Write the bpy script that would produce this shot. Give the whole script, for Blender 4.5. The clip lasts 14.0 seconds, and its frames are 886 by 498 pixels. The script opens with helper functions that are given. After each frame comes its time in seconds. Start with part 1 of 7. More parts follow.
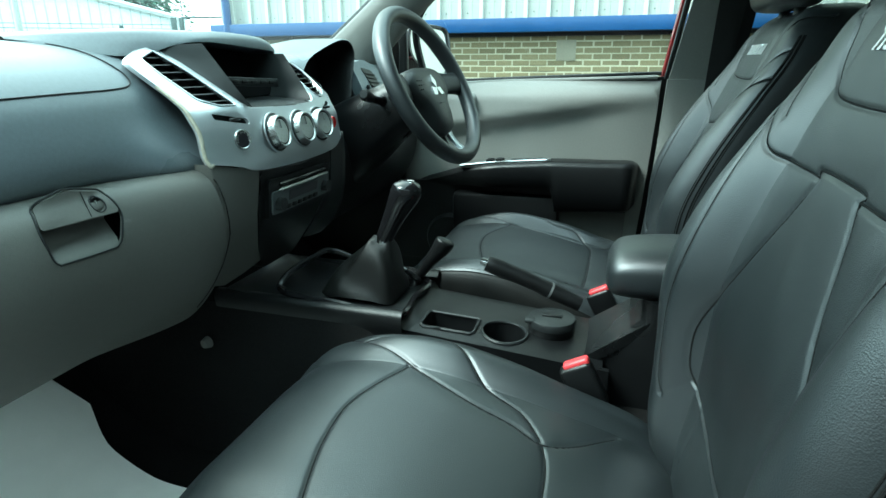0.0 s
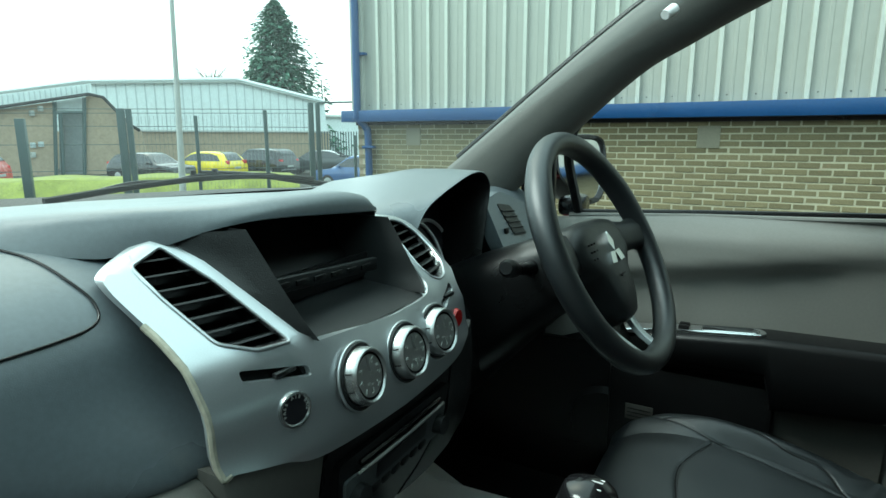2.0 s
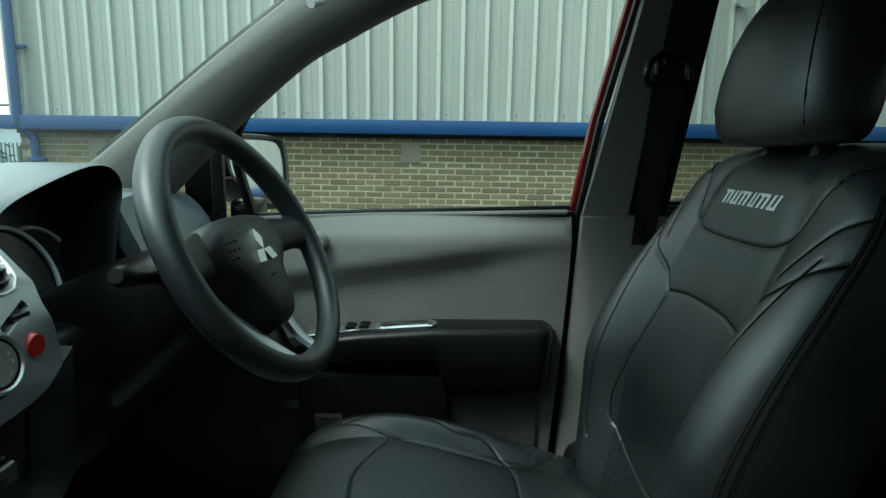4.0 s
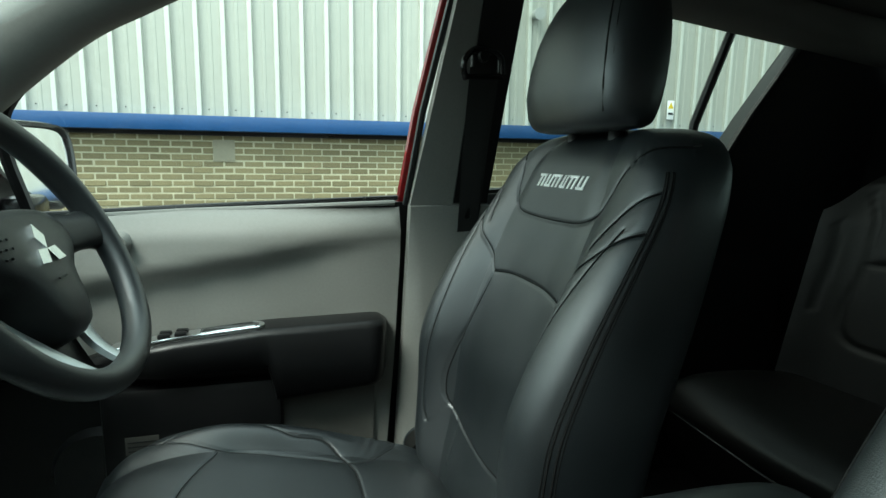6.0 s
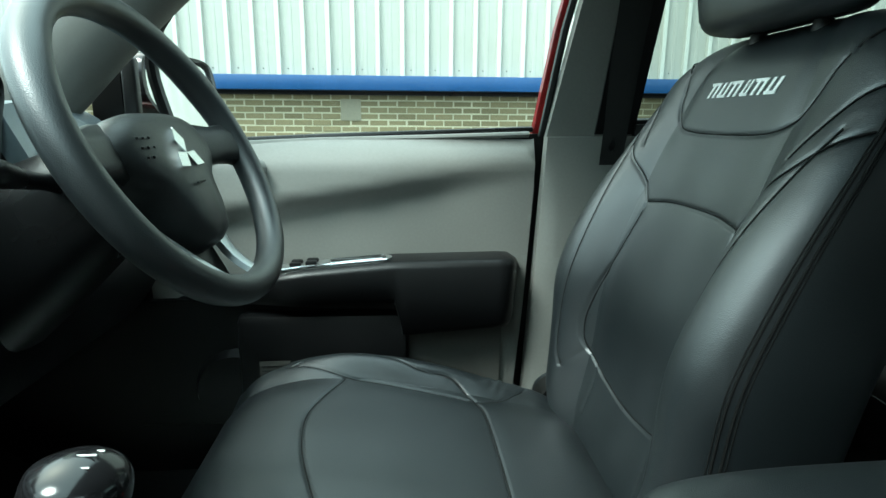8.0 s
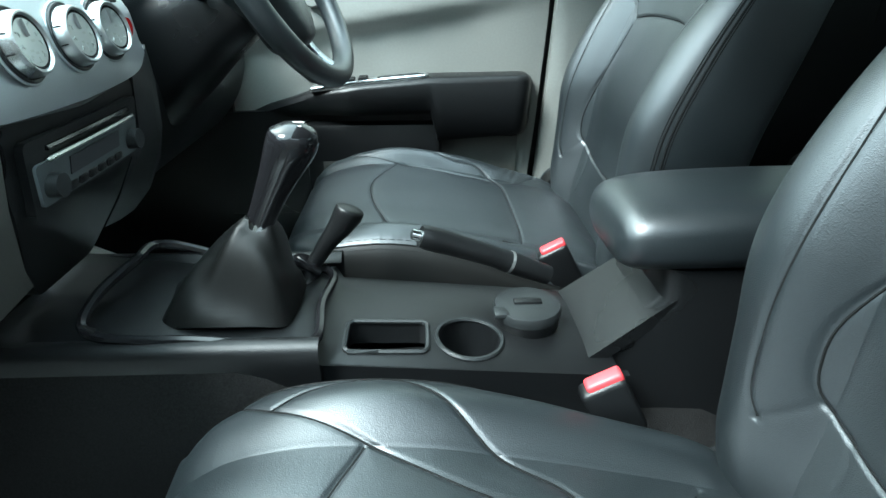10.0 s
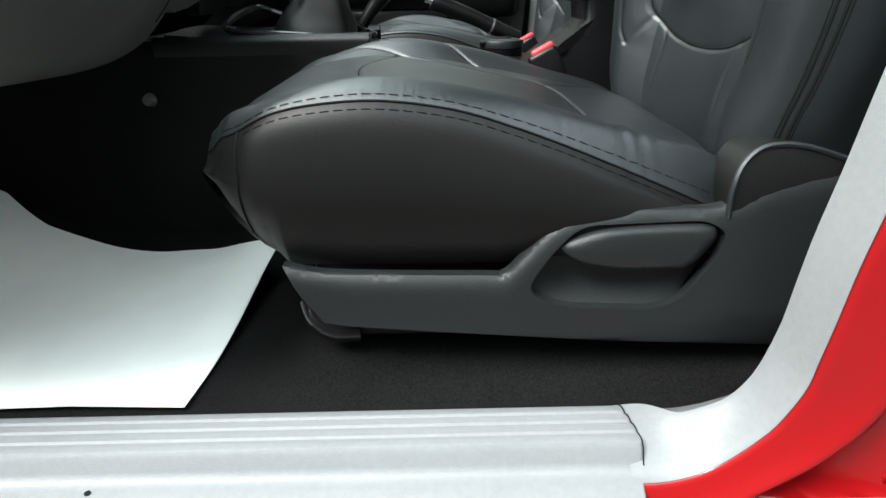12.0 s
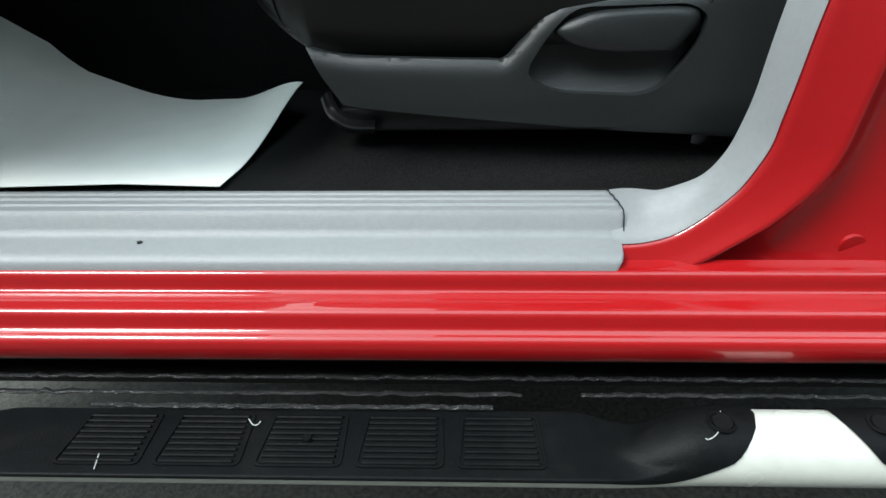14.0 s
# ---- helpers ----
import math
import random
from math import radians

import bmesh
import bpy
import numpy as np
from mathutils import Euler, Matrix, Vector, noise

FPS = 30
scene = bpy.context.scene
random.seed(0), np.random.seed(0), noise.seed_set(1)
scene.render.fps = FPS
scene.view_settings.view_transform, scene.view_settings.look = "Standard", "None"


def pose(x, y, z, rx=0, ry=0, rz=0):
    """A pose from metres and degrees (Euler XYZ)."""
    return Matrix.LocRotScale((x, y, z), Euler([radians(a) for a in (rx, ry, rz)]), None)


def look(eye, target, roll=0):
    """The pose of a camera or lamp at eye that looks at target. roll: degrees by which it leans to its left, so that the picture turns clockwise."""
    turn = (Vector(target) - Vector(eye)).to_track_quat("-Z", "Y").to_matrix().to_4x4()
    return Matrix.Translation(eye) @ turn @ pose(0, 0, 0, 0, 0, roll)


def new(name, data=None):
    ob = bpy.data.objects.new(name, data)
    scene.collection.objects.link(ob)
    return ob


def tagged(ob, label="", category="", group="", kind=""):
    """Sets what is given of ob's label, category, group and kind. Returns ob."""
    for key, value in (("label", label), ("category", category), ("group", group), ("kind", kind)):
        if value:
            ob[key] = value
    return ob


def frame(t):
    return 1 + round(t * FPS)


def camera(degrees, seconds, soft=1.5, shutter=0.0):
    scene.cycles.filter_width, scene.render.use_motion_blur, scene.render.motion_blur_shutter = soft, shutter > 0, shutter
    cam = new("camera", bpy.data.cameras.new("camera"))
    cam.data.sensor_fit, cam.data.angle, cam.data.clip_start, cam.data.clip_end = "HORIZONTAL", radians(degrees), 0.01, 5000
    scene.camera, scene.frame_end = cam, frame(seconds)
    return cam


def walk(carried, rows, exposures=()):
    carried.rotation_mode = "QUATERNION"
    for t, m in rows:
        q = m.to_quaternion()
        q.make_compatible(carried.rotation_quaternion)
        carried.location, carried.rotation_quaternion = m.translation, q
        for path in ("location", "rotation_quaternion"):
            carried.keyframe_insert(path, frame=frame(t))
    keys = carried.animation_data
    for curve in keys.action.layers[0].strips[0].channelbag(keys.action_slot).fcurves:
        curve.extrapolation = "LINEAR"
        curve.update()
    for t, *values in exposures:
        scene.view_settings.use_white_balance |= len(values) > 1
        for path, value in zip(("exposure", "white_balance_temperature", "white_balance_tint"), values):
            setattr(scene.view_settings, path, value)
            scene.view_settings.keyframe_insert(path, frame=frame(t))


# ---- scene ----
cam = camera(75.0, 14.0)
PATH = [
    (0, (0.019, -0.025, 1.305), (-0.543, 1.79, 0.68), -0.2),
    (0.5, (-0.107, 0.094, 1.368), (-0.809, 1.873, 0.782), -0.0),
    (1, (-0.177, 0.237, 1.402), (-1.009, 1.987, 0.906), -0.1),
    (1.5, (-0.211, 0.342, 1.405), (-1.127, 2.068, 0.98), -0.1),
    (2, (-0.224, 0.417, 1.414), (-1.161, 2.142, 1.03), 0.0),
    (2.5, (-0.211, 0.476, 1.398), (-1.08, 2.244, 1.053), -0.2),
    (3, (-0.181, 0.506, 1.386), (-0.81, 2.377, 1.061), -0.1),
    (3.5, (-0.15, 0.516, 1.377), (-0.492, 2.46, 1.056), 0.2),
    (4, (-0.136, 0.523, 1.373), (-0.193, 2.496, 1.054), 0.9),
    (6.5, (-0.149, 0.554, 1.347), (0.408, 2.45, 1.038), 0.7),
    (7, (-0.16, 0.57, 1.343), (0.274, 2.496, 1.024), 0.6),
    (7.5, (-0.152, 0.579, 1.326), (0.095, 2.54, 1.017), 0.5),
    (8, (-0.16, 0.614, 1.279), (-0.021, 2.561, 0.847), 0.4),
    (8.5, (-0.168, 0.611, 1.264), (-0.077, 2.454, 0.493), 0.4),
    (11, (-0.211, -0.04, 1.206), (-0.167, 1.752, 0.319), -0.5),
    (11.5, (-0.188, -0.182, 1.079), (-0.172, 1.626, 0.223), -1.1),
    (12, (-0.194, -0.247, 0.973), (-0.188, 1.571, 0.14), -1.1),
    (12.5, (-0.203, -0.297, 0.924), (-0.208, 1.527, 0.103), -0.9),
    (13, (-0.184, -0.357, 0.864), (-0.214, 1.458, 0.024), -1.0),
    (13.5, (-0.183, -0.405, 0.84), (-0.208, 1.373, -0.074), -0.9),
    (14, (-0.181, -0.395, 0.838), (-0.239, 1.348, -0.14), -0.9),
]
EXPOSURES = [(0, 2.15, 5700, -14), (0.5, 1.83, 6000, -12), (1, 1.6, 6100, -10), (1.5, 1.3, 6100, -10), (2, 1.05, 6050, -10), (2.5, 0.86, 6000, -10), (3, 0.60, 6000, -11), (3.5, 0.58, 6000, -11), (4, 0.73, 6000, -10), (6.5, 1.80, 6450, -5), (7, 1.86, 6450, -5), (7.5, 1.84, 6400, -5), (8, 2.0, 6000, -9), (8.5, 2.12, 5700, -12), (11, 3.38, 5900, 3), (11.5, 2.8, 6250, 2), (12, 2.10, 6500, 9), (12.5, 1.78, 6350, 9), (13, 1.42, 6200, 6), (13.5, 1.50, 6200, 6), (14, 1.52, 6200, 6)]
walk(cam, [(t, look(eye, target, roll)) for t, eye, target, roll in PATH], exposures=EXPOSURES)


# ---- light ----
world = bpy.data.worlds.new("overcast")
scene.world = world
world.use_nodes = True
wn, wl = world.node_tree.nodes, world.node_tree.links
sky = wn.new("ShaderNodeTexSky")
sky.sky_type, sky.sun_disc = "NISHITA", False
sky.sun_elevation, sky.sun_rotation = radians(52), radians(300)
sky.air_density, sky.dust_density, sky.ozone_density = 1.0, 4.0, 1.0
cloud = wn.new("ShaderNodeMix")
cloud.data_type = "RGBA"
cloud.inputs[0].default_value = 0.72
cloud.inputs[7].default_value = (7.2, 8.15, 8.25, 1)
wl.new(sky.outputs[0], cloud.inputs[6])
wl.new(cloud.outputs[2], wn["Background"].inputs[0])
wn["Background"].inputs[1].default_value = 0.15
sun = new("sun", bpy.data.lights.new("sun", "SUN"))
sun.data.energy, sun.data.angle, sun.data.color = 1.5, radians(22), (1.0, 0.97, 0.93)
sun.matrix_world = look((-6, -3.5, 9.5), (0, 1, 0))


# ---- materials ----
def material(name, color, rough=0.5, metal=0.0, vary=0.12, grain=60.0, bump=0.0, bump_scale=None, spec=0.5, coat=0.0, blotch=3.0, dirt=0.0, dirt_color=(0.12, 0.11, 0.09), cells=False, island=0.0):
    """A principled surface with two scales of colour variation, and fine relief."""
    m = bpy.data.materials.new(name)
    m.use_nodes = True
    n, l = m.node_tree.nodes, m.node_tree.links
    b = n["Principled BSDF"]
    b.inputs["Roughness"].default_value, b.inputs["Metallic"].default_value = rough, metal
    b.inputs["Specular IOR Level"].default_value = spec
    b.inputs["Coat Weight"].default_value, b.inputs["Coat Roughness"].default_value = coat, 0.04
    co = n.new("ShaderNodeTexCoord")
    fine, wide = n.new("ShaderNodeTexNoise"), n.new("ShaderNodeTexNoise")
    fine.inputs["Scale"].default_value, fine.inputs["Detail"].default_value = grain, 4
    wide.inputs["Scale"].default_value, wide.inputs["Detail"].default_value = blotch, 5
    for t in (fine, wide):
        l.new(co.outputs["Object"], t.inputs["Vector"])
    add = n.new("ShaderNodeMath")
    add.operation = "ADD"
    l.new(fine.outputs["Fac"], add.inputs[0])
    l.new(wide.outputs["Fac"], add.inputs[1])
    span = n.new("ShaderNodeMapRange")
    span.inputs["From Min"].default_value, span.inputs["From Max"].default_value = 0.7, 1.3
    span.inputs["To Min"].default_value, span.inputs["To Max"].default_value = 1 - vary, 1 + vary
    l.new(add.outputs[0], span.inputs[0])
    tone = n.new("ShaderNodeMix")
    tone.data_type, tone.blend_type = "RGBA", "MULTIPLY"
    tone.inputs[0].default_value = 1.0
    tone.inputs[6].default_value = (*color, 1)
    shade = n.new("ShaderNodeCombineColor")
    last = span.outputs[0]
    if island:
        info = n.new("ShaderNodeObjectInfo")
        geo = n.new("ShaderNodeNewGeometry")
        both, frac, rng, mul = n.new("ShaderNodeMath"), n.new("ShaderNodeMath"), n.new("ShaderNodeMapRange"), n.new("ShaderNodeMath")
        both.operation, frac.operation, mul.operation = "ADD", "FRACT", "MULTIPLY"
        l.new(info.outputs["Random"], both.inputs[0])
        l.new(geo.outputs["Random Per Island"], both.inputs[1])
        l.new(both.outputs[0], frac.inputs[0])
        l.new(frac.outputs[0], rng.inputs[0])
        rng.inputs["To Min"].default_value, rng.inputs["To Max"].default_value = 1 - island, 1 + island
        l.new(rng.outputs[0], mul.inputs[0])
        l.new(last, mul.inputs[1])
        last = mul.outputs[0]
    for i in range(3):
        l.new(last, shade.inputs[i])
    l.new(shade.outputs[0], tone.inputs[7])
    out = tone.outputs[2]
    if dirt:
        grime = n.new("ShaderNodeTexNoise")
        grime.inputs["Scale"].default_value, grime.inputs["Detail"].default_value, grime.inputs["Roughness"].default_value = 9, 8, 0.7
        l.new(co.outputs["Object"], grime.inputs["Vector"])
        cut = n.new("ShaderNodeMapRange")
        cut.inputs["From Min"].default_value, cut.inputs["From Max"].default_value = 0.52, 0.75
        cut.inputs["To Max"].default_value = dirt
        l.new(grime.outputs["Fac"], cut.inputs[0])
        mix = n.new("ShaderNodeMix")
        mix.data_type = "RGBA"
        mix.inputs[7].default_value = (*dirt_color, 1)
        l.new(cut.outputs[0], mix.inputs[0])
        l.new(out, mix.inputs[6])
        out = mix.outputs[2]
    l.new(out, b.inputs["Base Color"])
    rr = n.new("ShaderNodeMapRange")
    rr.inputs["From Min"].default_value, rr.inputs["From Max"].default_value = 0.3, 0.7
    rr.inputs["To Min"].default_value, rr.inputs["To Max"].default_value = max(rough - 0.06, 0.02), min(rough + 0.06, 1)
    l.new(wide.outputs["Fac"], rr.inputs[0])
    l.new(rr.outputs[0], b.inputs["Roughness"])
    if bump:
        if cells:
            relief = n.new("ShaderNodeTexVoronoi")
            relief.inputs["Scale"].default_value = bump_scale or grain
            height = relief.outputs["Distance"]
        else:
            relief = n.new("ShaderNodeTexNoise")
            relief.inputs["Scale"].default_value, relief.inputs["Detail"].default_value = bump_scale or grain, 6
            height = relief.outputs["Fac"]
        l.new(co.outputs["Object"], relief.inputs["Vector"])
        bp = n.new("ShaderNodeBump")
        bp.inputs["Strength"].default_value, bp.inputs["Distance"].default_value = bump, 0.002
        l.new(height, bp.inputs["Height"])
        l.new(bp.outputs[0], b.inputs["Normal"])
    return m


def glass_pane(name, tint, dust=0.0):
    """Thin clear glass: light goes straight through, and the surface mirrors a little."""
    m = bpy.data.materials.new(name)
    m.use_nodes = True
    n, l = m.node_tree.nodes, m.node_tree.links
    n.remove(n["Principled BSDF"])
    clear, gloss, mix = n.new("ShaderNodeBsdfTransparent"), n.new("ShaderNodeBsdfGlossy"), n.new("ShaderNodeMixShader")
    clear.inputs[0].default_value = (*tint, 1)
    gloss.inputs["Roughness"].default_value = 0.02
    mix.inputs[0].default_value = 0.035
    l.new(clear.outputs[0], mix.inputs[1])
    l.new(gloss.outputs[0], mix.inputs[2])
    out = mix.outputs[0]
    if dust:
        film, blend = n.new("ShaderNodeBsdfTranslucent"), n.new("ShaderNodeMixShader")
        film.inputs[0].default_value = (0.85, 0.9, 0.9, 1)
        blend.inputs[0].default_value = dust
        l.new(out, blend.inputs[1])
        l.new(film.outputs[0], blend.inputs[2])
        out = blend.outputs[0]
    l.new(out, n["Material Output"].inputs[0])
    return m


LEATHER = material("black_leather", (0.0080, 0.0110, 0.0126), 0.40, vary=0.18, grain=300, bump=0.14, bump_scale=900, cells=True, spec=1.0, blotch=6.0)
LEATHER_SIDE = material("black_vinyl", (0.0060, 0.0063, 0.0060), 0.46, spec=0.30, vary=0.15, grain=300, bump=0.07, bump_scale=900, cells=True)
LEATHER.node_tree.nodes["Principled BSDF"].inputs["Specular Tint"].default_value = (0.95, 0.975, 1.0, 1)
THREAD = material("seam_thread", (0.005, 0.0055, 0.0055), 0.8, spec=0.2)
STITCH = material("stitching", (0.010, 0.011, 0.0115), 0.6)
DASH = material("dark_dash_plastic", (0.122, 0.146, 0.162), 0.32, spec=1.0, vary=0.1, grain=200, bump=0.18, bump_scale=1100)
BLACK = material("black_plastic", (0.006, 0.0065, 0.007), 0.32, spec=0.35, vary=0.15, grain=200, bump=0.2, bump_scale=900)
GLOSS = material("gloss_black", (0.008, 0.008, 0.009), 0.18, vary=0.05)
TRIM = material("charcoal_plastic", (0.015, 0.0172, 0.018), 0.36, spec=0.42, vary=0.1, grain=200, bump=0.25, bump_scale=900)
GREY = material("warm_grey_plastic", (0.098, 0.099, 0.090), 0.5, vary=0.06, grain=200, bump=0.3, bump_scale=900)
DOORCARD = material("grey_door_plastic", (0.188, 0.193, 0.180), 0.5, vary=0.06, grain=200, bump=0.3, bump_scale=900)
SILL = material("light_grey_plastic", (0.228, 0.239, 0.246), 0.42, vary=0.06, grain=150, bump=0.3, bump_scale=800, dirt=0.12, dirt_color=(0.25, 0.24, 0.22))
SILVER = material("silver_paint_plastic", (0.57, 0.61, 0.63), 0.36, metal=0.75, vary=0.05, grain=900)
WORN = material("rubbed_cream_edge", (0.42, 0.41, 0.33), 0.5, vary=0.25, grain=120)
GAUGE = material("silver_gauge_paint", (0.85, 0.87, 0.88), 0.35, metal=0.15, vary=0.03)
CHROME = material("chrome", (0.75, 0.77, 0.78), 0.12, metal=1.0, vary=0.04)
SATIN = material("satin_metal", (0.5, 0.52, 0.52), 0.3, metal=0.9, vary=0.05)
PAINT = material("red_car_paint", (0.32, 0.004, 0.006), 0.42, vary=0.05, grain=500, coat=1.0, spec=0.3)
STEPWHITE = material("pearl_silver_tube", (0.68, 0.70, 0.64), 0.25, metal=0.25, vary=0.06, dirt=0.35, dirt_color=(0.30, 0.28, 0.18))
STEPBLACK = material("worn_black_plastic", (0.0045, 0.005, 0.0055), 0.48, vary=0.25, grain=90, bump=0.25, bump_scale=400, spec=0.08, dirt=0.06, dirt_color=(0.10, 0.095, 0.085))
UNDER = material("black_underseal", (0.004, 0.004, 0.004), 0.42, vary=0.3, grain=300, bump=0.6, bump_scale=350, spec=0.25)
CARPET = material("black_carpet", (0.011, 0.011, 0.011), 0.95, vary=0.7, grain=420, bump=1.0, bump_scale=1300, spec=0.1)
PAPER = material("white_paper_mat", (0.90, 0.905, 0.86), 0.6, vary=0.03, grain=20)
REDTAB = material("red_buckle_button", (0.62, 0.05, 0.06), 0.4, vary=0.05)
WHITE = material("white_print", (0.85, 0.86, 0.85), 0.5, vary=0.04)
DIALFACE = material("black_dial_print", (0.004, 0.0042, 0.0045), 0.5, spec=0.12)
DIAL = material("dark_dial", (0.02, 0.02, 0.024), 0.3)
WEBBING = material("black_webbing", (0.014, 0.014, 0.014), 0.75, vary=0.2, grain=400, bump=0.6, bump_scale=900)
GLASS = glass_pane("window_glass", (0.93, 0.96, 0.95))
TINTED = glass_pane("tinted_window_glass", (0.52, 0.56, 0.54))
SCREEN = glass_pane("dusty_windscreen", (0.90, 0.965, 0.95), 0.022)
BEAD = material("underseal_bead", (0.03, 0.03, 0.03), 0.22, vary=0.5, grain=300, bump=1.0, bump_scale=300)
RADIO = material("grey_radio_plastic", (0.10, 0.115, 0.12), 0.35, vary=0.06, grain=200)
MIRROR = material("mirror_glass", (0.9, 0.9, 0.9), 0.02, metal=1.0, vary=0.0)
BRICK = material("buff_brick", (0.20, 0.17, 0.092), 0.85, vary=0.22, grain=90, bump=0.7, bump_scale=140, island=0.16)
MORTAR = material("pale_mortar", (0.47, 0.44, 0.31), 0.9, vary=0.15, grain=120, bump=0.6)
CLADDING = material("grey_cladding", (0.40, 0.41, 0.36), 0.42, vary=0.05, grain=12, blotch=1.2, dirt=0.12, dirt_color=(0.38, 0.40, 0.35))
# sunlight on the rib faces is put into this paler colour
RIBCAP = material("sunlit_rib_cladding", (0.56, 0.58, 0.52), 0.42, vary=0.06, grain=12, blotch=1.2)
BEAM = material("blue_painted_steel", (0.010, 0.06, 0.18), 0.4, vary=0.1, grain=30)
PATCH = material("grey_mortar_patch", (0.29, 0.27, 0.20), 0.85, vary=0.1, grain=60, bump=0.5)
ASPHALT = material("asphalt", (0.036, 0.038, 0.033), 0.9, vary=0.8, grain=110, bump=1.0, bump_scale=220, blotch=0.6)
GRASS = material("grass", (0.19, 0.22, 0.04), 0.9, vary=0.4, grain=30)
FENCE = material("dark_green_fence", (0.05, 0.085, 0.085), 0.5)
POLE = material("grey_post", (0.42, 0.44, 0.42), 0.6)
PALE = material("pale_roof_sheet", (0.70, 0.76, 0.76), 0.5, vary=0.06, grain=6)
SHEETRIB = material("grey_sheet_rib", (0.48, 0.54, 0.55), 0.5, vary=0.06, grain=6)
ROLLER = material("grey_roller_door", (0.22, 0.26, 0.27), 0.5, vary=0.1, grain=6)
FARBRICK = material("brown_far_brick", (0.36, 0.29, 0.21), 0.9, vary=0.15, grain=8)
NEEDLE = material("conifer_needles", (0.075, 0.17, 0.115), 0.9, vary=0.5, grain=4, island=0.35)
BARK = material("bark", (0.09, 0.065, 0.045), 0.9, vary=0.3, grain=20, bump=0.8)
TYRE = material("tyre", (0.02, 0.02, 0.02), 0.85)
LAMPRED = material("red_lamp_lens", (0.5, 0.02, 0.02), 0.2)
LAMPCLEAR = material("clear_lamp_lens", (0.6, 0.62, 0.64), 0.15, metal=0.4)
CARGLASS = material("dark_car_glass", (0.03, 0.035, 0.04), 0.08, spec=0.8)
HEADLINER = material("headliner_fabric", (0.20, 0.20, 0.19), 0.95, vary=0.06, grain=300, bump=0.5, bump_scale=900)


# ---- mesh helpers ----
def finish(name, bm, mat, parent=None, label="", angle=35):
    me = bpy.data.meshes.new(name)
    bmesh.ops.remove_doubles(bm, verts=bm.verts, dist=1e-6)
    bmesh.ops.recalc_face_normals(bm, faces=bm.faces)
    bm.to_mesh(me)
    bm.free()
    me.materials.append(mat)
    me.polygons.foreach_set("use_smooth", [True] * len(me.polygons))
    me.set_sharp_from_angle(angle=radians(angle))
    ob = new(name, me)
    if parent:
        ob.parent = parent
    if label:
        ob["label"] = label
    return ob


def part(name, bm, mat, parent, label="", angle=35):
    return finish(name, bm, mat, parent, label, angle)


def thing(name, label, category, group="", kind=""):
    return tagged(new(name), label, category, group, kind)


def solid(name, bm, mat, label, category, group="", kind="", angle=35):
    return tagged(finish(name, bm, mat, None, "", angle), label, category, group, kind)


def curve_through(pts, n, closed=False):
    """Catmull-Rom through pts, n samples."""
    p = np.array(pts, float)
    m = len(p)
    if closed:
        q = np.vstack([p[-1], p, p[0], p[1]])
        seg = m
    else:
        q = np.vstack([2 * p[0] - p[1], p, 2 * p[-1] - p[-2]])
        seg = m - 1
    out = []
    for t in np.linspace(0, seg, n, endpoint=not closed):
        i = min(int(t), seg - 1)
        u = t - i
        a, b, c, d = q[i], q[i + 1], q[i + 2], q[i + 3]
        out.append(0.5 * (2 * b + (c - a) * u + (2 * a - 5 * b + 4 * c - d) * u * u + (3 * b - a - 3 * c + d) * u ** 3))
    return np.array(out)


def grid(P, closed_u=False, closed_v=False, bm=None):
    """Faces over an array of points P[u][v]."""
    bm = bm or bmesh.new()
    P = np.asarray(P, float)
    nu, nv = P.shape[:2]
    v = [[bm.verts.new(P[i, j]) for j in range(nv)] for i in range(nu)]
    for i in range(nu if closed_u else nu - 1):
        for j in range(nv if closed_v else nv - 1):
            a, b, c, d = v[i][j], v[(i + 1) % nu][j], v[(i + 1) % nu][(j + 1) % nv], v[i][(j + 1) % nv]
            bm.faces.new((a, b, c, d))
    return bm


def loft(rings, caps=True, bm=None):
    """Closed rings of equal length, joined and capped."""
    bm = bm or bmesh.new()
    vs = [[bm.verts.new(p) for p in r] for r in rings]
    n = len(vs[0])
    for a, b in zip(vs, vs[1:]):
        for j in range(n):
            bm.faces.new((a[j], a[(j + 1) % n], b[(j + 1) % n], b[j]))
    if caps:
        bm.faces.new(vs[0])
        bm.faces.new(vs[-1])
    return bm


def tube(pts, radius, seg=10, closed=False, bm=None, flat=1.0):
    """A round bar along pts; radius one number or one for each point."""
    bm = bm or bmesh.new()
    p = np.array(pts, float)
    n = len(p)
    rad = np.full(n, radius) if np.isscalar(radius) else np.array(radius, float)
    tang = np.roll(p, -1, 0) - np.roll(p, 1, 0) if closed else np.gradient(p, axis=0)
    tang /= np.linalg.norm(tang, axis=1)[:, None] + 1e-12
    up = np.array([0, 0, 1.0]) if abs(tang[0][2]) < 0.9 else np.array([1.0, 0, 0])
    s = np.cross(tang[0], up)
    s /= np.linalg.norm(s)
    rings = []
    for i in range(n):
        s = s - tang[i] * (s @ tang[i])
        s /= np.linalg.norm(s) + 1e-12
        w = np.cross(tang[i], s)
        rings.append([p[i] + rad[i] * (math.cos(a) * s + flat * math.sin(a) * w) for a in np.linspace(0, 2 * math.pi, seg, endpoint=False)])
    if closed:
        return grid(rings, True, True, bm)
    return loft(rings, True, bm)


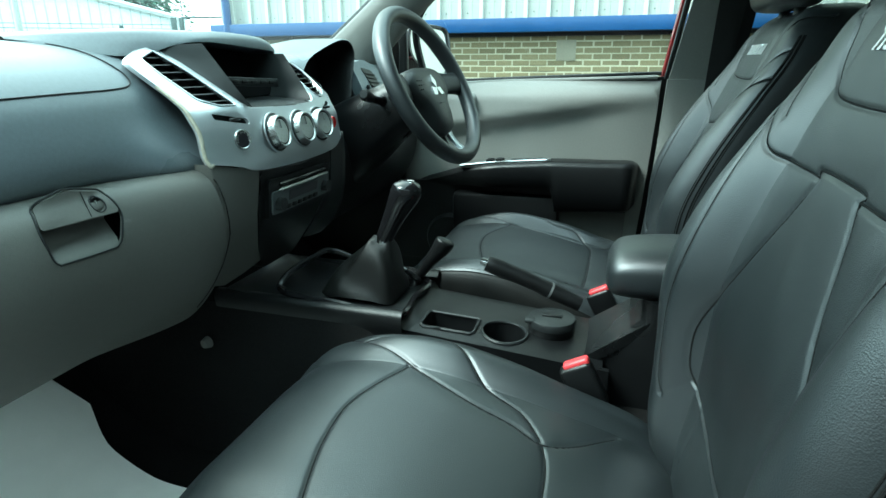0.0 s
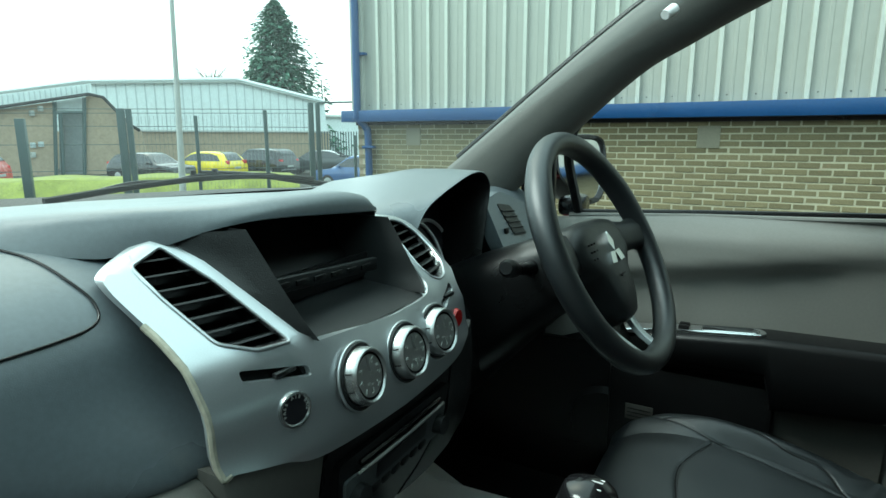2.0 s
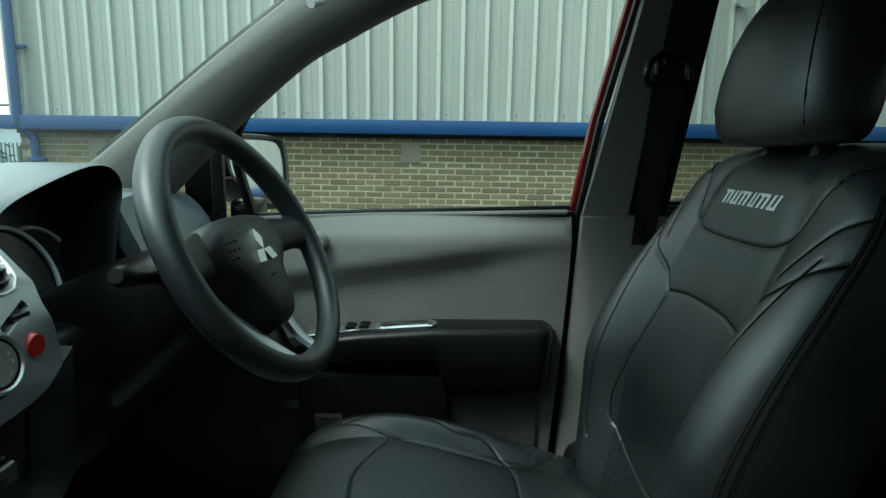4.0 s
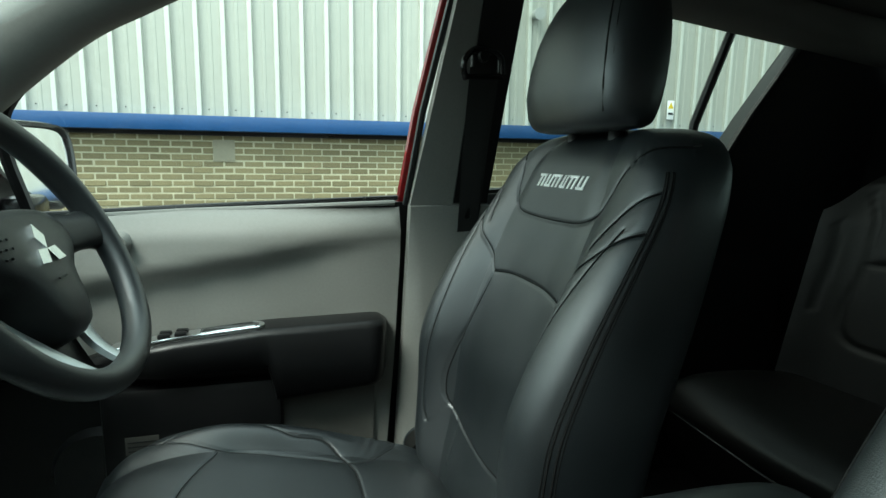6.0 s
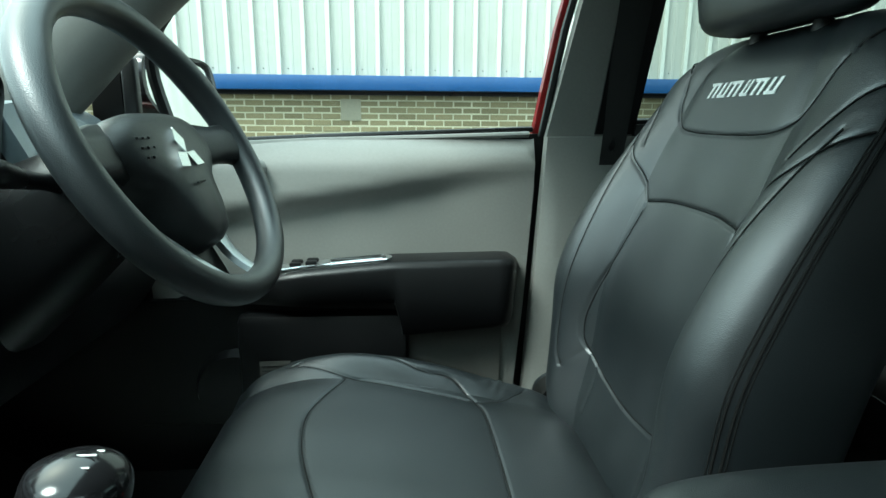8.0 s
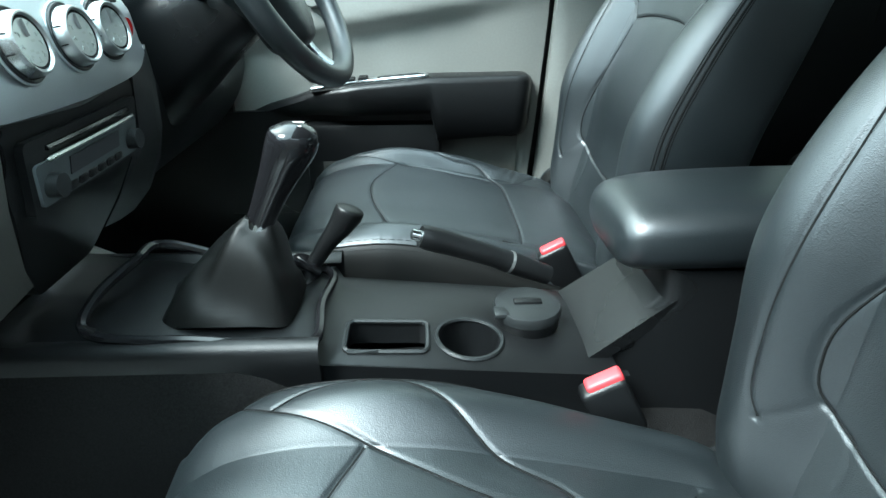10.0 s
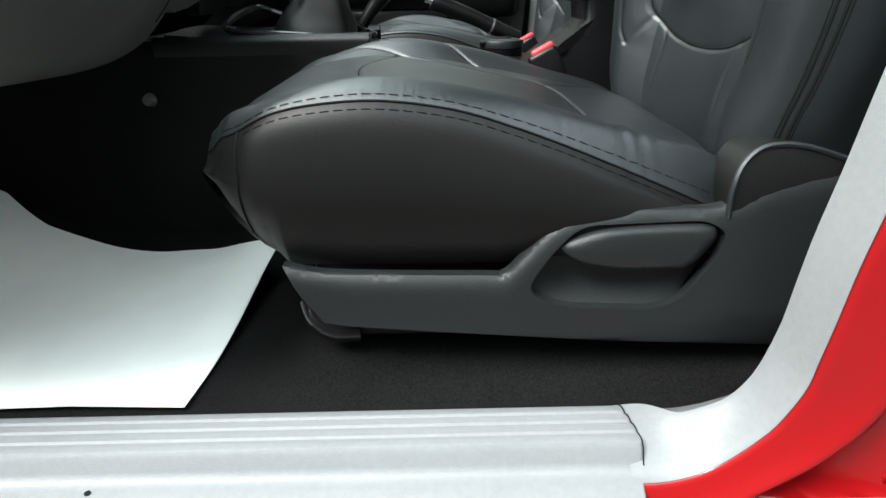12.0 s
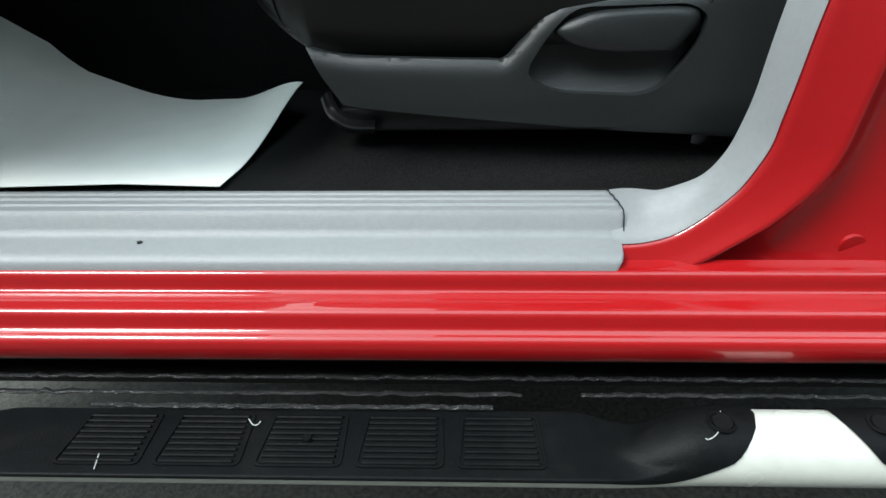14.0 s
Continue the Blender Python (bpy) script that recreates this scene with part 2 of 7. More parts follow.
def rbox(c, s, r=0.004, seg=2, bm=None, turn=None):
    """A box with rounded edges: centre, sizes, radius."""
    b = bmesh.new()
    bmesh.ops.create_cube(b, size=1)
    for v in b.verts:
        v.co = Vector((v.co.x * s[0], v.co.y * s[1], v.co.z * s[2]))
    if r:
        bmesh.ops.bevel(b, geom=b.edges[:], offset=min(r, 0.45 * min(s)), segments=seg, profile=0.5, affect="EDGES")
    m = Matrix.Translation(c) @ (turn or Matrix())
    bmesh.ops.transform(b, matrix=m, verts=b.verts)
    if bm is None:
        return b
    base = {v: bm.verts.new(v.co) for v in b.verts}
    for f in b.faces:
        bm.faces.new([base[v] for v in f.verts])
    b.free()
    return bm


def inside(pt, poly):
    x, y = pt
    hit, n = False, len(poly)
    for i in range(n):
        (x1, y1), (x2, y2) = poly[i], poly[i - 1]
        if (y1 > y) != (y2 > y) and x < (x2 - x1) * (y - y1) / (y2 - y1) + x1:
            hit = not hit
    return hit


def sheet(outer, fn, step=0.03, holes=(), depth=None, bm=None):
    """A panel of any outline, with holes, laid on a surface: fn(a, b) gives the place; depth: the vector to its back."""
    from mathutils.geometry import delaunay_2d_cdt
    bm = bm or bmesh.new()
    loops = [[tuple(p) for p in outer]] + [[tuple(p) for p in h] for h in holes]
    verts, edges = [], []
    for lp in loops:
        k = len(verts)
        verts += [Vector(p) for p in lp]
        edges += [(k + i, k + (i + 1) % len(lp)) for i in range(len(lp))]
    xs, ys = [p[0] for p in outer], [p[1] for p in outer]
    if step:
        for a in np.arange(min(xs) + step / 2, max(xs), step):
            for b in np.arange(min(ys) + step / 2, max(ys), step):
                if inside((a, b), loops[0]) and not any(inside((a, b), h) for h in loops[1:]):
                    verts.append(Vector((a, b)))
    vo, _, fo, *_ = delaunay_2d_cdt(verts, edges, [], 0, 1e-6)
    keep = []
    for f in fo:
        c = sum((vo[i] for i in f), Vector((0, 0))) / len(f)
        if inside(c, loops[0]) and not any(inside(c, h) for h in loops[1:]):
            keep.append(f)
    top = {}

    def vert(i):
        if i not in top:
            top[i] = bm.verts.new(fn(vo[i].x, vo[i].y))
        return top[i]
    faces = []
    for f in keep:
        faces.append(bm.faces.new([vert(i) for i in f]))
    front = set(faces)
    if depth is not None:
        d = Vector(depth)
        low = {v: bm.verts.new(v.co + d) for v in top.values()}
        for f in faces:
            bm.faces.new([low[v] for v in reversed(f.verts)])
        for e in {e for f in faces for e in f.edges}:
            if len([f for f in e.link_faces if f in front]) == 1:
                a, b = e.verts
                bm.faces.new((a, b, low[b], low[a]))
    return bm


def rounded(poly, r=0.01, n=4):
    """A polygon with its corners rounded."""
    out, m = [], len(poly)
    for i in range(m):
        p, a, b = (np.array(poly[k % m], float) for k in (i, i - 1, i + 1))
        u, w = a - p, b - p
        lu, lw = np.linalg.norm(u), np.linalg.norm(w)
        k = min(r, 0.45 * lu, 0.45 * lw)
        s, e = p + u / lu * k, p + w / lw * k
        for t in np.linspace(0, 1, n):
            out.append(tuple((1 - t) ** 2 * s + 2 * t * (1 - t) * p + t * t * e))
    return out


def press(P, UV, on, out, seams, depth=0.004, width=0.004, pillow=0.0, reach=0.014):
    """Sinks seam lines into a padded surface P with flat coordinates UV, where on is true; the padding also falls off softly towards them."""
    P, UV = np.array(P, float), np.asarray(UV, float)
    nrm = np.cross(np.gradient(P, axis=0), np.gradient(P, axis=1))
    nrm /= np.linalg.norm(nrm, axis=2)[..., None] + 1e-12
    nrm *= np.where(nrm @ np.array(out) < 0, -1.0, 1.0)[..., None]
    best = np.full(P.shape[:2], 9.0)
    far = max(4 * width, 3 * reach if pillow else 0)
    for s in seams:
        s = np.asarray(s, float)
        lo, hi = s.min(0) - far, s.max(0) + far
        at = np.argwhere(on & (UV[..., 0] > lo[0]) & (UV[..., 0] < hi[0]) & (UV[..., 1] > lo[1]) & (UV[..., 1] < hi[1]))
        for k in range(0, len(at), 6000):
            u, v = at[k:k + 6000].T
            q = UV[u, v].astype(np.float32)
            d = np.sqrt(((q[:, None, :] - s[None].astype(np.float32)) ** 2).sum(2).min(1))
            best[u, v] = np.minimum(best[u, v], d)
    move = -depth * np.exp(-(best / width) ** 2) - pillow * np.exp(-(best / reach) ** 1.6)
    return P + nrm * np.where(on, move, 0.0)[..., None]


def quick(name, P, mat, parent, label="", closed_v=False, angle=80):
    """A fine surface over an array of points, built without a bmesh."""
    P = np.asarray(P, float)
    nu, nv = P.shape[:2]
    k = np.arange(nu * nv).reshape(nu, nv)
    a, b, c, d = k[:-1, :-1], k[1:, :-1], k[1:, 1:], k[:-1, 1:]
    faces = np.stack([a, b, c, d], -1).reshape(-1, 4).tolist()
    if closed_v:
        faces += np.stack([k[:-1, -1], k[1:, -1], k[1:, 0], k[:-1, 0]], -1).tolist()
        faces += [k[0].tolist(), k[-1].tolist()]
    me = bpy.data.meshes.new(name)
    me.from_pydata(P.reshape(-1, 3).tolist(), [], faces)
    me.materials.append(mat)
    me.polygons.foreach_set("use_smooth", [True] * len(me.polygons))
    bm = bmesh.new()
    bm.from_mesh(me)
    bmesh.ops.recalc_face_normals(bm, faces=bm.faces)
    bm.to_mesh(me)
    bm.free()
    me.set_sharp_from_angle(angle=radians(angle))
    ob = new(name, me)
    ob.parent = parent
    if label:
        ob["label"] = label
    return ob


def dashes(pts, r, run=3, gap=1):
    """A line of stitches along pts, as one mesh."""
    bm = bmesh.new()
    for i in range(0, len(pts) - run, run + gap):
        tube(pts[i:i + run], r, 5, bm=bm)
    return bm


def ellipse(c, ra, rb, n=24):
    return [(c[0] + ra * math.cos(t), c[1] + rb * math.sin(t)) for t in np.linspace(0, 2 * math.pi, n, endpoint=False)]


def writing(name, text, size, m, mat, parent, label="", depth=0.0006):
    cu = bpy.data.curves.new(name, "FONT")
    cu.body, cu.size, cu.extrude, cu.align_x, cu.align_y = text, size, depth, "CENTER", "CENTER"
    ob = new(name, cu)
    ob.data.materials.append(mat)
    ob.matrix_world = m
    if parent:
        ob.parent = parent
    if label:
        ob["label"] = label
    return ob


def smooth_table(table, n=80):
    """A table of (x, value) resampled along a smooth curve."""
    return [tuple(p) for p in curve_through(table, n)]


def ease(t):
    t = min(1.0, max(0.0, t))
    return t * t * (3 - 2 * t)


def lerp(x, table):
    return float(np.interp(x, [p[0] for p in table], [p[1] for p in table]))


# ---- seats ----
CUSH_TOP = [(-0.46, 0.82), (-0.43, 0.842), (-0.38, 0.866), (-0.30, 0.876), (-0.2, 0.868), (-0.1, 0.851), (0.0, 0.834), (0.04, 0.827), (0.07, 0.820), (0.10, 0.806), (0.14, 0.775)]
CUSH_EDGE = [(-0.43, 0.820), (-0.41, 0.836), (-0.38, 0.850), (-0.345, 0.865), (-0.30, 0.873), (-0.245, 0.875), (-0.18, 0.866), (-0.125, 0.849), (-0.07, 0.828), (-0.01, 0.802), (0.05, 0.775), (0.08, 0.760), (0.12, 0.735)]
CUSH_BOLSTER = [(-0.43, 0.0), (-0.36, 0.004), (-0.25, 0.022), (-0.12, 0.020), (-0.02, 0.006), (0.12, -0.012)]
CUSH_WIDTH = [(-0.442, 0.17), (-0.425, 0.205), (-0.39, 0.24), (-0.33, 0.255), (-0.1, 0.258), (0.12, 0.245)]

CUSH_TOP, CUSH_EDGE, CUSH_BOLSTER, CUSH_WIDTH = (smooth_table(t) for t in (CUSH_TOP, CUSH_EDGE, CUSH_BOLSTER, CUSH_WIDTH))


def cushion_section(x, drop=0.0, shrink=1.0, low=0.712):
    c, e, b, w = lerp(x, CUSH_TOP) - drop, lerp(x, CUSH_EDGE) - drop, lerp(x, CUSH_BOLSTER), lerp(x, CUSH_WIDTH) * shrink
    k = w / 0.25
    c, e = max(c, low + 0.004), max(e, low + 0.003)
    h = e - low
    half = [(0.0, c), (0.06, c), (0.11, c + 0.05 * b), (0.148, c + 0.25 * b - 0.004), (0.158, c + 0.4 * b - 0.004), (0.19, c + b), (0.216, max(c + 0.85 * b, e + 0.010) if drop < 0.02 else e + 0.003),
            (0.236, e + 0.004), (0.249, e - 0.14 * h), (0.256, low + 0.52 * h), (0.246, low + 0.22 * h), (0.229, low)]
    half = [(a * k, z) for a, z in half]
    return curve_through([(-a, z) for a, z in half[::-1]] + half[1:], 289)


def cushion_z(x, dy):
    s = cushion_section(x)
    i = np.argmin(s[:144, 0]), 144 + np.argmax(s[144:, 0])
    t = s[i[0]:i[1] + 1]
    return float(np.interp(dy, t[:, 0], t[:, 1]))


BACK_X = [(0.78, 0.112), (0.84, 0.124), (0.89, 0.139), (0.95, 0.153), (1.05, 0.170), (1.17, 0.207), (1.26, 0.236), (1.33, 0.262), (1.375, 0.285), (1.41, 0.305)]
BACK_WING = [(0.78, 0.022), (0.86, 0.044), (0.95, 0.060), (1.05, 0.068), (1.15, 0.055), (1.24, 0.026), (1.31, 0.004), (1.40, 0.0)]
BACK_WIDTH = [(0.78, 0.225), (0.9, 0.245), (1.05, 0.257), (1.15, 0.256), (1.26, 0.246), (1.32, 0.232), (1.36, 0.205), (1.385, 0.165), (1.395, 0.12)]

BACK_X, BACK_WING, BACK_WIDTH = (smooth_table(t) for t in (BACK_X, BACK_WING, BACK_WIDTH))


def back_section(z, front=0.0, thick=0.125):
    xc, p, w = lerp(z, BACK_X) + front, lerp(z, BACK_WING), lerp(z, BACK_WIDTH)
    k = w / 0.25
    half = [(0.0, xc), (0.06, xc), (0.105, xc - 0.08 * p), (0.128, xc - 0.25 * p + 0.004), (0.138, xc - 0.35 * p + 0.004), (0.175, xc - 0.9 * p), (0.21, xc - p), (0.236, xc - 0.86 * p + 0.008),
            (0.25, xc - 0.55 * p + 0.03), (0.251, xc + 0.5 * thick), (0.24, xc + 0.85 * thick), (0.20, xc + thick)]
    half = [(a * k, x) for a, x in half]
    return curve_through([(-a, x) for a, x in half[::-1]] + half[1:], 289)


def back_x(z, dy):
    s = back_section(z)
    a, b = np.argmin(s[:144, 0]), 144 + np.argmax(s[144:, 0])
    return float(np.interp(dy, s[a:b + 1, 0], s[a:b + 1, 1]))


def seat(name, label, yc, out, dx, dz=0.0, lean=0.0):
    """A front seat. out: +1 where the door is towards +y, else -1."""
    root = thing(name, label, "car seat", "front seats")
    nar = 0.078 if out < 0 else 0.135
    # cushion, its seams sunk into the padding; the raised lens panel lies on the driver-door side
    seams = [[(-0.254, 0.158), (-0.280, 0.10), (-0.297, 0.04), (-0.290, -0.04), (-0.268, -0.12), (-0.246, -0.182)],
             [(-0.385, 0.225), (-0.34, 0.20), (-0.254, 0.162), (-0.16, 0.5 * (0.16 + nar)), (-0.09, 0.25 * 0.16 + 0.75 * nar), (-0.045, nar), (0.0, nar + 0.02), (0.05, nar + 0.07)],
             [(-0.345, 0.202), (-0.30, 0.226), (-0.22, 0.234), (-0.14, 0.5 * (0.245 + nar)), (-0.08, nar + 0.05), (-0.045, nar + 0.002)],
             [(-0.045, nar), (-0.034, nar - 0.05), (-0.032, -0.08), (-0.036, -0.16), (-0.05, -0.184), (-0.075, -0.19)]]
    fold = [[(-0.075, -0.19), (-0.15, -0.192), (-0.246, -0.182), (-0.33, -0.195), (-0.39, -0.225)]]
    seams, fold = [curve_through(c, 480) for c in seams], [curve_through(c, 320) for c in fold]
    P, UV, on = [], [], []
    rows = [(x, 0.0, 1.0) for x in np.linspace(0.14, -0.40, 258)]
    rows += [(-0.405, 0.0005, 1), (-0.413, 0.002, 1), (-0.420, 0.005, 1), (-0.426, 0.010, 1), (-0.430, 0.018, 0.99), (-0.4315, 0.028, 0.965), (-0.429, 0.040, 0.945), (-0.423, 0.053, 0.93), (-0.414, 0.066, 0.918), (-0.403, 0.079, 0.908), (-0.390, 0.092, 0.90), (-0.376, 0.103, 0.896), (-0.362, 0.112, 0.893), (-0.350, 0.122, 0.89), (-0.338, 0.135, 0.885), (-0.330, 0.15, 0.88)]
    for x, drop, sh in rows:
        deep = lerp(x, [(-0.4315, 0.815), (-0.429, 0.80), (-0.423, 0.787), (-0.414, 0.774), (-0.403, 0.761), (-0.39, 0.748), (-0.376, 0.737), (-0.362, 0.728), (-0.35, 0.712)])
        if drop > 0.02:
            deep = lerp(-0.42, CUSH_EDGE) - drop - 0.004
        sec = cushion_section(max(x, -0.42), drop, sh, deep)
        i0, i1 = np.argmin(sec[:144, 0]), 144 + np.argmax(sec[144:, 0])
        P.append([(x + dx, yc + q, z + dz) for q, z in sec])
        UV.append([(x, q) for q, z in sec])
        on.append([i0 < j < i1 for j in range(289)])
    P, UV, on = np.array(P), np.array(UV), np.array(on)
    P = press(P, UV, on, (0, 0, 1), seams, 0.0024, 0.0024, 0.0015, 0.014)
    P = press(P, UV, on, (0, 0, 1), fold, 0.0028, 0.018)
    # gathers along the edges and creases in the rear door-side corner
    X, A = UV[..., 0], UV[..., 1]
    gather = np.exp(-((np.abs(A) - 0.236) / 0.014) ** 2) * np.clip((X + 0.34) / 0.1, 0, 1) * np.clip((0.06 - X) / 0.05, 0, 1)
    crease = np.exp(-((X + 0.02) / 0.05) ** 2) * np.exp(-((A * out - 0.205) / 0.03) ** 2)
    P[..., 2] += np.where(on, 0.00009 * gather * (np.sin(X * 640 + 5 * np.sin(X * 61)) + np.sin(X * 391 + 3 * np.sin(X * 97))) + 0.0011 * crease * np.sin(X * 170 - A * out * 150 + 3 * np.sin(X * 67)), 0)
    # the top cover and the plainer borders down its sides
    cushion = quick("cushion", P[:, 52:237], LEATHER, root)
    quick("cushion_border", P[:, :53], LEATHER_SIDE, root, "matte black vinyl cushion border")
    quick("cushion_border", P[:, 236:], LEATHER_SIDE, root, "matte black vinyl cushion border")
    for cols in (P[:, :53][:, ::-1], P[:, 236:]):
        side = 1 if cols[0, 0, 1] > yc else -1
        row = cols[250, ::2] + np.array([-0.0004, side * 0.0006, 0])
        part("corner_seam", tube(row, 0.0011, 5), THREAD, cushion)
    for col in (52, 236):
        side = 1 if col > 144 else -1
        part("seam", tube(P[12:262:3, col] + np.array([0, side * 0.0002, 0.0006]), 0.0012, 6), THREAD, cushion)
        for off in (-4, 4):
            line = P[14:260, col + off] + np.array([0, side * 0.0003, 0.0004])
            part("stitch_line", dashes(line, 0.0004, 5, 1), LEATHER_SIDE, cushion)
    part("front_apron", rbox((-0.325 + dx, yc, 0.722 + dz), (0.05, 0.40, 0.05), 0.015, 3), LEATHER_SIDE, root)
    for c in seams:
        part("seam", tube([(x + dx, yc + q, cushion_z(x, q) - 0.0036 + dz) for x, q in c[::10]], 0.0012, 5), THREAD, cushion)
    # backrest
    tw, tz = (0.116, 1.165) if out > 0 else (0.050, 1.200)
    mid = 0.5 * (tw + 0.144) if out > 0 else 0.115
    bs = [[(tz, -tw), (tz + 0.007, -0.05), (tz + 0.007, 0.05), (tz, tw)],
          [(1.372, -0.205), (1.366, -0.180), (1.350, -0.162), (1.330, -0.150), (1.303, -0.141), (1.280, -0.124), (1.268, -0.088), (1.265, 0.0), (1.268, 0.088), (1.280, 0.124), (1.303, 0.141), (1.330, 0.150), (1.350, 0.162), (1.366, 0.180), (1.372, 0.205)],
          [(tz, -tw), (1.09, -mid), (1.015, -0.144), (0.965, -0.149), (0.928, -0.138), (0.906, -0.095), (0.897, -0.045), (0.895, 0.0), (0.897, 0.045), (0.906, 0.095), (0.928, 0.138), (0.965, 0.149), (1.015, 0.144), (1.09, mid), (tz, tw)]]
    soft = []
    for s in (-1, 1):
        bs.append([(1.275, s * 0.212), (1.215, s * 0.196), (1.147, s * 0.184), (1.048, s * 0.180), (0.97, s * 0.183), (0.915, s * 0.180), (0.887, s * 0.166)])
        bs.append([(tz, s * tw), (1.205, s * 0.148), (1.235, s * 0.186), (1.262, s * 0.216), (1.273, s * 0.236)])
        bs.append([(1.245, s * 0.170), (1.275, s * 0.186), (1.302, s * 0.204), (1.318, s * 0.226)])
        soft.append(curve_through([(0.887, s * 0.166), (0.905, s * 0.152), (0.926, s * 0.138)], 200))
        soft.append(curve_through([(0.914, s * 0.112), (0.885, s * 0.102), (0.835, s * 0.104)], 200))
    bs = [curve_through(c, 560) for c in bs]
    # the bolster on the entry side is pressed flat by use
    give = lambda z, q: 0.45 * lerp(z, BACK_WING) * ease((q * out - 0.09) / 0.10) if out < 0 else 0.0
    P, UV, on = [], [], []
    rows = [(z, 0.0, 0.125) for z in np.linspace(0.775, 1.345, 280)] + [(1.353, 0.001, 0.122), (1.361, 0.0025, 0.119), (1.368, 0.005, 0.115), (1.375, 0.008, 0.110), (1.381, 0.012, 0.104), (1.386, 0.016, 0.096), (1.390, 0.021, 0.086), (1.393, 0.027, 0.075), (1.395, 0.035, 0.06)]
    for z, fr, th in rows:
        sec = back_section(z, fr, th)
        i0, i1 = np.argmin(sec[:144, 0]), 144 + np.argmax(sec[144:, 0])
        P.append([(x + dx + give(z, q) + lean * (z - 0.85) / 0.4, yc + q, z + dz) for q, x in sec])
        UV.append([(z, q) for q, x in sec])
        on.append([i0 < j < i1 for j in range(289)])
    P, UV, on = np.array(P), np.array(UV), np.array(on)
    P = press(P, UV, on, (-1, 0, 0), bs, 0.0026, 0.0024, 0.0014, 0.014)
    P = press(P, UV, on, (-1, 0, 0), soft, 0.0010, 0.0035)
    # the back panel swells a little between its seams
    Z, A = UV[..., 0], UV[..., 1]
    swell = np.exp(-((Z - 1.04) / 0.09) ** 2) * np.exp(-(A / 0.10) ** 4)
    P[..., 0] -= np.where(on, 0.006 * swell, 0)
    backrest = quick("backrest", P, LEATHER, root, "", True)
    for c in bs:
        line = [(back_x(z, q) + give(z, q) + 0.0036 - 0.006 * math.exp(-((z - 1.04) / 0.09) ** 2) * math.exp(-(q / 0.10) ** 4) + dx + lean * (z - 0.85) / 0.4, yc + q, z + dz) for z, q in c[::8]]
        part("seam", tube(line, 0.0012, 5), THREAD, backrest)
    for s in (-1, 1):
        for k, r in ((7.38, 0.0007), (7.47, 0.0014), (7.66, 0.0014), (7.75, 0.0007)):
            pts = []
            for z in np.linspace(0.83, 1.345, 300):
                sec = back_section(z)
                f = 144 + s * k / 11 * 144
                q, x = sec[int(f)] + (sec[int(f) + 1] - sec[int(f)]) * (f - int(f))
                pts.append((x + dx + give(z, q) + lean * (z - 0.85) / 0.4, yc + q + s * 0.0004, z + dz))
            part("stitch_line" if r < 0.001 else "seam", tube(pts[::4], r, 6), THREAD, backrest)
    dx0, dx = dx, dx + lean * 1.2
    # white word embroidered on the upper panel, as plain slanted shapes
    for i, (a, w) in enumerate(((-0.064, 0.019), (-0.040, 0.019), (-0.015, 0.020), (0.010, 0.015), (0.035, 0.021), (0.062, 0.021))):
        z = 1.321
        a2 = -a
        bm = bmesh.new()
        x = back_x(z, a2) - 0.0012 + dx
        for q in range(2):
            b0 = a2 - w / 2 + q * w * 0.62
            pts = [(b0, z - 0.0095), (b0 + w * 0.27, z - 0.0095), (b0 + w * 0.27 - 0.006, z + 0.0095), (b0 - 0.006, z + 0.0095)]
            vs = [bm.verts.new((back_x(zz, aa) - 0.0012 + dx, yc + aa, zz + dz)) for aa, zz in pts] + [bm.verts.new((back_x(zz, aa) + 0.001 + dx, yc + aa, zz + dz)) for aa, zz in pts]
            for f in ((0, 1, 2, 3), (7, 6, 5, 4), (0, 1, 5, 4), (1, 2, 6, 5), (2, 3, 7, 6), (3, 0, 4, 7)):
                bm.faces.new([vs[k] for k in f])
        zz = z + (0.0078 if i % 2 == 0 else -0.0078)
        rbox((back_x(zz, a2) - 0.0006 + dx, yc + a2 - 0.002, zz + dz), (0.0016, w, 0.0038), 0, bm=bm)
        part("embroidery", bm, WHITE, backrest, "white embroidered lettering shape")
    # headrest on two posts
    hz = dz - 0.012
    rings = []
    for z, w, xf, th in ((1.405, 0.10, 0.262, 0.055), (1.41, 0.122, 0.25, 0.085), (1.425, 0.135, 0.242, 0.10), (1.46, 0.139, 0.238, 0.112), (1.50, 0.134, 0.242, 0.116), (1.54, 0.124, 0.25, 0.114), (1.575, 0.110, 0.262, 0.105), (1.60, 0.092, 0.275, 0.088), (1.612, 0.07, 0.288, 0.06), (1.615, 0.045, 0.298, 0.035)):
        half = [(0, xf), (0.45 * w, xf + 0.002), (0.78 * w, xf + 0.010), (0.93 * w, xf + 0.022), (w, xf + 0.045), (0.98 * w, xf + 0.7 * th), (0.85 * w, xf + 0.92 * th), (0.5 * w, xf + th), (0, xf + th)]
        loop = half + [(-a, x) for a, x in half[-2:0:-1]]
        rings.append([(x + dx, yc + a, z + hz) for a, x in curve_through(loop, 64, True)])
    dense = []
    arr = np.array(rings)
    for j in range(arr.shape[1]):
        dense.append(curve_through(arr[:, j], 40))
    head = part("headrest", loft([list(np.array(dense)[:, i]) for i in range(40)]), LEATHER, root, "", 60)
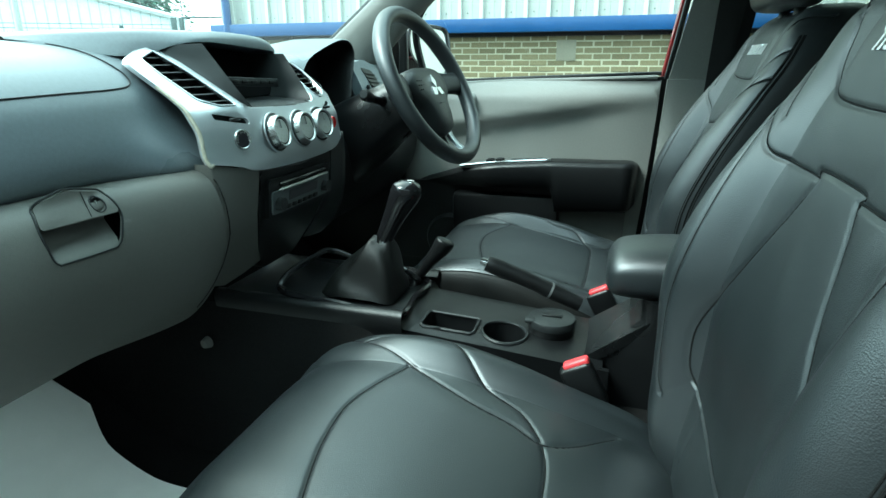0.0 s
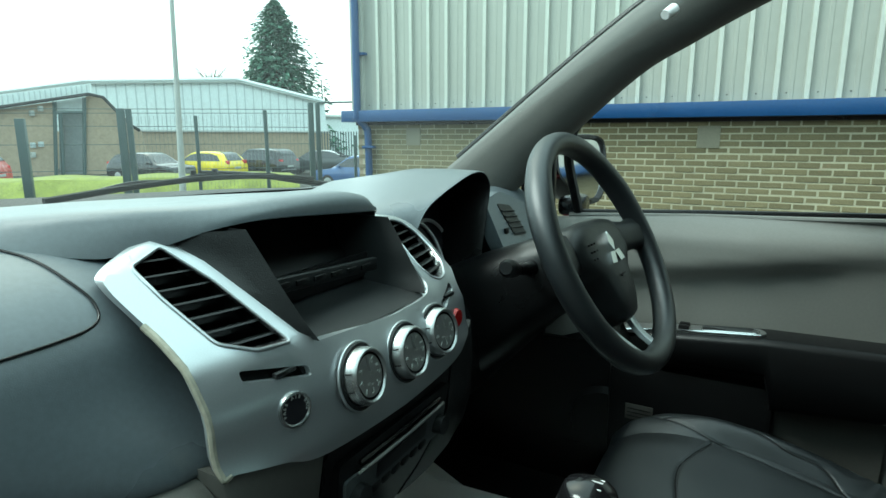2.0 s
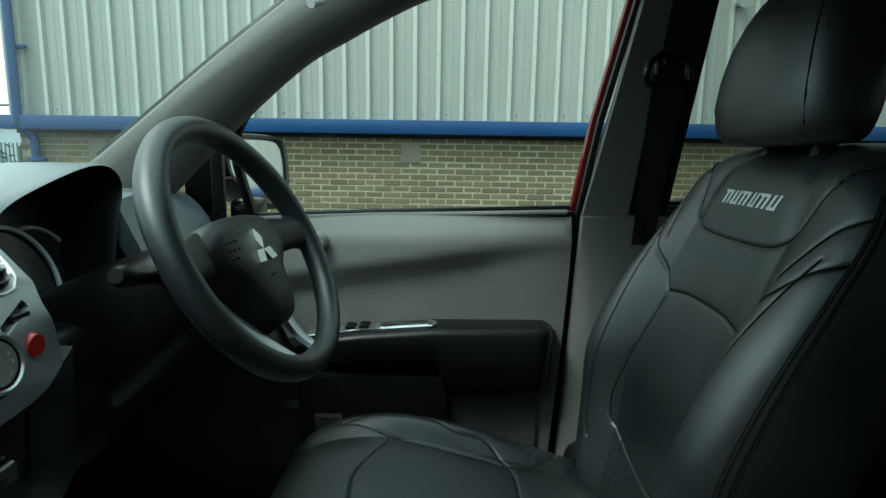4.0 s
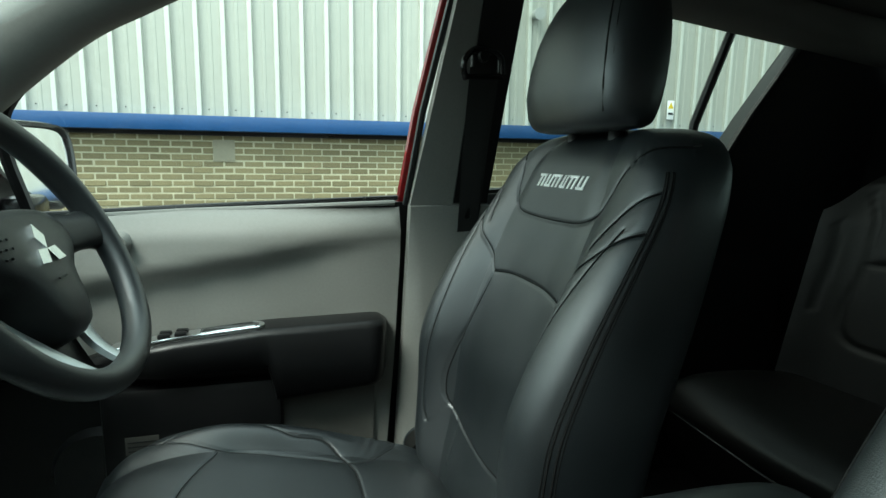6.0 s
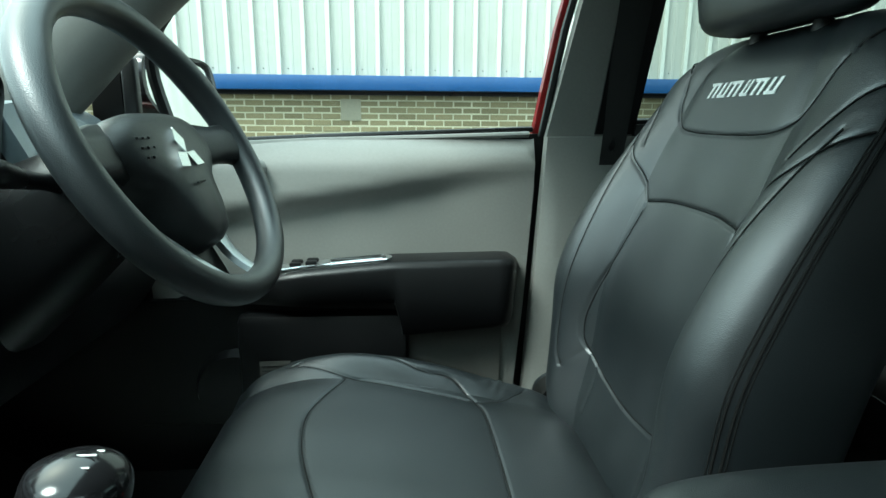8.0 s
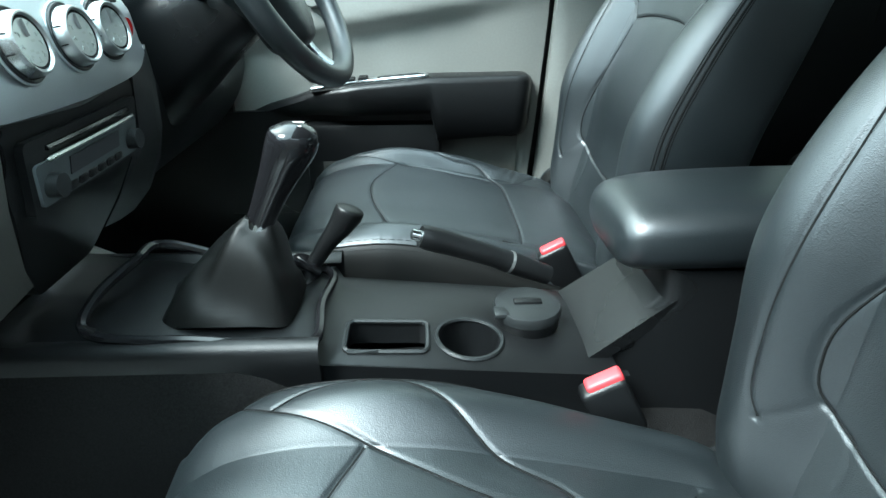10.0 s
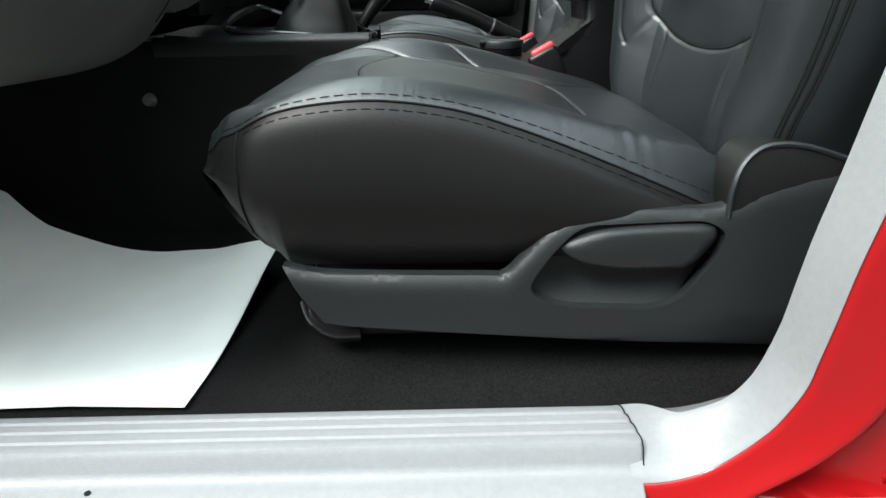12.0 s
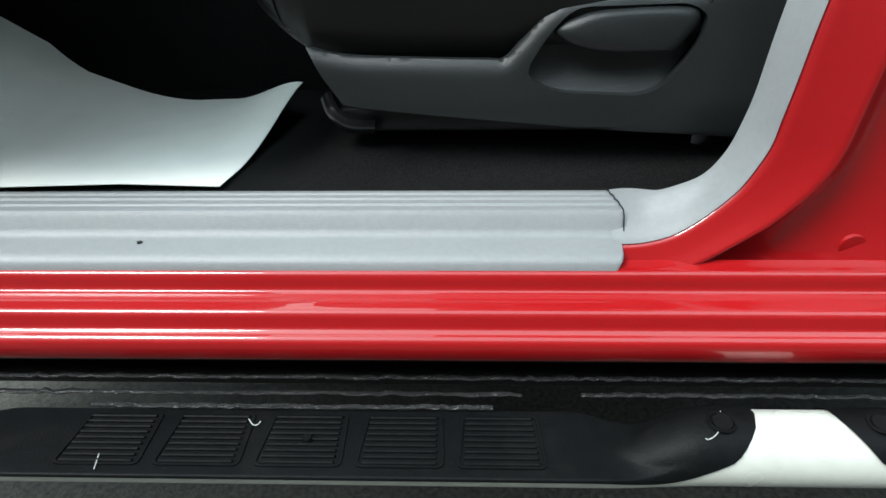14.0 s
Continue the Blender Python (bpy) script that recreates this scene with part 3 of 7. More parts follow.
    for s in (-1, 1):
        pts = []
        for z in np.linspace(1.415, 1.60, 30):
            i = np.interp(z, [r[0][2] - hz for r in rings], range(len(rings)))
            w = np.interp(z, [1.405, 1.425, 1.46, 1.5, 1.54, 1.575, 1.6], [0.10, 0.135, 0.139, 0.134, 0.124, 0.110, 0.092])
            xf = np.interp(z, [1.405, 1.425, 1.46, 1.5, 1.54, 1.575, 1.6], [0.262, 0.242, 0.238, 0.242, 0.25, 0.262, 0.275])
            pts.append((xf + 0.0135 + dx, yc + s * 0.845 * w, z + hz))
        part("seam", tube(pts, 0.0016, 6), THREAD, head)
        part("stitch_line", tube([(x + 0.006, y + s * 0.008, z) for x, y, z in pts], 0.0011, 5), STITCH, head)
        part("headrest_post", tube([(0.31 + dx, yc + s * 0.06, 1.37 + dz), (0.31 + dx, yc + s * 0.06, 1.43 + dz)], 0.006, 10), SATIN, root, "bright metal post")
        part("post_guide", tube([(0.31 + dx, yc + s * 0.06, 1.380 + dz), (0.31 + dx, yc + s * 0.06, 1.393 + dz)], [0.012, 0.010], 14), TRIM, root)
    dx = dx0
    # plastic base shields and the reclining lever on the door side
    for s in (-1, 1):
        door_side = s == out
        ybase = yc + s * 0.245
        top = [(-0.352, 0.722), (-0.30, 0.712), (-0.155, 0.707), (-0.132, 0.708), (-0.115, 0.725), (-0.085, 0.757), (-0.06, 0.769), (0.0, 0.774), (0.06, 0.774), (0.085, 0.780), (0.115, 0.797), (0.16, 0.808), (0.22, 0.815), (0.245, 0.80)]
        low = [(0.26, 0.72), (0.235, 0.63), (0.16, 0.615), (-0.02, 0.627), (-0.20, 0.645), (-0.29, 0.655), (-0.315, 0.66), (-0.335, 0.69)]
        if not door_side:
            top = [(-0.352, 0.722), (0.05, 0.715), (0.12, 0.76), (0.2, 0.78)]
        rim = [tuple(p) for p in curve_through(top, 150)]
        outline = rim + low
        hole = rounded([(-0.112, 0.690), (-0.085, 0.735), (-0.06, 0.761), (0.06, 0.764), (0.082, 0.752), (0.075, 0.722), (0.045, 0.677), (0.02, 0.668), (-0.07, 0.672)], 0.02, 5)

        def shell(x, z, s=s, yb=ybase, rim=rim):
            e = min(1.0, max(0.0, (z - 0.61) / 0.05))
            t = min(1.0, max(0.0, (lerp(x, rim) - z) / 0.022))
            return (x + dx, yb + s * (0.004 + 0.016 * math.sqrt(e) * math.sqrt(1 - (1 - t) ** 2 * 0.75)), z + dz)
        holes = [hole] if door_side else []
        part("base_shield", sheet(outline, shell, 0.007, holes, (0, -s * 0.012, 0)), TRIM, root, "charcoal plastic seat base cover", 50)
        if door_side:
            def dish(x, z, s=s, yb=ybase):
                return (x + dx, yb + s * (-0.004 + 0.016 * max(0.0, (0.70 - z) / 0.035) ** 1.5 * 0.9), z + dz)
            part("lever_recess", sheet([tuple(p) for p in rounded([(-0.116, 0.690), (-0.088, 0.739), (-0.06, 0.765), (0.062, 0.768), (0.086, 0.754), (0.078, 0.72), (0.047, 0.673), (0.02, 0.664), (-0.07, 0.668)], 0.02, 5)], dish, 0.012, (), (0, -s * 0.004, 0)), TRIM, root, "", 60)
            lever = [(-0.079, 0.738), (-0.055, 0.752), (-0.02, 0.759), (0.055, 0.761), (0.074, 0.753), (0.070, 0.737), (0.052, 0.716), (0.03, 0.714), (-0.02, 0.714), (-0.06, 0.722)]
            rings = []
            ctr = np.mean(lever, axis=0)
            for sc, o in ((0.9, -0.003), (1.0, 0.0), (1.0, 0.010), (0.975, 0.017), (0.9, 0.022), (0.7, 0.025)):
                rings.append([(ctr[0] + (x - ctr[0]) * sc + dx, ybase + s * o, ctr[1] + (z - ctr[1]) * sc + dz) for x, z in curve_through(lever, 48, True)])
            part("recline_lever", loft(rings), TRIM, root, "charcoal plastic recliner lever", 50)
    # leather skirt over the hinge
    flap = curve_through([(0.080, 0.765), (0.079, 0.793), (0.086, 0.816), (0.107, 0.832), (0.143, 0.832), (0.19, 0.818), (0.25, 0.80)], 30)
    outline = [tuple(p) for p in flap] + [(0.26, 0.74), (0.10, 0.74)]
    part("hinge_skirt", sheet(outline, lambda x, z: (x + dx, yc + out * (0.262 - 0.6 * max(0, z - 0.80) ** 1.2), z + dz), 0.012, (), (0, -out * 0.05, 0)), LEATHER_SIDE, root, "", 50)
    part("skirt_piping", tube([(x + dx, yc + out * (0.2625 - 0.6 * max(0, z - 0.80) ** 1.2), z + dz) for x, z in flap], 0.0028, 6), LEATHER, root)
    # rails and feet
    for s in (-1, 1):
        part("rail", rbox((-0.08 + dx, yc + s * 0.20, 0.628 + dz), (0.50, 0.035, 0.03), 0.004), BLACK, root)
        bm = tube(curve_through([(-0.345 + dx, yc + s * 0.205, 0.652), (-0.335 + dx, yc + s * 0.222, 0.637), (-0.315 + dx, yc + s * 0.230, 0.626), (-0.285 + dx, yc + s * 0.228, 0.624)], 12), 0.009, 10, flat=1.4)
        part("rail_foot", bm, GLOSS, root)
        part("rear_foot", rbox((0.13 + dx, yc + s * 0.20, 0.60), (0.05, 0.04, 0.05), 0.008), GLOSS, root)
    pan = rbox((-0.10 + dx, yc, 0.70 + dz), (0.46, 0.44, 0.04), 0.01)
    part("seat_pan", pan, BLACK, root)
    return root


YC = 0.91
DRIVER_Y, PASS_Y = 1.325, 0.525
seat("front_seat", "black leather front passenger seat, empty, with charcoal plastic base", PASS_Y, -1, 0.0, lean=-0.028)
seat("front_seat", "black leather driver seat with white embroidery, behind the steering wheel", DRIVER_Y, 1, 0.0)


# ---- floor, sill and body shell ----
def floor_z(x, y):
    z = 0.553 + 0.003 * math.sin(x * 9)
    toe = max(0.0, -0.86 - x)
    z += min(0.5, 0.25 * toe + 1.9 * toe * toe)
    up, side = ease((x + 0.43) / 0.14), ease((min(y, 1.84 - y) - 0.25) / 0.07)
    return z + 0.045 * up * side * ease((0.75 - x) / 0.2)


xs, ys = np.linspace(-1.25, 1.35, 90), np.linspace(0.238, 1.83, 70)
tagged(finish("floor", grid([[(x, y, floor_z(x, y)) for y in ys] for x in xs]), CARPET), "black carpet floor of the cab", "floor", kind="structure")
# carpeted tunnel under the console
tun = []
for x in np.linspace(-1.15, 0.95, 40):
    h = 0.885 - 0.12 * ease((x + 0.36) / 0.05) - 0.1 * ease((x - 0.12) / 0.2)
    w = 0.02 * math.sin(x * 7) + 0.045 * ease((-0.70 - x) / 0.2)
    tun.append([(x, y, z) for y, z in ((0.745 + w, 0.53), (0.762 + w, 0.60), (0.778 + w, 0.72), (0.79, min(0.82, h - 0.02)), (0.80, h - 0.01), (0.91, h), (1.02, h - 0.01), (1.03, min(0.82, h - 0.02)), (1.045, 0.72), (1.06, 0.60), (1.075, 0.53))])
tagged(finish("floor_tunnel", grid(tun), CARPET), "black carpet over the gearbox tunnel", "floor", kind="structure")
stud = thing("carpet_stud", "small pale plastic stud on the tunnel carpet", "clip")
part("stud_head", tube([(-0.695, 0.782, 0.799), (-0.697, 0.770, 0.799)], [0.012, 0.008], 14), GREY, stud)

# paper floor mats
def mat_at(outline, ybase, sgn):
    def lay(x, y):
        fold = 0.05 * ease((x + 0.60) / 0.16) * ease((y - 0.30) / 0.30)
        fold += 0.055 * ease((-0.66 - x) / 0.24) * ease((y - 0.36) / 0.32)
        return (x, ybase + sgn * (y - 0.25), floor_z(x, 0.25) + 0.008 + 0.003 * math.sin(9 * x + 5 * y) + fold)
    return sheet(outline, lay, 0.03, (), (0, 0, -0.0012))


edge = curve_through([(-0.475, 0.252), (-0.468, 0.34), (-0.458, 0.45), (-0.446, 0.585)], 16)
back_edge = curve_through([(-0.446, 0.588), (-0.50, 0.625), (-0.55, 0.660), (-0.60, 0.672), (-0.68, 0.664), (-0.76, 0.655), (-0.86, 0.670), (-0.95, 0.720)], 30)
mat_line = [tuple(p) for p in edge] + [tuple(p) for p in back_edge] + [(-1.04, 0.70), (-1.06, 0.45), (-1.06, 0.262), (-0.8, 0.258), (-0.6, 0.255)]
solid("paper_floor_mat", mat_at(mat_line, 0.25, 1), PAPER, "white paper floor mat curling on the footwell carpet", "floor mat", "paper mats")
solid("paper_floor_mat", mat_at(mat_line, 1.59, -1), PAPER, "white paper floor mat in the driver footwell", "floor mat", "paper mats")


def along_x(profile, x0, x1, n=2, bm=None):
    return grid([[(x, y, z) for y, z in profile] for x in np.linspace(x0, x1, n)], bm=bm)


sill = thing("door_sill", "red painted door sill with light grey ribbed scuff plate", "door sill")
scuff = [(0.246, 0.552), (0.243, 0.560), (0.238, 0.5625), (0.232, 0.5625), (0.230, 0.5605), (0.227, 0.5605), (0.225, 0.5625), (0.219, 0.562), (0.217, 0.560), (0.214, 0.560), (0.212, 0.5615), (0.205, 0.561), (0.203, 0.559), (0.200, 0.559), (0.198, 0.5595),
         (0.192, 0.558), (0.187, 0.552), (0.183, 0.541), (0.179, 0.535), (0.174, 0.532), (0.168, 0.5315), (0.150, 0.527), (0.143, 0.524), (0.139, 0.519), (0.137, 0.508), (0.138, 0.498)]
sp = np.array(scuff)
body = []
for x in np.linspace(-1.15, -0.034, 40):
    body.append([(x, y, z) for y, z in scuff])


def plate_end(y):
    return float(np.interp(y, (0.136, 0.139, 0.143, 0.150, 0.168, 0.176, 0.19, 0.246), (-0.018, -0.010, -0.006, -0.004, -0.002, 0.001, 0.001, -0.009)))


for back, pull in ((0.004, 0.0), (0.0012, 0.1), (0.0, 0.5), (0.0, 1.0)):
    body.append([(plate_end(y) - back, y, z - 0.004 * pull) for y, z in scuff])
body.append([(plate_end(y) - 0.012, y + 0.003, z - 0.018) for y, z in scuff])
part("scuff_plate", grid(body), SILL, sill, "light grey ribbed plastic scuff plate", 30)
part("end_seam", tube([(plate_end(y) + 0.0006, y, z + 0.0010) for y, z in scuff if y > 0.1735], 0.0008, 6), BLACK, sill)
part("clip_mark", tube([(-0.541, 0.166, 0.5312), (-0.541, 0.166, 0.5325)], 0.003, 10), BLACK, sill)
red = [(0.155, 0.516), (0.145, 0.513), (0.138, 0.512), (0.134, 0.509), (0.132, 0.503), (0.131, 0.495), (0.128, 0.4905), (0.120, 0.4885), (0.110, 0.487), (0.102, 0.485), (0.098, 0.481), (0.096, 0.474), (0.094, 0.467), (0.090, 0.4635), (0.085, 0.461), (0.0815, 0.456), (0.081, 0.447), (0.083, 0.438), (0.087, 0.430), (0.095, 0.426), (0.11, 0.424)]
red = [tuple(p) for p in curve_through(red, 110)]
part("sill_panel", along_x(red, -1.3, 1.3, 30), PAINT, sill, "glossy red painted sill", 70)
under = [(0.11, 0.426), (0.125, 0.42), (0.128, 0.412), (0.118, 0.408), (0.118, 0.402), (0.135, 0.398), (0.136, 0.388), (0.112, 0.384), (0.112, 0.378), (0.14, 0.372), (0.16, 0.33), (0.30, 0.30)]
part("underseal_flange", along_x(under, -1.3, 1.3, 90), UNDER, sill, "black underseal on the sill flange", 30)

# the last bead stands for the highlight along the step deck's inner edge
for yb, zb, x0, x1 in ((0.113, 0.3835, -1.3, 1.3), (0.113, 0.3585, -1.3, -0.10), (0.113, 0.3585, -0.04, 1.3), (0.083, 0.3665, -0.60, -0.14)):
    rng = random.Random(int(x0 * 100) + 7)
    line = [(x, yb - 0.001 + 0.0012 * rng.uniform(-1, 1), zb + 0.0012 * rng.uniform(-1, 1)) for x in np.arange(x0, x1, 0.008)]
    part("underseal_bead", tube(line, [0.0022 + 0.0012 * rng.random() for _ in line], 6), BEAD, sill, "rough glossy bead, underseal on the flange, a built-in highlight at the step edge")

# the step bar
step = thing("side_step", "silver tubular side step with black plastic tread cover", "side step")
def bar_centre(x):
    t = ease((x + 0.03) / 0.10) * ease((0.36 - x) / 0.10) + ease((-0.712 - x) / 0.10)
    return 0.026 + 0.008 * t, 0.338 + 0.024 * t


def bar_radius(x):
    return 0.020 + 0.018 * (ease((x + 0.03) / 0.10) * ease((0.36 - x) / 0.10) + ease((-0.712 - x) / 0.10))


part("tube_bar", loft([[(x, bar_centre(x)[0] + bar_radius(x) * math.cos(a), bar_centre(x)[1] + bar_radius(x) * math.sin(a)) for a in np.linspace(0, 2 * math.pi, 40, endpoint=False)] for x in np.linspace(-1.35, 1.3, 260)]), STEPWHITE, step, "pearl silver bar with specks of rust")


def cover(x0, x1, end0, end1):
    """Black cap over the bar, tapering off round the front of the tube at its ends."""
    P = []
    for x in np.linspace(x0, x1, 150):
        d0, d1 = (x - x0) if end0 else 9, (x1 - x) if end1 else 9
        d = min(d0, d1)
        k = min(1.0, d / 0.19)
        reach = 0.35 + (1 - 0.35) * (1 - (1 - k) ** 2.2) ** 0.75
        lead = min(1.0, (d / 0.03)) ** 0.5 if d < 0.03 else 1.0
        flat = ease((d - 0.05) / 0.13)
        ring = []
        for i, t in enumerate(np.linspace(0, 1, 60)):
            ang = math.radians(30 + (200 - 30) * t * (0.25 + 0.75 * reach) * (0.55 + 0.45 * lead))
            rr = bar_radius(x) + 0.0025
            cy, cz = bar_centre(x)
            y, z = cy + rr * math.cos(ang), cz + rr * math.sin(ang)
            # the flat tread deck on top
            deck = 0.3655
            yd = 0.082 - 0.094 * min(1, t / 0.80)
            zd = deck - 0.004 if t < 0.04 else deck
            if t > 0.80:
                q = (t - 0.80) / 0.20
                yd, zd = -0.012 - 0.002 * math.sin(q * math.pi) + 0.005 * q * q, deck - 0.0085 * q
            yy, zz = y * (1 - flat) + yd * flat, z * (1 - flat) + zd * flat
            far_out, need = math.hypot(yy - cy, zz - cz), rr + 0.004 * flat
            if far_out < need:
                yy, zz = cy + (yy - cy) * need / far_out, cz + (zz - cz) * need / far_out
            ring.append((x, yy, zz))
        P.append(ring)
    return grid(P)


part("tread_cover", cover(-0.86, 0.118, True, True), STEPBLACK, step, "worn black plastic tread cover", 40)
part("tread_cover", cover(0.196, 1.3, True, False), STEPBLACK, step, "worn black plastic tread cover", 40)
part("tread_screw", tube([(-0.342, 0.034, 0.3655), (-0.342, 0.034, 0.3705)], [0.0062, 0.005], 16), STEPBLACK, step)
for i in range(5):
    x1 = -0.098 - 0.1035 * i
    frame_line = rounded([(x1 - 0.086, -0.001), (x1 + 0.005, -0.001), (x1 + 0.002, 0.071), (x1 - 0.081, 0.071)], 0.008, 4)
    zt = lambda x, y: (x, y, 0.3672)
    inner = rounded([(x1 - 0.083, 0.002), (x1 + 0.002, 0.002), (x1 - 0.001, 0.068), (x1 - 0.078, 0.068)], 0.006, 4)
    part("tread_frame", sheet(frame_line, zt, 0, [inner], (0, 0, -0.003)), STEPBLACK, step)
    for j in range(9):
        y = 0.0045 + 0.0076 * j
        part("tread_rib", rbox((x1 - 0.041, y, 0.3668), (0.077 - 0.0004 * j, 0.0034, 0.004), 0.0012, 1), STEPBLACK, step)
for x in (0.080, 0.236):
    part("bolt_cap", tube([(x, 0.030, 0.394), (x, 0.028, 0.4045)], [0.011, 0.0095], 20), STEPBLACK, step)
    part("cap_ring", tube([(x + 0.0125 * math.cos(a), 0.029 + 0.0125 * math.sin(a), 0.4025) for a in np.linspace(0, 2 * math.pi, 20, endpoint=False)], 0.0016, 6, True), STEPBLACK, step)

for line in ([(-0.553, 0.013, 0.3680), (-0.550, 0.003, 0.3680), (-0.547, -0.008, 0.3680)], [(-0.412, 0.060, 0.3690), (-0.406, 0.053, 0.3690), (-0.402, 0.051, 0.3690), (-0.399, 0.053, 0.3690), (-0.398, 0.057, 0.3690)], [(0.085, 0.045, 0.4015), (0.080, 0.031, 0.4027), (0.075, 0.021, 0.4011), (0.069, 0.015, 0.3983), (0.062, 0.012, 0.3965), (0.059, 0.013, 0.3970)]):
    part("scuff_mark", tube(curve_through(line, 14), 0.0006, 5), POLE, step, "pale scratch on the tread cover")

# front passenger door opening: B-pillar trim and red jamb
pillar = thing("b_pillar", "grey plastic pillar trim with red painted door jamb", "pillar")
inner_e = curve_through([(-0.012, 0.5598), (0.02, 0.5655), (0.045, 0.5725), (0.066, 0.5795), (0.085, 0.588), (0.098, 0.600), (0.110, 0.620), (0.118, 0.645), (0.125, 0.68), (0.129, 0.724), (0.134, 0.771), (0.143, 0.83), (0.153, 0.905), (0.168, 1.0), (0.198, 1.2), (0.232, 1.42), (0.262, 1.60), (0.28, 1.68)], 90)
outer_e = curve_through([(-0.012, 0.530), (0.018, 0.532), (0.044, 0.539), (0.062, 0.549), (0.078, 0.562), (0.096, 0.580), (0.112, 0.601), (0.128, 0.638), (0.1325, 0.67), (0.137, 0.709), (0.142, 0.76), (0.1495, 0.81), (0.161, 0.88), (0.18, 1.0), (0.21, 1.2), (0.244, 1.42), (0.272, 1.60), (0.292, 1.68)], 90)
P = []
for (xi, zi), (xo, zo), t in zip(inner_e, outer_e, np.linspace(0, 1, 90)):
    lean = 0.0 if zi < 0.95 else 0.055 * (zi - 0.95)
    row = []
    yi = 0.243 - 0.028 * ease(t / 0.12)
    back = np.array([0.045, -0.01]) * ease(t / 0.15) + np.array([0.0, -0.03]) * (1 - ease(t / 0.15))
    row.append((xi + back[0], yi + 0.03 + lean, zi + back[1]))
    row.append((xi + back[0] * 0.15, yi + 0.006 + lean, zi + back[1] * 0.15))
    start = 1 - ease(t / 0.13)
    for q, y, y0 in ((0.0, yi, 0.243), (0.03, yi - 0.004, 0.236), (0.12, yi - 0.008, 0.200), (0.42, yi - 0.018, 0.1885), (0.62, 0.188, 0.1845), (0.76, 0.179, 0.180), (0.90, 0.171, 0.174), (0.97, 0.1675, 0.170), (1.0, 0.1645, 0.1645)):
        y += (y0 - y) * start
        row.append((xi + (xo - xi) * q, y + lean, zi + (zo - zi) * q))
    P.append(row)
part("pillar_trim", grid(P), SILL, pillar, "light grey curved plastic trim", 40)
# the red jamb beyond the trim
P = []
run = np.gradient(outer_e, axis=0)
for (xo, zo), (tx, tz), zi in zip(outer_e, run, inner_e[:, 1]):
    nrm = np.array([tz, -tx]) / math.hypot(tx, tz)
    span = 0.58 + 0.42 * ease((zo - 0.54) / 0.12)
    lean = 0.0 if zi < 0.95 else 0.055 * (zi - 0.95)
    row = []
    for d, y in ((0.0004, 0.180), (0.0012, 0.1680), (0.004, 0.1640), (0.012, 0.162), (0.03, 0.158), (0.046, 0.153), (0.056, 0.149), (0.061, 0.1475), (0.065, 0.149), (0.069, 0.155), (0.074, 0.164), (0.082, 0.172), (0.10, 0.177), (0.13, 0.176), (0.17, 0.170), (0.23, 0.160), (0.30, 0.14)):
        x, z = xo + nrm[0] * d * span, zo + nrm[1] * d * span
        row.append((x, y + lean, max(z, 0.497)))
    P.append(row)
part("door_jamb", grid(P), PAINT, pillar, "glossy red painted jamb", 60)
part("grommet", tube([(0.247, 0.186, 0.528), (0.247, 0.166, 0.526)], [0.016, 0.014], 18), PAINT, pillar)
part("rear_body_side", sheet([(0.30, 0.49), (1.35, 0.49), (1.35, 1.25), (0.40, 1.25), (0.36, 0.95)], lambda x, z: (x + 0.12, 0.10 + 0.02 * (z - 0.5), z), 0.1, (), (0, 0.03, 0)), PAINT, pillar, "red outer body side", 40)

# roof, pillars and glass
roof = thing("cab_roof", "grey fabric headliner under a red roof", "roof", kind="structure")
P = []
for x in np.linspace(-0.26, 1.34, 24):
    row = []
    for a in np.linspace(-1, 1, 24):
        z = 1.755 - 0.06 * abs(a) ** 4 - (0.02 * ((0.0 - x) / 0.26) ** 2 if x < 0 else 0) - (0.12 * ((x - 1.1) / 0.22) ** 2 if x > 1.1 else 0)
        row.append((x, YC + a * 0.72, z))
    P.append(row)
part("headliner", grid(P), HEADLINER, roof)
part("roof_skin", grid([[(x, y + 0.03 * (y - YC), z + 0.03) for x, y, z in r] for r in P]), PAINT, roof, "red roof skin")


def bar(a, b, wa, wb, ta, tb, ya=0.0, n=14, bulge=0.0):
    """A tapered trim bar from a to b, wide along x and z across its run."""
    a, b = np.array(a), np.array(b)
    run = (b - a) / np.linalg.norm(b - a)
    side = np.cross(run, [0, 1, 0])
    side /= np.linalg.norm(side)
    rings = []
    for t in np.linspace(0, 1, n):
        c = a + (b - a) * t + np.array([0, 0, bulge * 4 * t * (1 - t)])
        w, th = wa + (wb - wa) * t, ta + (tb - ta) * t
        rings.append([tuple(c + side * w * sx + np.array([0, 1, 0]) * th * sy) for sx, sy in ((-0.5, 0.5), (-0.5, 0.1), (-0.38, -0.35), (-0.2, -0.5), (0.2, -0.5), (0.38, -0.35), (0.5, 0.1), (0.5, 0.5))])
    return loft(rings)


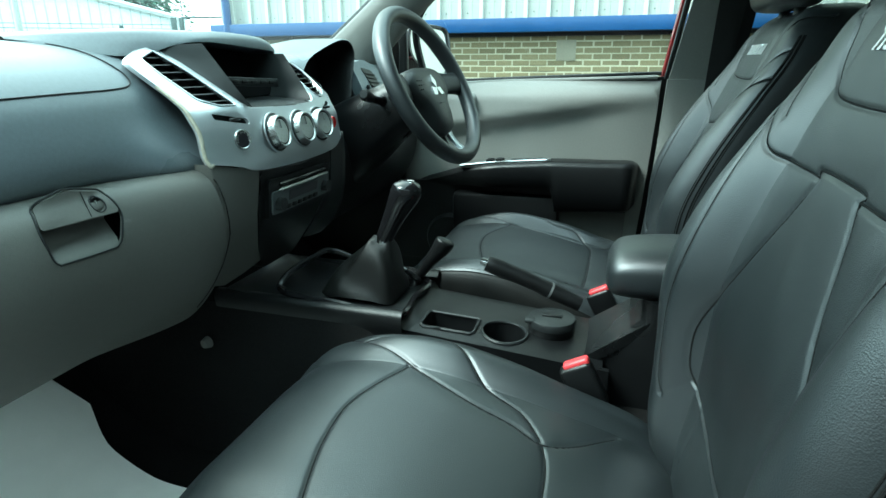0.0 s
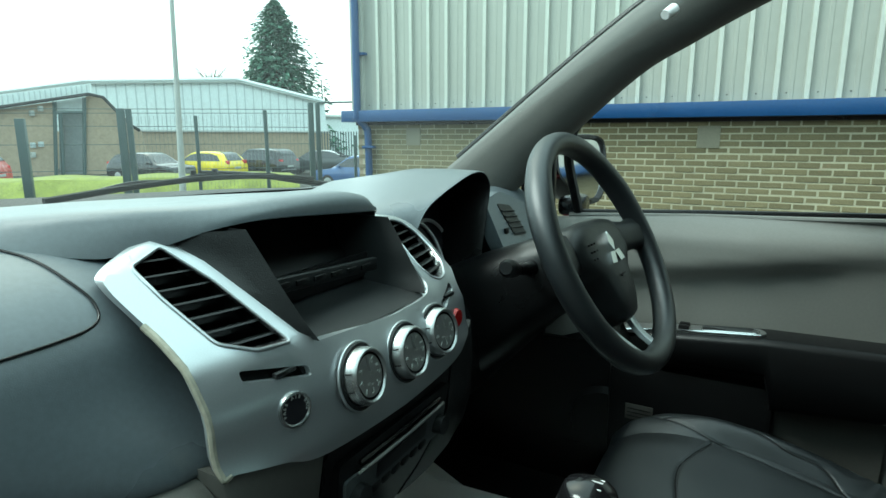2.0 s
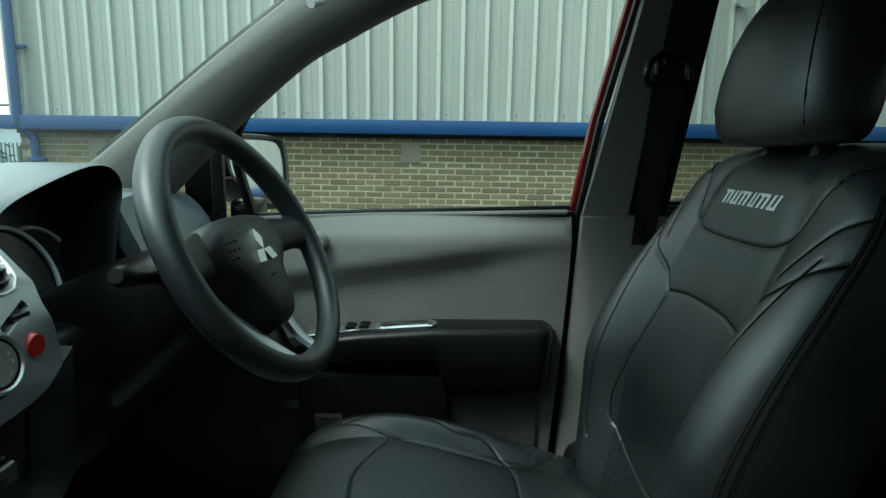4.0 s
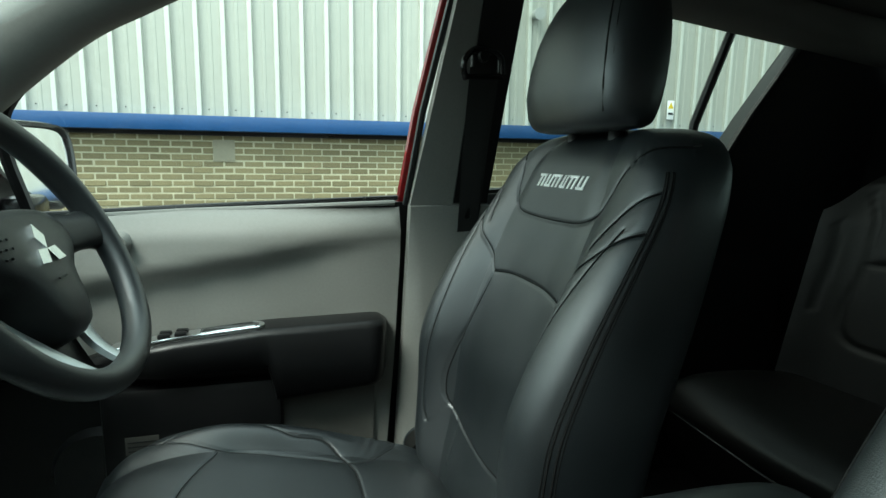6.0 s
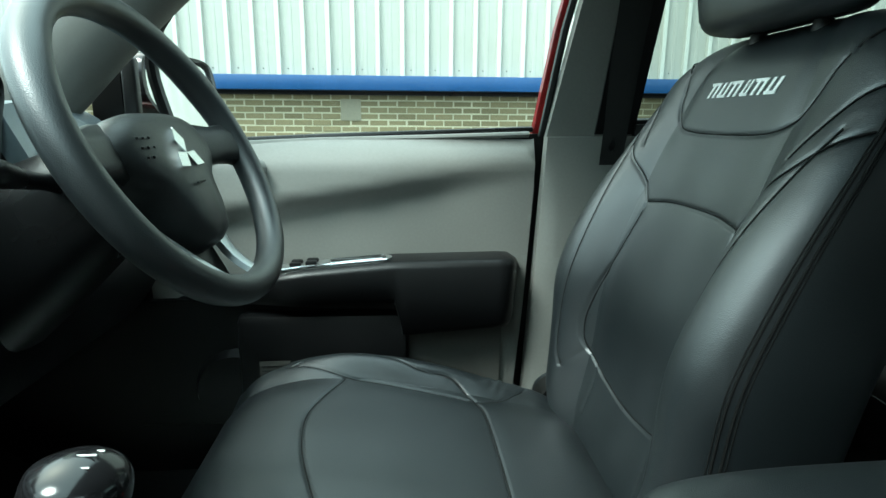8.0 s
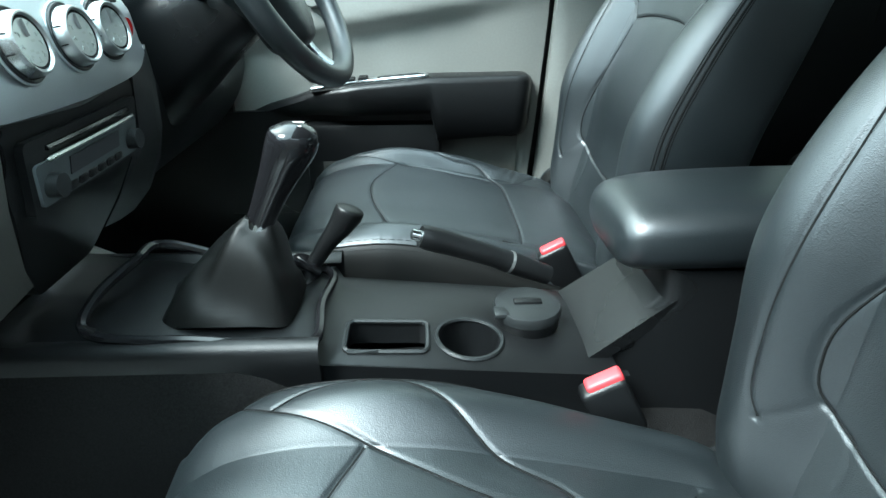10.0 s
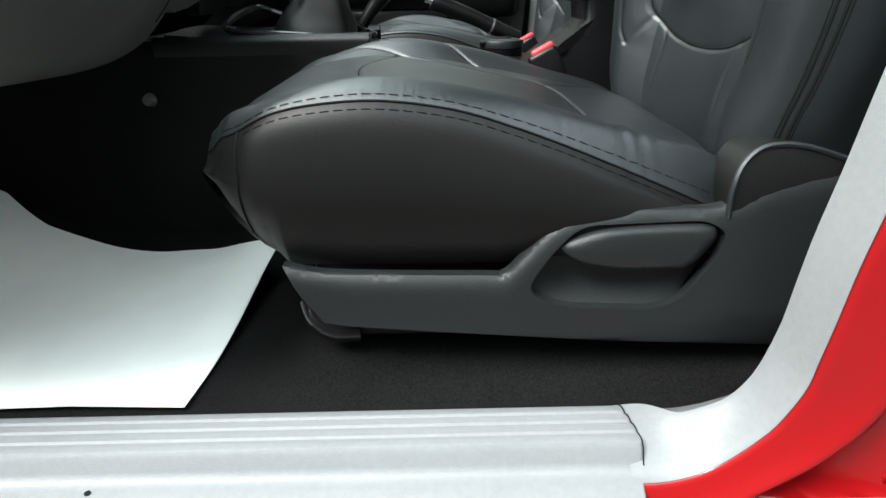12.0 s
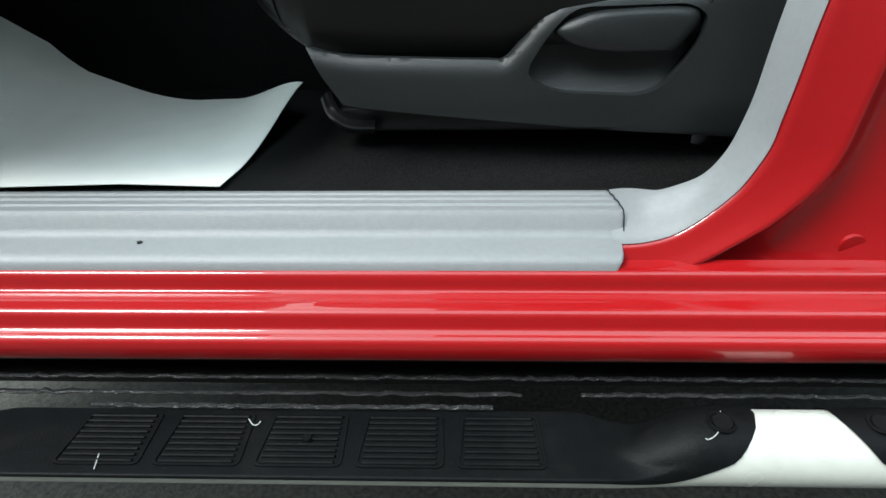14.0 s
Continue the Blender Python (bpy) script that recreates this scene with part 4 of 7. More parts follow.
for s in (1, -1):
    ap = thing("a_pillar", "grey plastic windscreen pillar trim" if s == 1 else "grey windscreen pillar trim beside the open door", "pillar", "windscreen pillars")
    y = lambda v: YC + s * (v - YC)
    lo_e = curve_through([(-0.76, 1.25), (-0.60, 1.41), (-0.455, 1.538), (-0.36, 1.593), (-0.265, 1.643), (-0.18, 1.678), (-0.05, 1.702), (0.2, 1.712), (0.42, 1.712)], 50)
    hi_e = curve_through([(-0.97, 1.28), (-0.81, 1.402), (-0.60, 1.568), (-0.446, 1.68), (-0.36, 1.725), (-0.27, 1.75), (-0.1, 1.772), (0.2, 1.785), (0.42, 1.785)], 50)
    P = []
    for (xa, za), (xb, zb) in zip(lo_e, hi_e):
        P.append([(xa + (xb - xa) * q, y(v), za + (zb - za) * q) for q, v in ((0.06, 1.73), (0.0, 1.70), (0.02, 1.675), (0.12, 1.655), (0.35, 1.640), (0.65, 1.636), (0.88, 1.645), (0.98, 1.662), (1.0, 1.69), (0.95, 1.73))])
    part("pillar_cover", loft(P), GREY, ap, "", 60)
    part("roof_rail", bar((0.38, y(1.625), 1.735), (1.30, y(1.60), 1.62), 0.09, 0.09, 0.08, 0.08), HEADLINER, ap, "", 50)
    if s == 1:
        part("grab_clip", tube([(-0.39, 1.52, 1.618), (-0.38, 1.545, 1.63)], [0.008, 0.011], 12), WHITE, ap, "small pale clip")
        part("seal_strip", tube([(x - 0.007, 1.696, z + 0.006) for x, z in hi_e[4:34]], 0.008, 8), BLACK, ap, "black windscreen seal")
P = [[(-1.37 + 1.12 * t + 0.02 * math.sin(math.pi * t) + 0.40 * abs(a) ** 2.5 * (1 - t), YC + a * (0.80 - 0.05 * t), 1.275 + 0.47 * t) for a in np.linspace(-1, 1, 24)] for t in np.linspace(0, 1, 12)]
ws = tagged(finish("windscreen", grid(P), SCREEN), "clear curved windscreen", "windscreen", kind="structure")
ws.visible_shadow = False
P = [[(-1.362 + 1.12 * t + 0.02 * math.sin(math.pi * t) + 0.40 * abs(a) ** 2.5 * (1 - t), YC + a * (0.80 - 0.05 * t), 1.277 + 0.47 * t) for a in np.linspace(-0.98, 0.98, 40)] for t in (0.0, 0.015, 0.03)]
tagged(finish("windscreen_band", grid(P), GLOSS), "black printed band along the windscreen base", "trim", kind="structure")

# driver's door
door = thing("front_door", "closed driver door with grey card and black armrest", "car door")


def card_y(x, z):
    """The inner face of the door: bulges in under the sill and falls back below the crease."""
    t = z - 1.120 - 0.152 * (x + 0.35)
    fade = 0.25 + 0.75 * ease((0.08 - x) / 0.30)
    y = 1.760 - 0.030 * fade / (1 + math.exp(-t * 190)) + 0.17 * fade * max(0.0, t - 0.008)
    if z > 1.195:
        y += 0.05 * min(1, (z - 1.195) / 0.052) ** 1.6
    return y


card = [(-0.72, 0.66), (0.070, 0.66), (0.090, 0.9), (0.110, 1.250), (-0.3, 1.243), (-0.60, 1.224), (-0.72, 1.215)]
part("door_card", sheet(card, lambda x, z: (x, card_y(x, z), z), 0.016, (), (0, 0.03, 0)), DOORCARD, door, "grey moulded door card", 60)
part("window_ledge", tube([(-0.62, 1.795, 1.226), (-0.33, 1.80, 1.240), (-0.1, 1.80, 1.247), (0.098, 1.80, 1.254)], 0.010, 8, flat=0.6), DOORCARD, door)
part("glass_seal", tube([(-0.64, 1.808, 1.232), (-0.33, 1.812, 1.247), (-0.1, 1.812, 1.256), (0.108, 1.812, 1.264)], 0.006, 8), BLACK, door, "black rubber window seal")
arm = []
for x in np.linspace(-0.62, 0.068, 46):
    e = min(1.0, (0.068 - x) / 0.02)
    f = min(1.0, (x + 0.62) / 0.25)
    top = lerp(x, [(-0.62, 0.93), (-0.45, 0.985), (-0.35, 1.003), (-0.18, 1.018), (0.068, 1.022)]) - 0.012 * (1 - math.sqrt(max(e, 0)))
    low = lerp(x, [(-0.62, 0.90), (-0.45, 0.925), (-0.35, 0.928), (-0.17, 0.932), (-0.165, 0.865), (0.068, 0.882)]) + 0.01 * (1 - math.sqrt(max(e, 0)))
    yi = 1.757 - 0.085 * f * math.sqrt(max(e, 0.15))
    arm.append([(x, y, z) for y, z in ((1.765, top - 0.002), (yi + 0.02, top), (yi + 0.006, top - 0.004), (yi, top - 0.014), (yi + 0.004, (top + low) / 2), (yi + 0.012, low + 0.012), (yi + 0.022, low), (1.765, low))])
part("armrest", loft([list(r) for r in arm]), BLACK, door, "black padded armrest", 45)
part("switch_plate", sheet(rounded([(-0.46, 1.690), (-0.19, 1.688), (-0.178, 1.706), (-0.19, 1.735), (-0.46, 1.74)], 0.012), lambda x, y: (x, y, lerp(x, [(-0.46, 0.992), (-0.35, 1.008), (-0.178, 1.0225)])), 0.03, [rounded([(-0.30, 1.698), (-0.20, 1.696), (-0.19, 1.706), (-0.20, 1.726), (-0.30, 1.728)], 0.008)], (0, 0, -0.008)), SATIN, door, "satin silver switch plate")
part("plate_edge", tube([(x, 1.6885, lerp(x, [(-0.46, 0.9925), (-0.35, 1.0085), (-0.178, 1.023)])) for x in np.linspace(-0.455, -0.19, 14)], 0.0022, 6), CHROME, door, "bright metal plate edge")
part("cup_edge", tube([(x, y, lerp(x, [(-0.46, 0.993), (-0.35, 1.009), (-0.178, 1.0235)])) for x, y in curve_through(rounded([(-0.30, 1.698), (-0.20, 1.696), (-0.19, 1.706), (-0.20, 1.726), (-0.30, 1.728)], 0.008), 40, True)], 0.0014, 6, True), CHROME, door)
part("pull_cup", rbox((-0.245, 1.712, 1.004), (0.11, 0.032, 0.02), 0.006), TRIM, door)
for i in range(4):
    part("window_switch", rbox((-0.335 - 0.03 * (i // 2), 1.702 + 0.022 * (i % 2), 1.0125 - 0.003 * (i // 2)), (0.022, 0.014, 0.009), 0.003), BLACK, door)
part("lower_card", sheet([(-0.74, 0.60), (-0.165, 0.60), (-0.165, 0.94), (-0.74, 0.925)], lambda x, z: (x, 1.744, z), 0.08, (), (0, 0.02, 0)), BLACK, door, "black lower door card")
part("door_pocket", rbox((-0.32, 1.735, 0.785), (0.34, 0.05, 0.24), 0.02), BLACK, door, "dark door bin")
part("lower_panel", sheet([(-0.155, 0.66), (0.04, 0.66), (0.045, 0.862), (-0.155, 0.856)], lambda x, z: (x, 1.748, z), 0.05, (), (0, 0.02, 0)), GREY, door)
part("speaker_grille", tube([(-0.50, 1.742, 0.74), (-0.50, 1.722, 0.74)], [0.085, 0.075], 28), BLACK, door)
part("door_edge", sheet([(0.03, 0.58), (0.16, 0.58), (0.17, 1.255), (0.04, 1.255)], lambda x, z: (x, 1.80, z), 0, (), (0, 0.05, 0)), BLACK, door, "dark door gap and seal")
part("tyre_label", sheet([(-0.445, 0.775), (-0.385, 0.775), (-0.385, 0.812), (-0.445, 0.812)], lambda x, z: (x, 1.704, z), 0, (), (0, 0.001, 0)), GREY, door, "small pale information label")
for j in range(3):
    part("label_line", rbox((-0.415, 1.7032, 0.783 + 0.009 * j), (0.05, 0.0006, 0.002), 0), TRIM, door)
part("inner_handle", tube([(-0.44, 1.745, 1.185), (-0.44, 1.715, 1.187)], [0.024, 0.018], 20), DOORCARD, door)
part("sail_panel", sheet([(-0.74, 1.225), (-0.684, 1.225), (-0.684, 1.365), (-0.74, 1.31)], lambda x, z: (x, 1.775, z), 0, (), (0, 0.02, 0)), BLACK, door, "black triangular mirror panel")
fr = curve_through([(-0.60, 1.23), (-0.62, 1.40), (-0.53, 1.515), (-0.39, 1.622), (-0.2, 1.70), (0.0, 1.735)], 30)
part("window_frame", tube([(x, 1.80 - 0.2 * (z - 1.23), z) for x, z in fr], 0.012, 8), BLACK, door, "black window frame")
g = finish("window_glass", sheet([(-0.66, 1.22), (0.11, 1.25), (0.20, 1.70), (-0.2, 1.72), (-0.53, 1.52), (-0.64, 1.40)], lambda x, z: (x, 1.812 - 0.2 * (z - 1.23), z), 0.2), GLASS, door)
g.visible_shadow = False
part("red_frame", tube([(0.118, 1.825, 1.25), (0.148, 1.79, 1.45), (0.20, 1.74, 1.70)], 0.008, 8, flat=1.6), PAINT, door, "red painted frame edge")

part("quarter_post", rbox((-0.670, 1.785, 1.305), (0.028, 0.022, 0.175), 0.006, 3), TRIM, door, "dark grey post behind the mirror panel", 50)

# door mirror outside
mir = thing("door_mirror", "black door mirror with a grey reflection", "door mirror")
mr = np.array([(0.0, 0.085), (0.10, 0.08), (0.128, 0.05), (0.130, -0.02), (0.115, -0.07), (0.08, -0.098), (0.02, -0.09), (-0.05, -0.055), (-0.10, -0.01), (-0.105, 0.05), (-0.08, 0.08)])
loop = curve_through(mr, 48, True)
Cm = np.array([-0.66, 1.985, 1.330])
rm = Matrix.Rotation(radians(-18), 3, "Z") @ Matrix.Rotation(radians(-5), 3, "Y")


def at_mirror(a, b, d):
    v = rm @ Vector((d, a, b))
    return (Cm[0] + v.x, Cm[1] + v.y, Cm[2] + v.z)


part("housing", loft([[at_mirror(a * k, b * k, d) for a, b in loop] for k, d in ((0.86, 0.0), (0.92, 0.010), (1.02, 0.010), (1.07, -0.005), (1.05, -0.05), (0.9, -0.10), (0.5, -0.13))]), GLOSS, mir, "", 60)
part("mirror_glass", loft([[at_mirror(a * k, b * k, d) for a, b in loop] for k, d in ((0.885, 0.0005), (0.885, 0.0035))]), MIRROR, mir, "mirror glass")
part("mirror_arm", rbox((-0.625, 1.845, 1.245), (0.06, 0.10, 0.05), 0.015), GLOSS, mir)

# driver's side B-pillar, seat belt and rear door
bp = thing("b_pillar", "grey plastic centre pillar trim beside the driver seat", "pillar")
part("lower_trim", sheet([(0.092, 0.60), (0.33, 0.60), (0.32, 1.252), (0.122, 1.250)], lambda x, z: (x, 1.735 + 0.05 * max(0, (0.13 - x) / 0.03) ** 2 * 0.4, z), 0.04, (), (0, 0.03, 0)), DOORCARD, bp, "warm grey lower pillar trim", 50)
part("upper_trim", sheet([(0.126, 1.248), (0.30, 1.248), (0.345, 1.72), (0.212, 1.72)], lambda x, z: (x, 1.765 - 0.2 * (z - 1.25), z), 0.06, (), (0, 0.03, 0)), DOORCARD, bp, "warm grey upper pillar trim", 50)
part("belt_panel", sheet([(0.222, 1.256), (0.300, 1.256), (0.343, 1.715), (0.258, 1.715)], lambda x, z: (x, 1.757 - 0.2 * (z - 1.25), z), 0.06, (), (0, 0.006, 0)), BLACK, bp, "black belt height adjuster panel", 50)
part("seal", tube([(0.122, 1.79, 1.25), (0.152, 1.76, 1.45), (0.206, 1.715, 1.70)], 0.008, 8), BLACK, bp, "black rubber seal")
belt = thing("seat_belt", "black seat belt hanging from its pillar anchor", "seat belt")
part("anchor", rbox((0.258, 1.676, 1.540), (0.060, 0.018, 0.040), 0.008, 3), BLACK, belt)
part("anchor_loop", tube(curve_through([(0.216, 1.664, 1.508), (0.208, 1.656, 1.528), (0.214, 1.654, 1.550), (0.236, 1.658, 1.566), (0.266, 1.660, 1.564), (0.288, 1.662, 1.550), (0.292, 1.664, 1.520)], 26), 0.0062, 10), GLOSS, belt)
part("loop_bar", tube([(0.214, 1.661, 1.512), (0.292, 1.663, 1.516)], 0.0058, 10), GLOSS, belt)
part("anchor_bolt", tube([(0.252, 1.668, 1.552), (0.252, 1.656, 1.552)], [0.012, 0.010], 16), BLACK, belt)
for a, b in (((0.245, 1.66, 1.53), (0.235, 1.70, 1.20)), ((0.268, 1.668, 1.53), (0.24, 1.715, 1.20))):
    a, b = np.array(a), np.array(b)
    P = [[tuple(a + (b - a) * t + np.array([w, 0.006 * (w / 0.024) + 0.004 * math.sin(5 * t), 0])) for w in np.linspace(-0.024, 0.024, 6)] for t in np.linspace(0, 1, 14)]
    part("webbing", grid(P), WEBBING, belt)
part("belt_guide", rbox((0.232, 1.70, 1.245), (0.02, 0.02, 0.04), 0.006), BLACK, belt)

rear = thing("rear_door", "dark rear door interior with side window", "car door")
part("rear_card", sheet([(0.30, 0.5), (1.1, 0.5), (1.12, 1.0), (1.08, 1.32), (0.86, 1.30), (0.30, 1.275)], lambda x, z: (x, 1.735 + 0.02 * max(0, z - 1.2) / 0.1, z), 0.06, (), (0, 0.03, 0)), TRIM, rear, "charcoal rear door card", 50)
part("ledge", tube([(0.30, 1.78, 1.275), (0.6, 1.78, 1.285), (0.88, 1.775, 1.30)], 0.012, 8), BLACK, rear)
part("quarter_bar", tube([(0.795, 1.735, 1.30), (0.80, 1.72, 1.44), (0.885, 1.69, 1.72)], 0.011, 8), BLACK, rear, "black window divider bar")
cp = [(0.83, 1.30), (0.875, 1.365), (0.93, 1.46), (1.055, 1.650), (0.97, 1.668), (0.87, 1.682), (0.60, 1.705), (0.36, 1.72), (0.36, 1.78), (1.36, 1.78), (1.36, 0.5), (0.9, 0.5), (0.88, 1.2)]
part("c_pillar_trim", sheet(cp, lambda x, z: (x, 1.72 - 0.12 * (z - 1.25), z), 0.07, (), (0, 0.05, 0)), TRIM, rear, "dark rear pillar trim", 50)
part("window_seal", tube([(0.838, 1.702, 1.315), (0.878, 1.695, 1.368), (0.932, 1.688, 1.46), (1.055, 1.668, 1.645)], 0.010, 8), BLACK, rear)
g = finish("window_glass", sheet([(0.30, 1.28), (0.86, 1.30), (1.08, 1.66), (1.0, 1.72), (0.33, 1.74)], lambda x, z: (x, 1.79 - 0.2 * (z - 1.25), z), 0.2), TINTED, rear)
g.visible_shadow = False
rear_hole = rounded([(0.34, 1.30), (1.48, 1.30), (1.42, 1.64), (0.40, 1.64)], 0.05)
rg = tagged(finish("window_rear", sheet(rear_hole, lambda y, z: (1.34, y, z), 0, (), (0.004, 0, 0)), TINTED), "tinted rear window of the cab", "window", kind="structure")
rg.visible_shadow = False
tagged(finish("wall_rear", sheet([(0.08, 0.45), (1.80, 0.45), (1.80, 1.3), (1.72, 1.80), (0.10, 1.80), (0.08, 1.3)], lambda y, z: (1.33, y, z), 0, [rear_hole], (0.02, 0, 0)), BLACK), "dark trimmed rear wall of the cab", "wall", kind="structure")
tagged(finish("wall_bulkhead", sheet([(0.10, 0.4), (1.72, 0.4), (1.72, 1.28), (0.10, 1.28)], lambda y, z: (-1.26, y, z), 0, (), (-0.02, 0, 0)), BLACK), "dark bulkhead below the windscreen", "wall", kind="structure")
for s, yy in ((1, 1.745), (-1, 0.17)):
    x1 = -0.66 if s == 1 else -0.98
    tagged(finish("wall_kick", sheet([(-1.26, 0.45), (x1, 0.45), (x1, 1.235), (-1.26, 1.235)], lambda x, z: (x, yy, z), 0, (), (0, s * 0.03, 0)), BLACK), "black footwell kick panel", "wall", kind="structure")
tagged(finish("wall_inner_sill", sheet([(-0.7, 0.5), (1.33, 0.5), (1.33, 0.66), (-0.7, 0.66)], lambda x, z: (x, 1.742, z), 0, (), (0, 0.03, 0)), BLACK), "dark inner sill of the driver side", "wall", kind="structure")
part("rear_quarter", sheet([(0.33, 0.5), (1.33, 0.5), (1.33, 1.27), (0.42, 1.27)], lambda x, z: (x, 0.17, z), 0, (), (0, -0.02, 0)), BLACK, pillar, "dark inner side")
tagged(finish("wall_side", sheet([(-1.26, 0.3), (0.33, 0.3), (1.33, 0.3), (1.33, 1.26), (0.1, 1.24), (-0.6, 1.20), (-1.26, 1.2)], lambda x, z: (x, 1.835, z), 0, (), (0, 0.02, 0)), PAINT), "red outer panel of the driver side", "wall", kind="structure")

# rear bench; a darker vinyl than the front seats stands for its shade
rb = thing("rear_bench", "black leather rear bench seat, shade put into a darker material", "car seat")
P = []
for y in np.linspace(0.30, 1.60, 60):
    e = min(1.0, (1.60 - y) / 0.03, (y - 0.30) / 0.03) ** 0.5
    k = 0.012 * math.cos((y - YC) * 8.2)
    P.append([(x, y, z - 0.02 * (1 - e)) for x, z in curve_through([(0.74, 0.66), (0.70, 0.74), (0.672, 0.80), (0.668, 0.835), (0.69, 0.862 + k), (0.76, 0.878 + k), (0.9, 0.872 + k), (1.05, 0.86), (1.12, 0.85)], 40)])
part("cushion", grid(P), LEATHER_SIDE, rb, "", 60)
part("piping", tube([(0.671, y, 0.808 + 0.006 * math.cos((y - YC) * 8.2)) for y in np.linspace(0.31, 1.59, 40)], 0.003, 6), LEATHER, rb)


def bench_x(y, z):
    arch = lerp(z, [(0.84, 1.03), (0.95, 1.055), (1.08, 1.085), (1.22, 1.118), (1.31, 1.15), (1.345, 1.185)])
    return arch - 0.022 * math.cos((y - YC) * 9.2) - 0.03 * ease((abs(y - YC) - 0.60) / 0.12)


P, UV = [], []
for y in np.linspace(0.22, 1.60, 150):
    zs = np.linspace(0.84, 1.345 - 0.10 * ease((abs(y - YC) - 0.58) / 0.12), 90)
    P.append([(bench_x(y, z), y, z) for z in zs])
    UV.append([(y, z) for z in zs])
lines = []
for yy in (0.53, 1.30):
    s = 1 if yy > YC else -1
    for q in (-1, 1):
        lines.append(curve_through([(yy + q * 0.215, 1.29), (yy + q * 0.19, 1.225), (yy + q * 0.185, 1.13), (yy + q * 0.205, 1.035), (yy + q * 0.19, 0.972), (yy + q * 0.12, 0.955), (yy, 0.955)], 120))
        lines.append(curve_through([(yy + q * 0.19, 1.325), (yy + q * 0.155, 1.26), (yy + q * 0.11, 1.246), (yy, 1.246)], 80))
        lines.append(curve_through([(yy + q * 0.26, 1.22), (yy + q * 0.255, 1.13), (yy + q * 0.265, 1.02)], 80))
    lines.append(curve_through([(yy - 0.185, 1.135), (yy, 1.145), (yy + 0.185, 1.135)], 80))
P = press(P, UV, np.ones((150, 90), bool), (-1, 0, 0), lines, 0.005, 0.005, 0.0006)
part("backrest", grid(P), LEATHER_SIDE, rb, "", 80)
part("backrest_top", grid([[(bench_x(y, 1.345) + o, y, 1.345 - 0.10 * ease((abs(y - YC) - 0.58) / 0.12) + h) for o, h in ((0.0, 0.0), (0.02, 0.012), (0.06, 0.01), (0.12, -0.02))] for y in np.linspace(0.22, 1.60, 60)]), LEATHER_SIDE, rb, "", 80)
for yy in (0.53, 1.30):
    rings = []
    for z, w, th in ((1.385, 0.10, 0.05), (1.392, 0.118, 0.075), (1.42, 0.128, 0.088), (1.46, 0.128, 0.09), (1.50, 0.118, 0.085), (1.525, 0.10, 0.07), (1.534, 0.07, 0.04)):
        rings.append([(1.20 + th / 2 * math.copysign(abs(math.cos(a)) ** 0.6, math.cos(a)), yy + w * math.copysign(abs(math.sin(a)) ** 0.6, math.sin(a)), z) for a in np.linspace(0, 2 * math.pi, 40, endpoint=False)])
    part("headrest", loft(rings), LEATHER_SIDE, rb, "", 60)
    for q in (-0.05, 0.05):
        part("headrest_post", tube([(1.20, yy + q, 1.34), (1.20, yy + q, 1.39)], 0.006, 8), SATIN, rb)


# ---- dashboard ----
POD_X = [(0.85, -0.645), (1.0, -0.573), (1.05, -0.552), (1.15, -0.533), (1.20, -0.538), (1.236, -0.558), (1.30, -0.638), (1.34, -0.69)]


def pod(y, z, out=0.0):
    bow = lerp(z, [(1.04, 0.05), (1.12, 0.3), (1.165, 0.68)])
    return (lerp(z, POD_X) - bow * (y - YC) ** 2 + out, y, z)


def flip(poly):
    return [(2 * YC - y, z) for y, z in poly][::-1]


dash = thing("dashboard", "dark dashboard with grey lower panels and silver centre console", "dashboard")
upper = [(-1.26, 1.296), (-1.15, 1.318), (-1.02, 1.330), (-0.90, 1.336), (-0.82, 1.334), (-0.745, 1.320), (-0.69, 1.294), (-0.655, 1.258), (-0.638, 1.215), (-0.632, 1.18), (-0.64, 1.155), (-0.66, 1.142)]
up = curve_through(upper, 40)


def back_drop(x, y):
    """The dash top falls away towards the driver behind the hoods."""
    return lerp(y, [(0.7, 0.0), (0.9, -0.004), (1.1, -0.013), (1.3, -0.024), (1.5, -0.030)]) * ease((-0.70 - x) / 0.16) - 0.034 * ease((y - 1.01) / 0.05) * ease((1.21 - y) / 0.06) * ease((x + 1.02) / 0.15)


def upper_at(y, k):
    x, z = up[k]
    if y > 1.40:
        t = min(1, (y - 1.40) / 0.12)
        z = z - 0.03 * t * (k / 39.0)
    z += back_drop(x, y)
    near = 0.06 * ease((y - 0.55) / 0.14) * ease((k - 26) / 13.0) if y < YC else 0.0
    return (x - 0.05 * abs((y - YC) / 0.8) ** 3 * 0.4 + near, y, z)


for ya, yb, kk in ((0.09, 0.737, 40), (0.737, 1.412, 16), (1.412, 1.74, 40)):
    part("upper_dash", grid([[upper_at(y, k) for k in range(kk)] for y in np.linspace(ya, yb, 30)]), DASH, dash, "soft dark blue-grey dash top", 60)
lower = [(-0.665, 1.147), (-0.635, 1.149), (-0.612, 1.142), (-0.597, 1.12), (-0.588, 1.085), (-0.590, 1.04), (-0.607, 0.99), (-0.64, 0.94), (-0.69, 0.895), (-0.76, 0.866), (-0.86, 0.85), (-0.95, 0.86)]
lo = curve_through(lower, 36)
arc = np.concatenate([[0], np.cumsum(np.linalg.norm(np.diff(lo, axis=0), axis=1))])


def glove(y, a, sink=0.0):
    """A place on the lower panel, a metres down its face."""
    x, z = np.interp(a, arc, lo[:, 0]), np.interp(a, arc, lo[:, 1])
    return (x + 0.042 * ease((y - 0.52) / 0.18) - sink, y, z)


def arc_at(z):
    return float(np.interp(-z, -lo[5:24, 1], arc[5:24]))


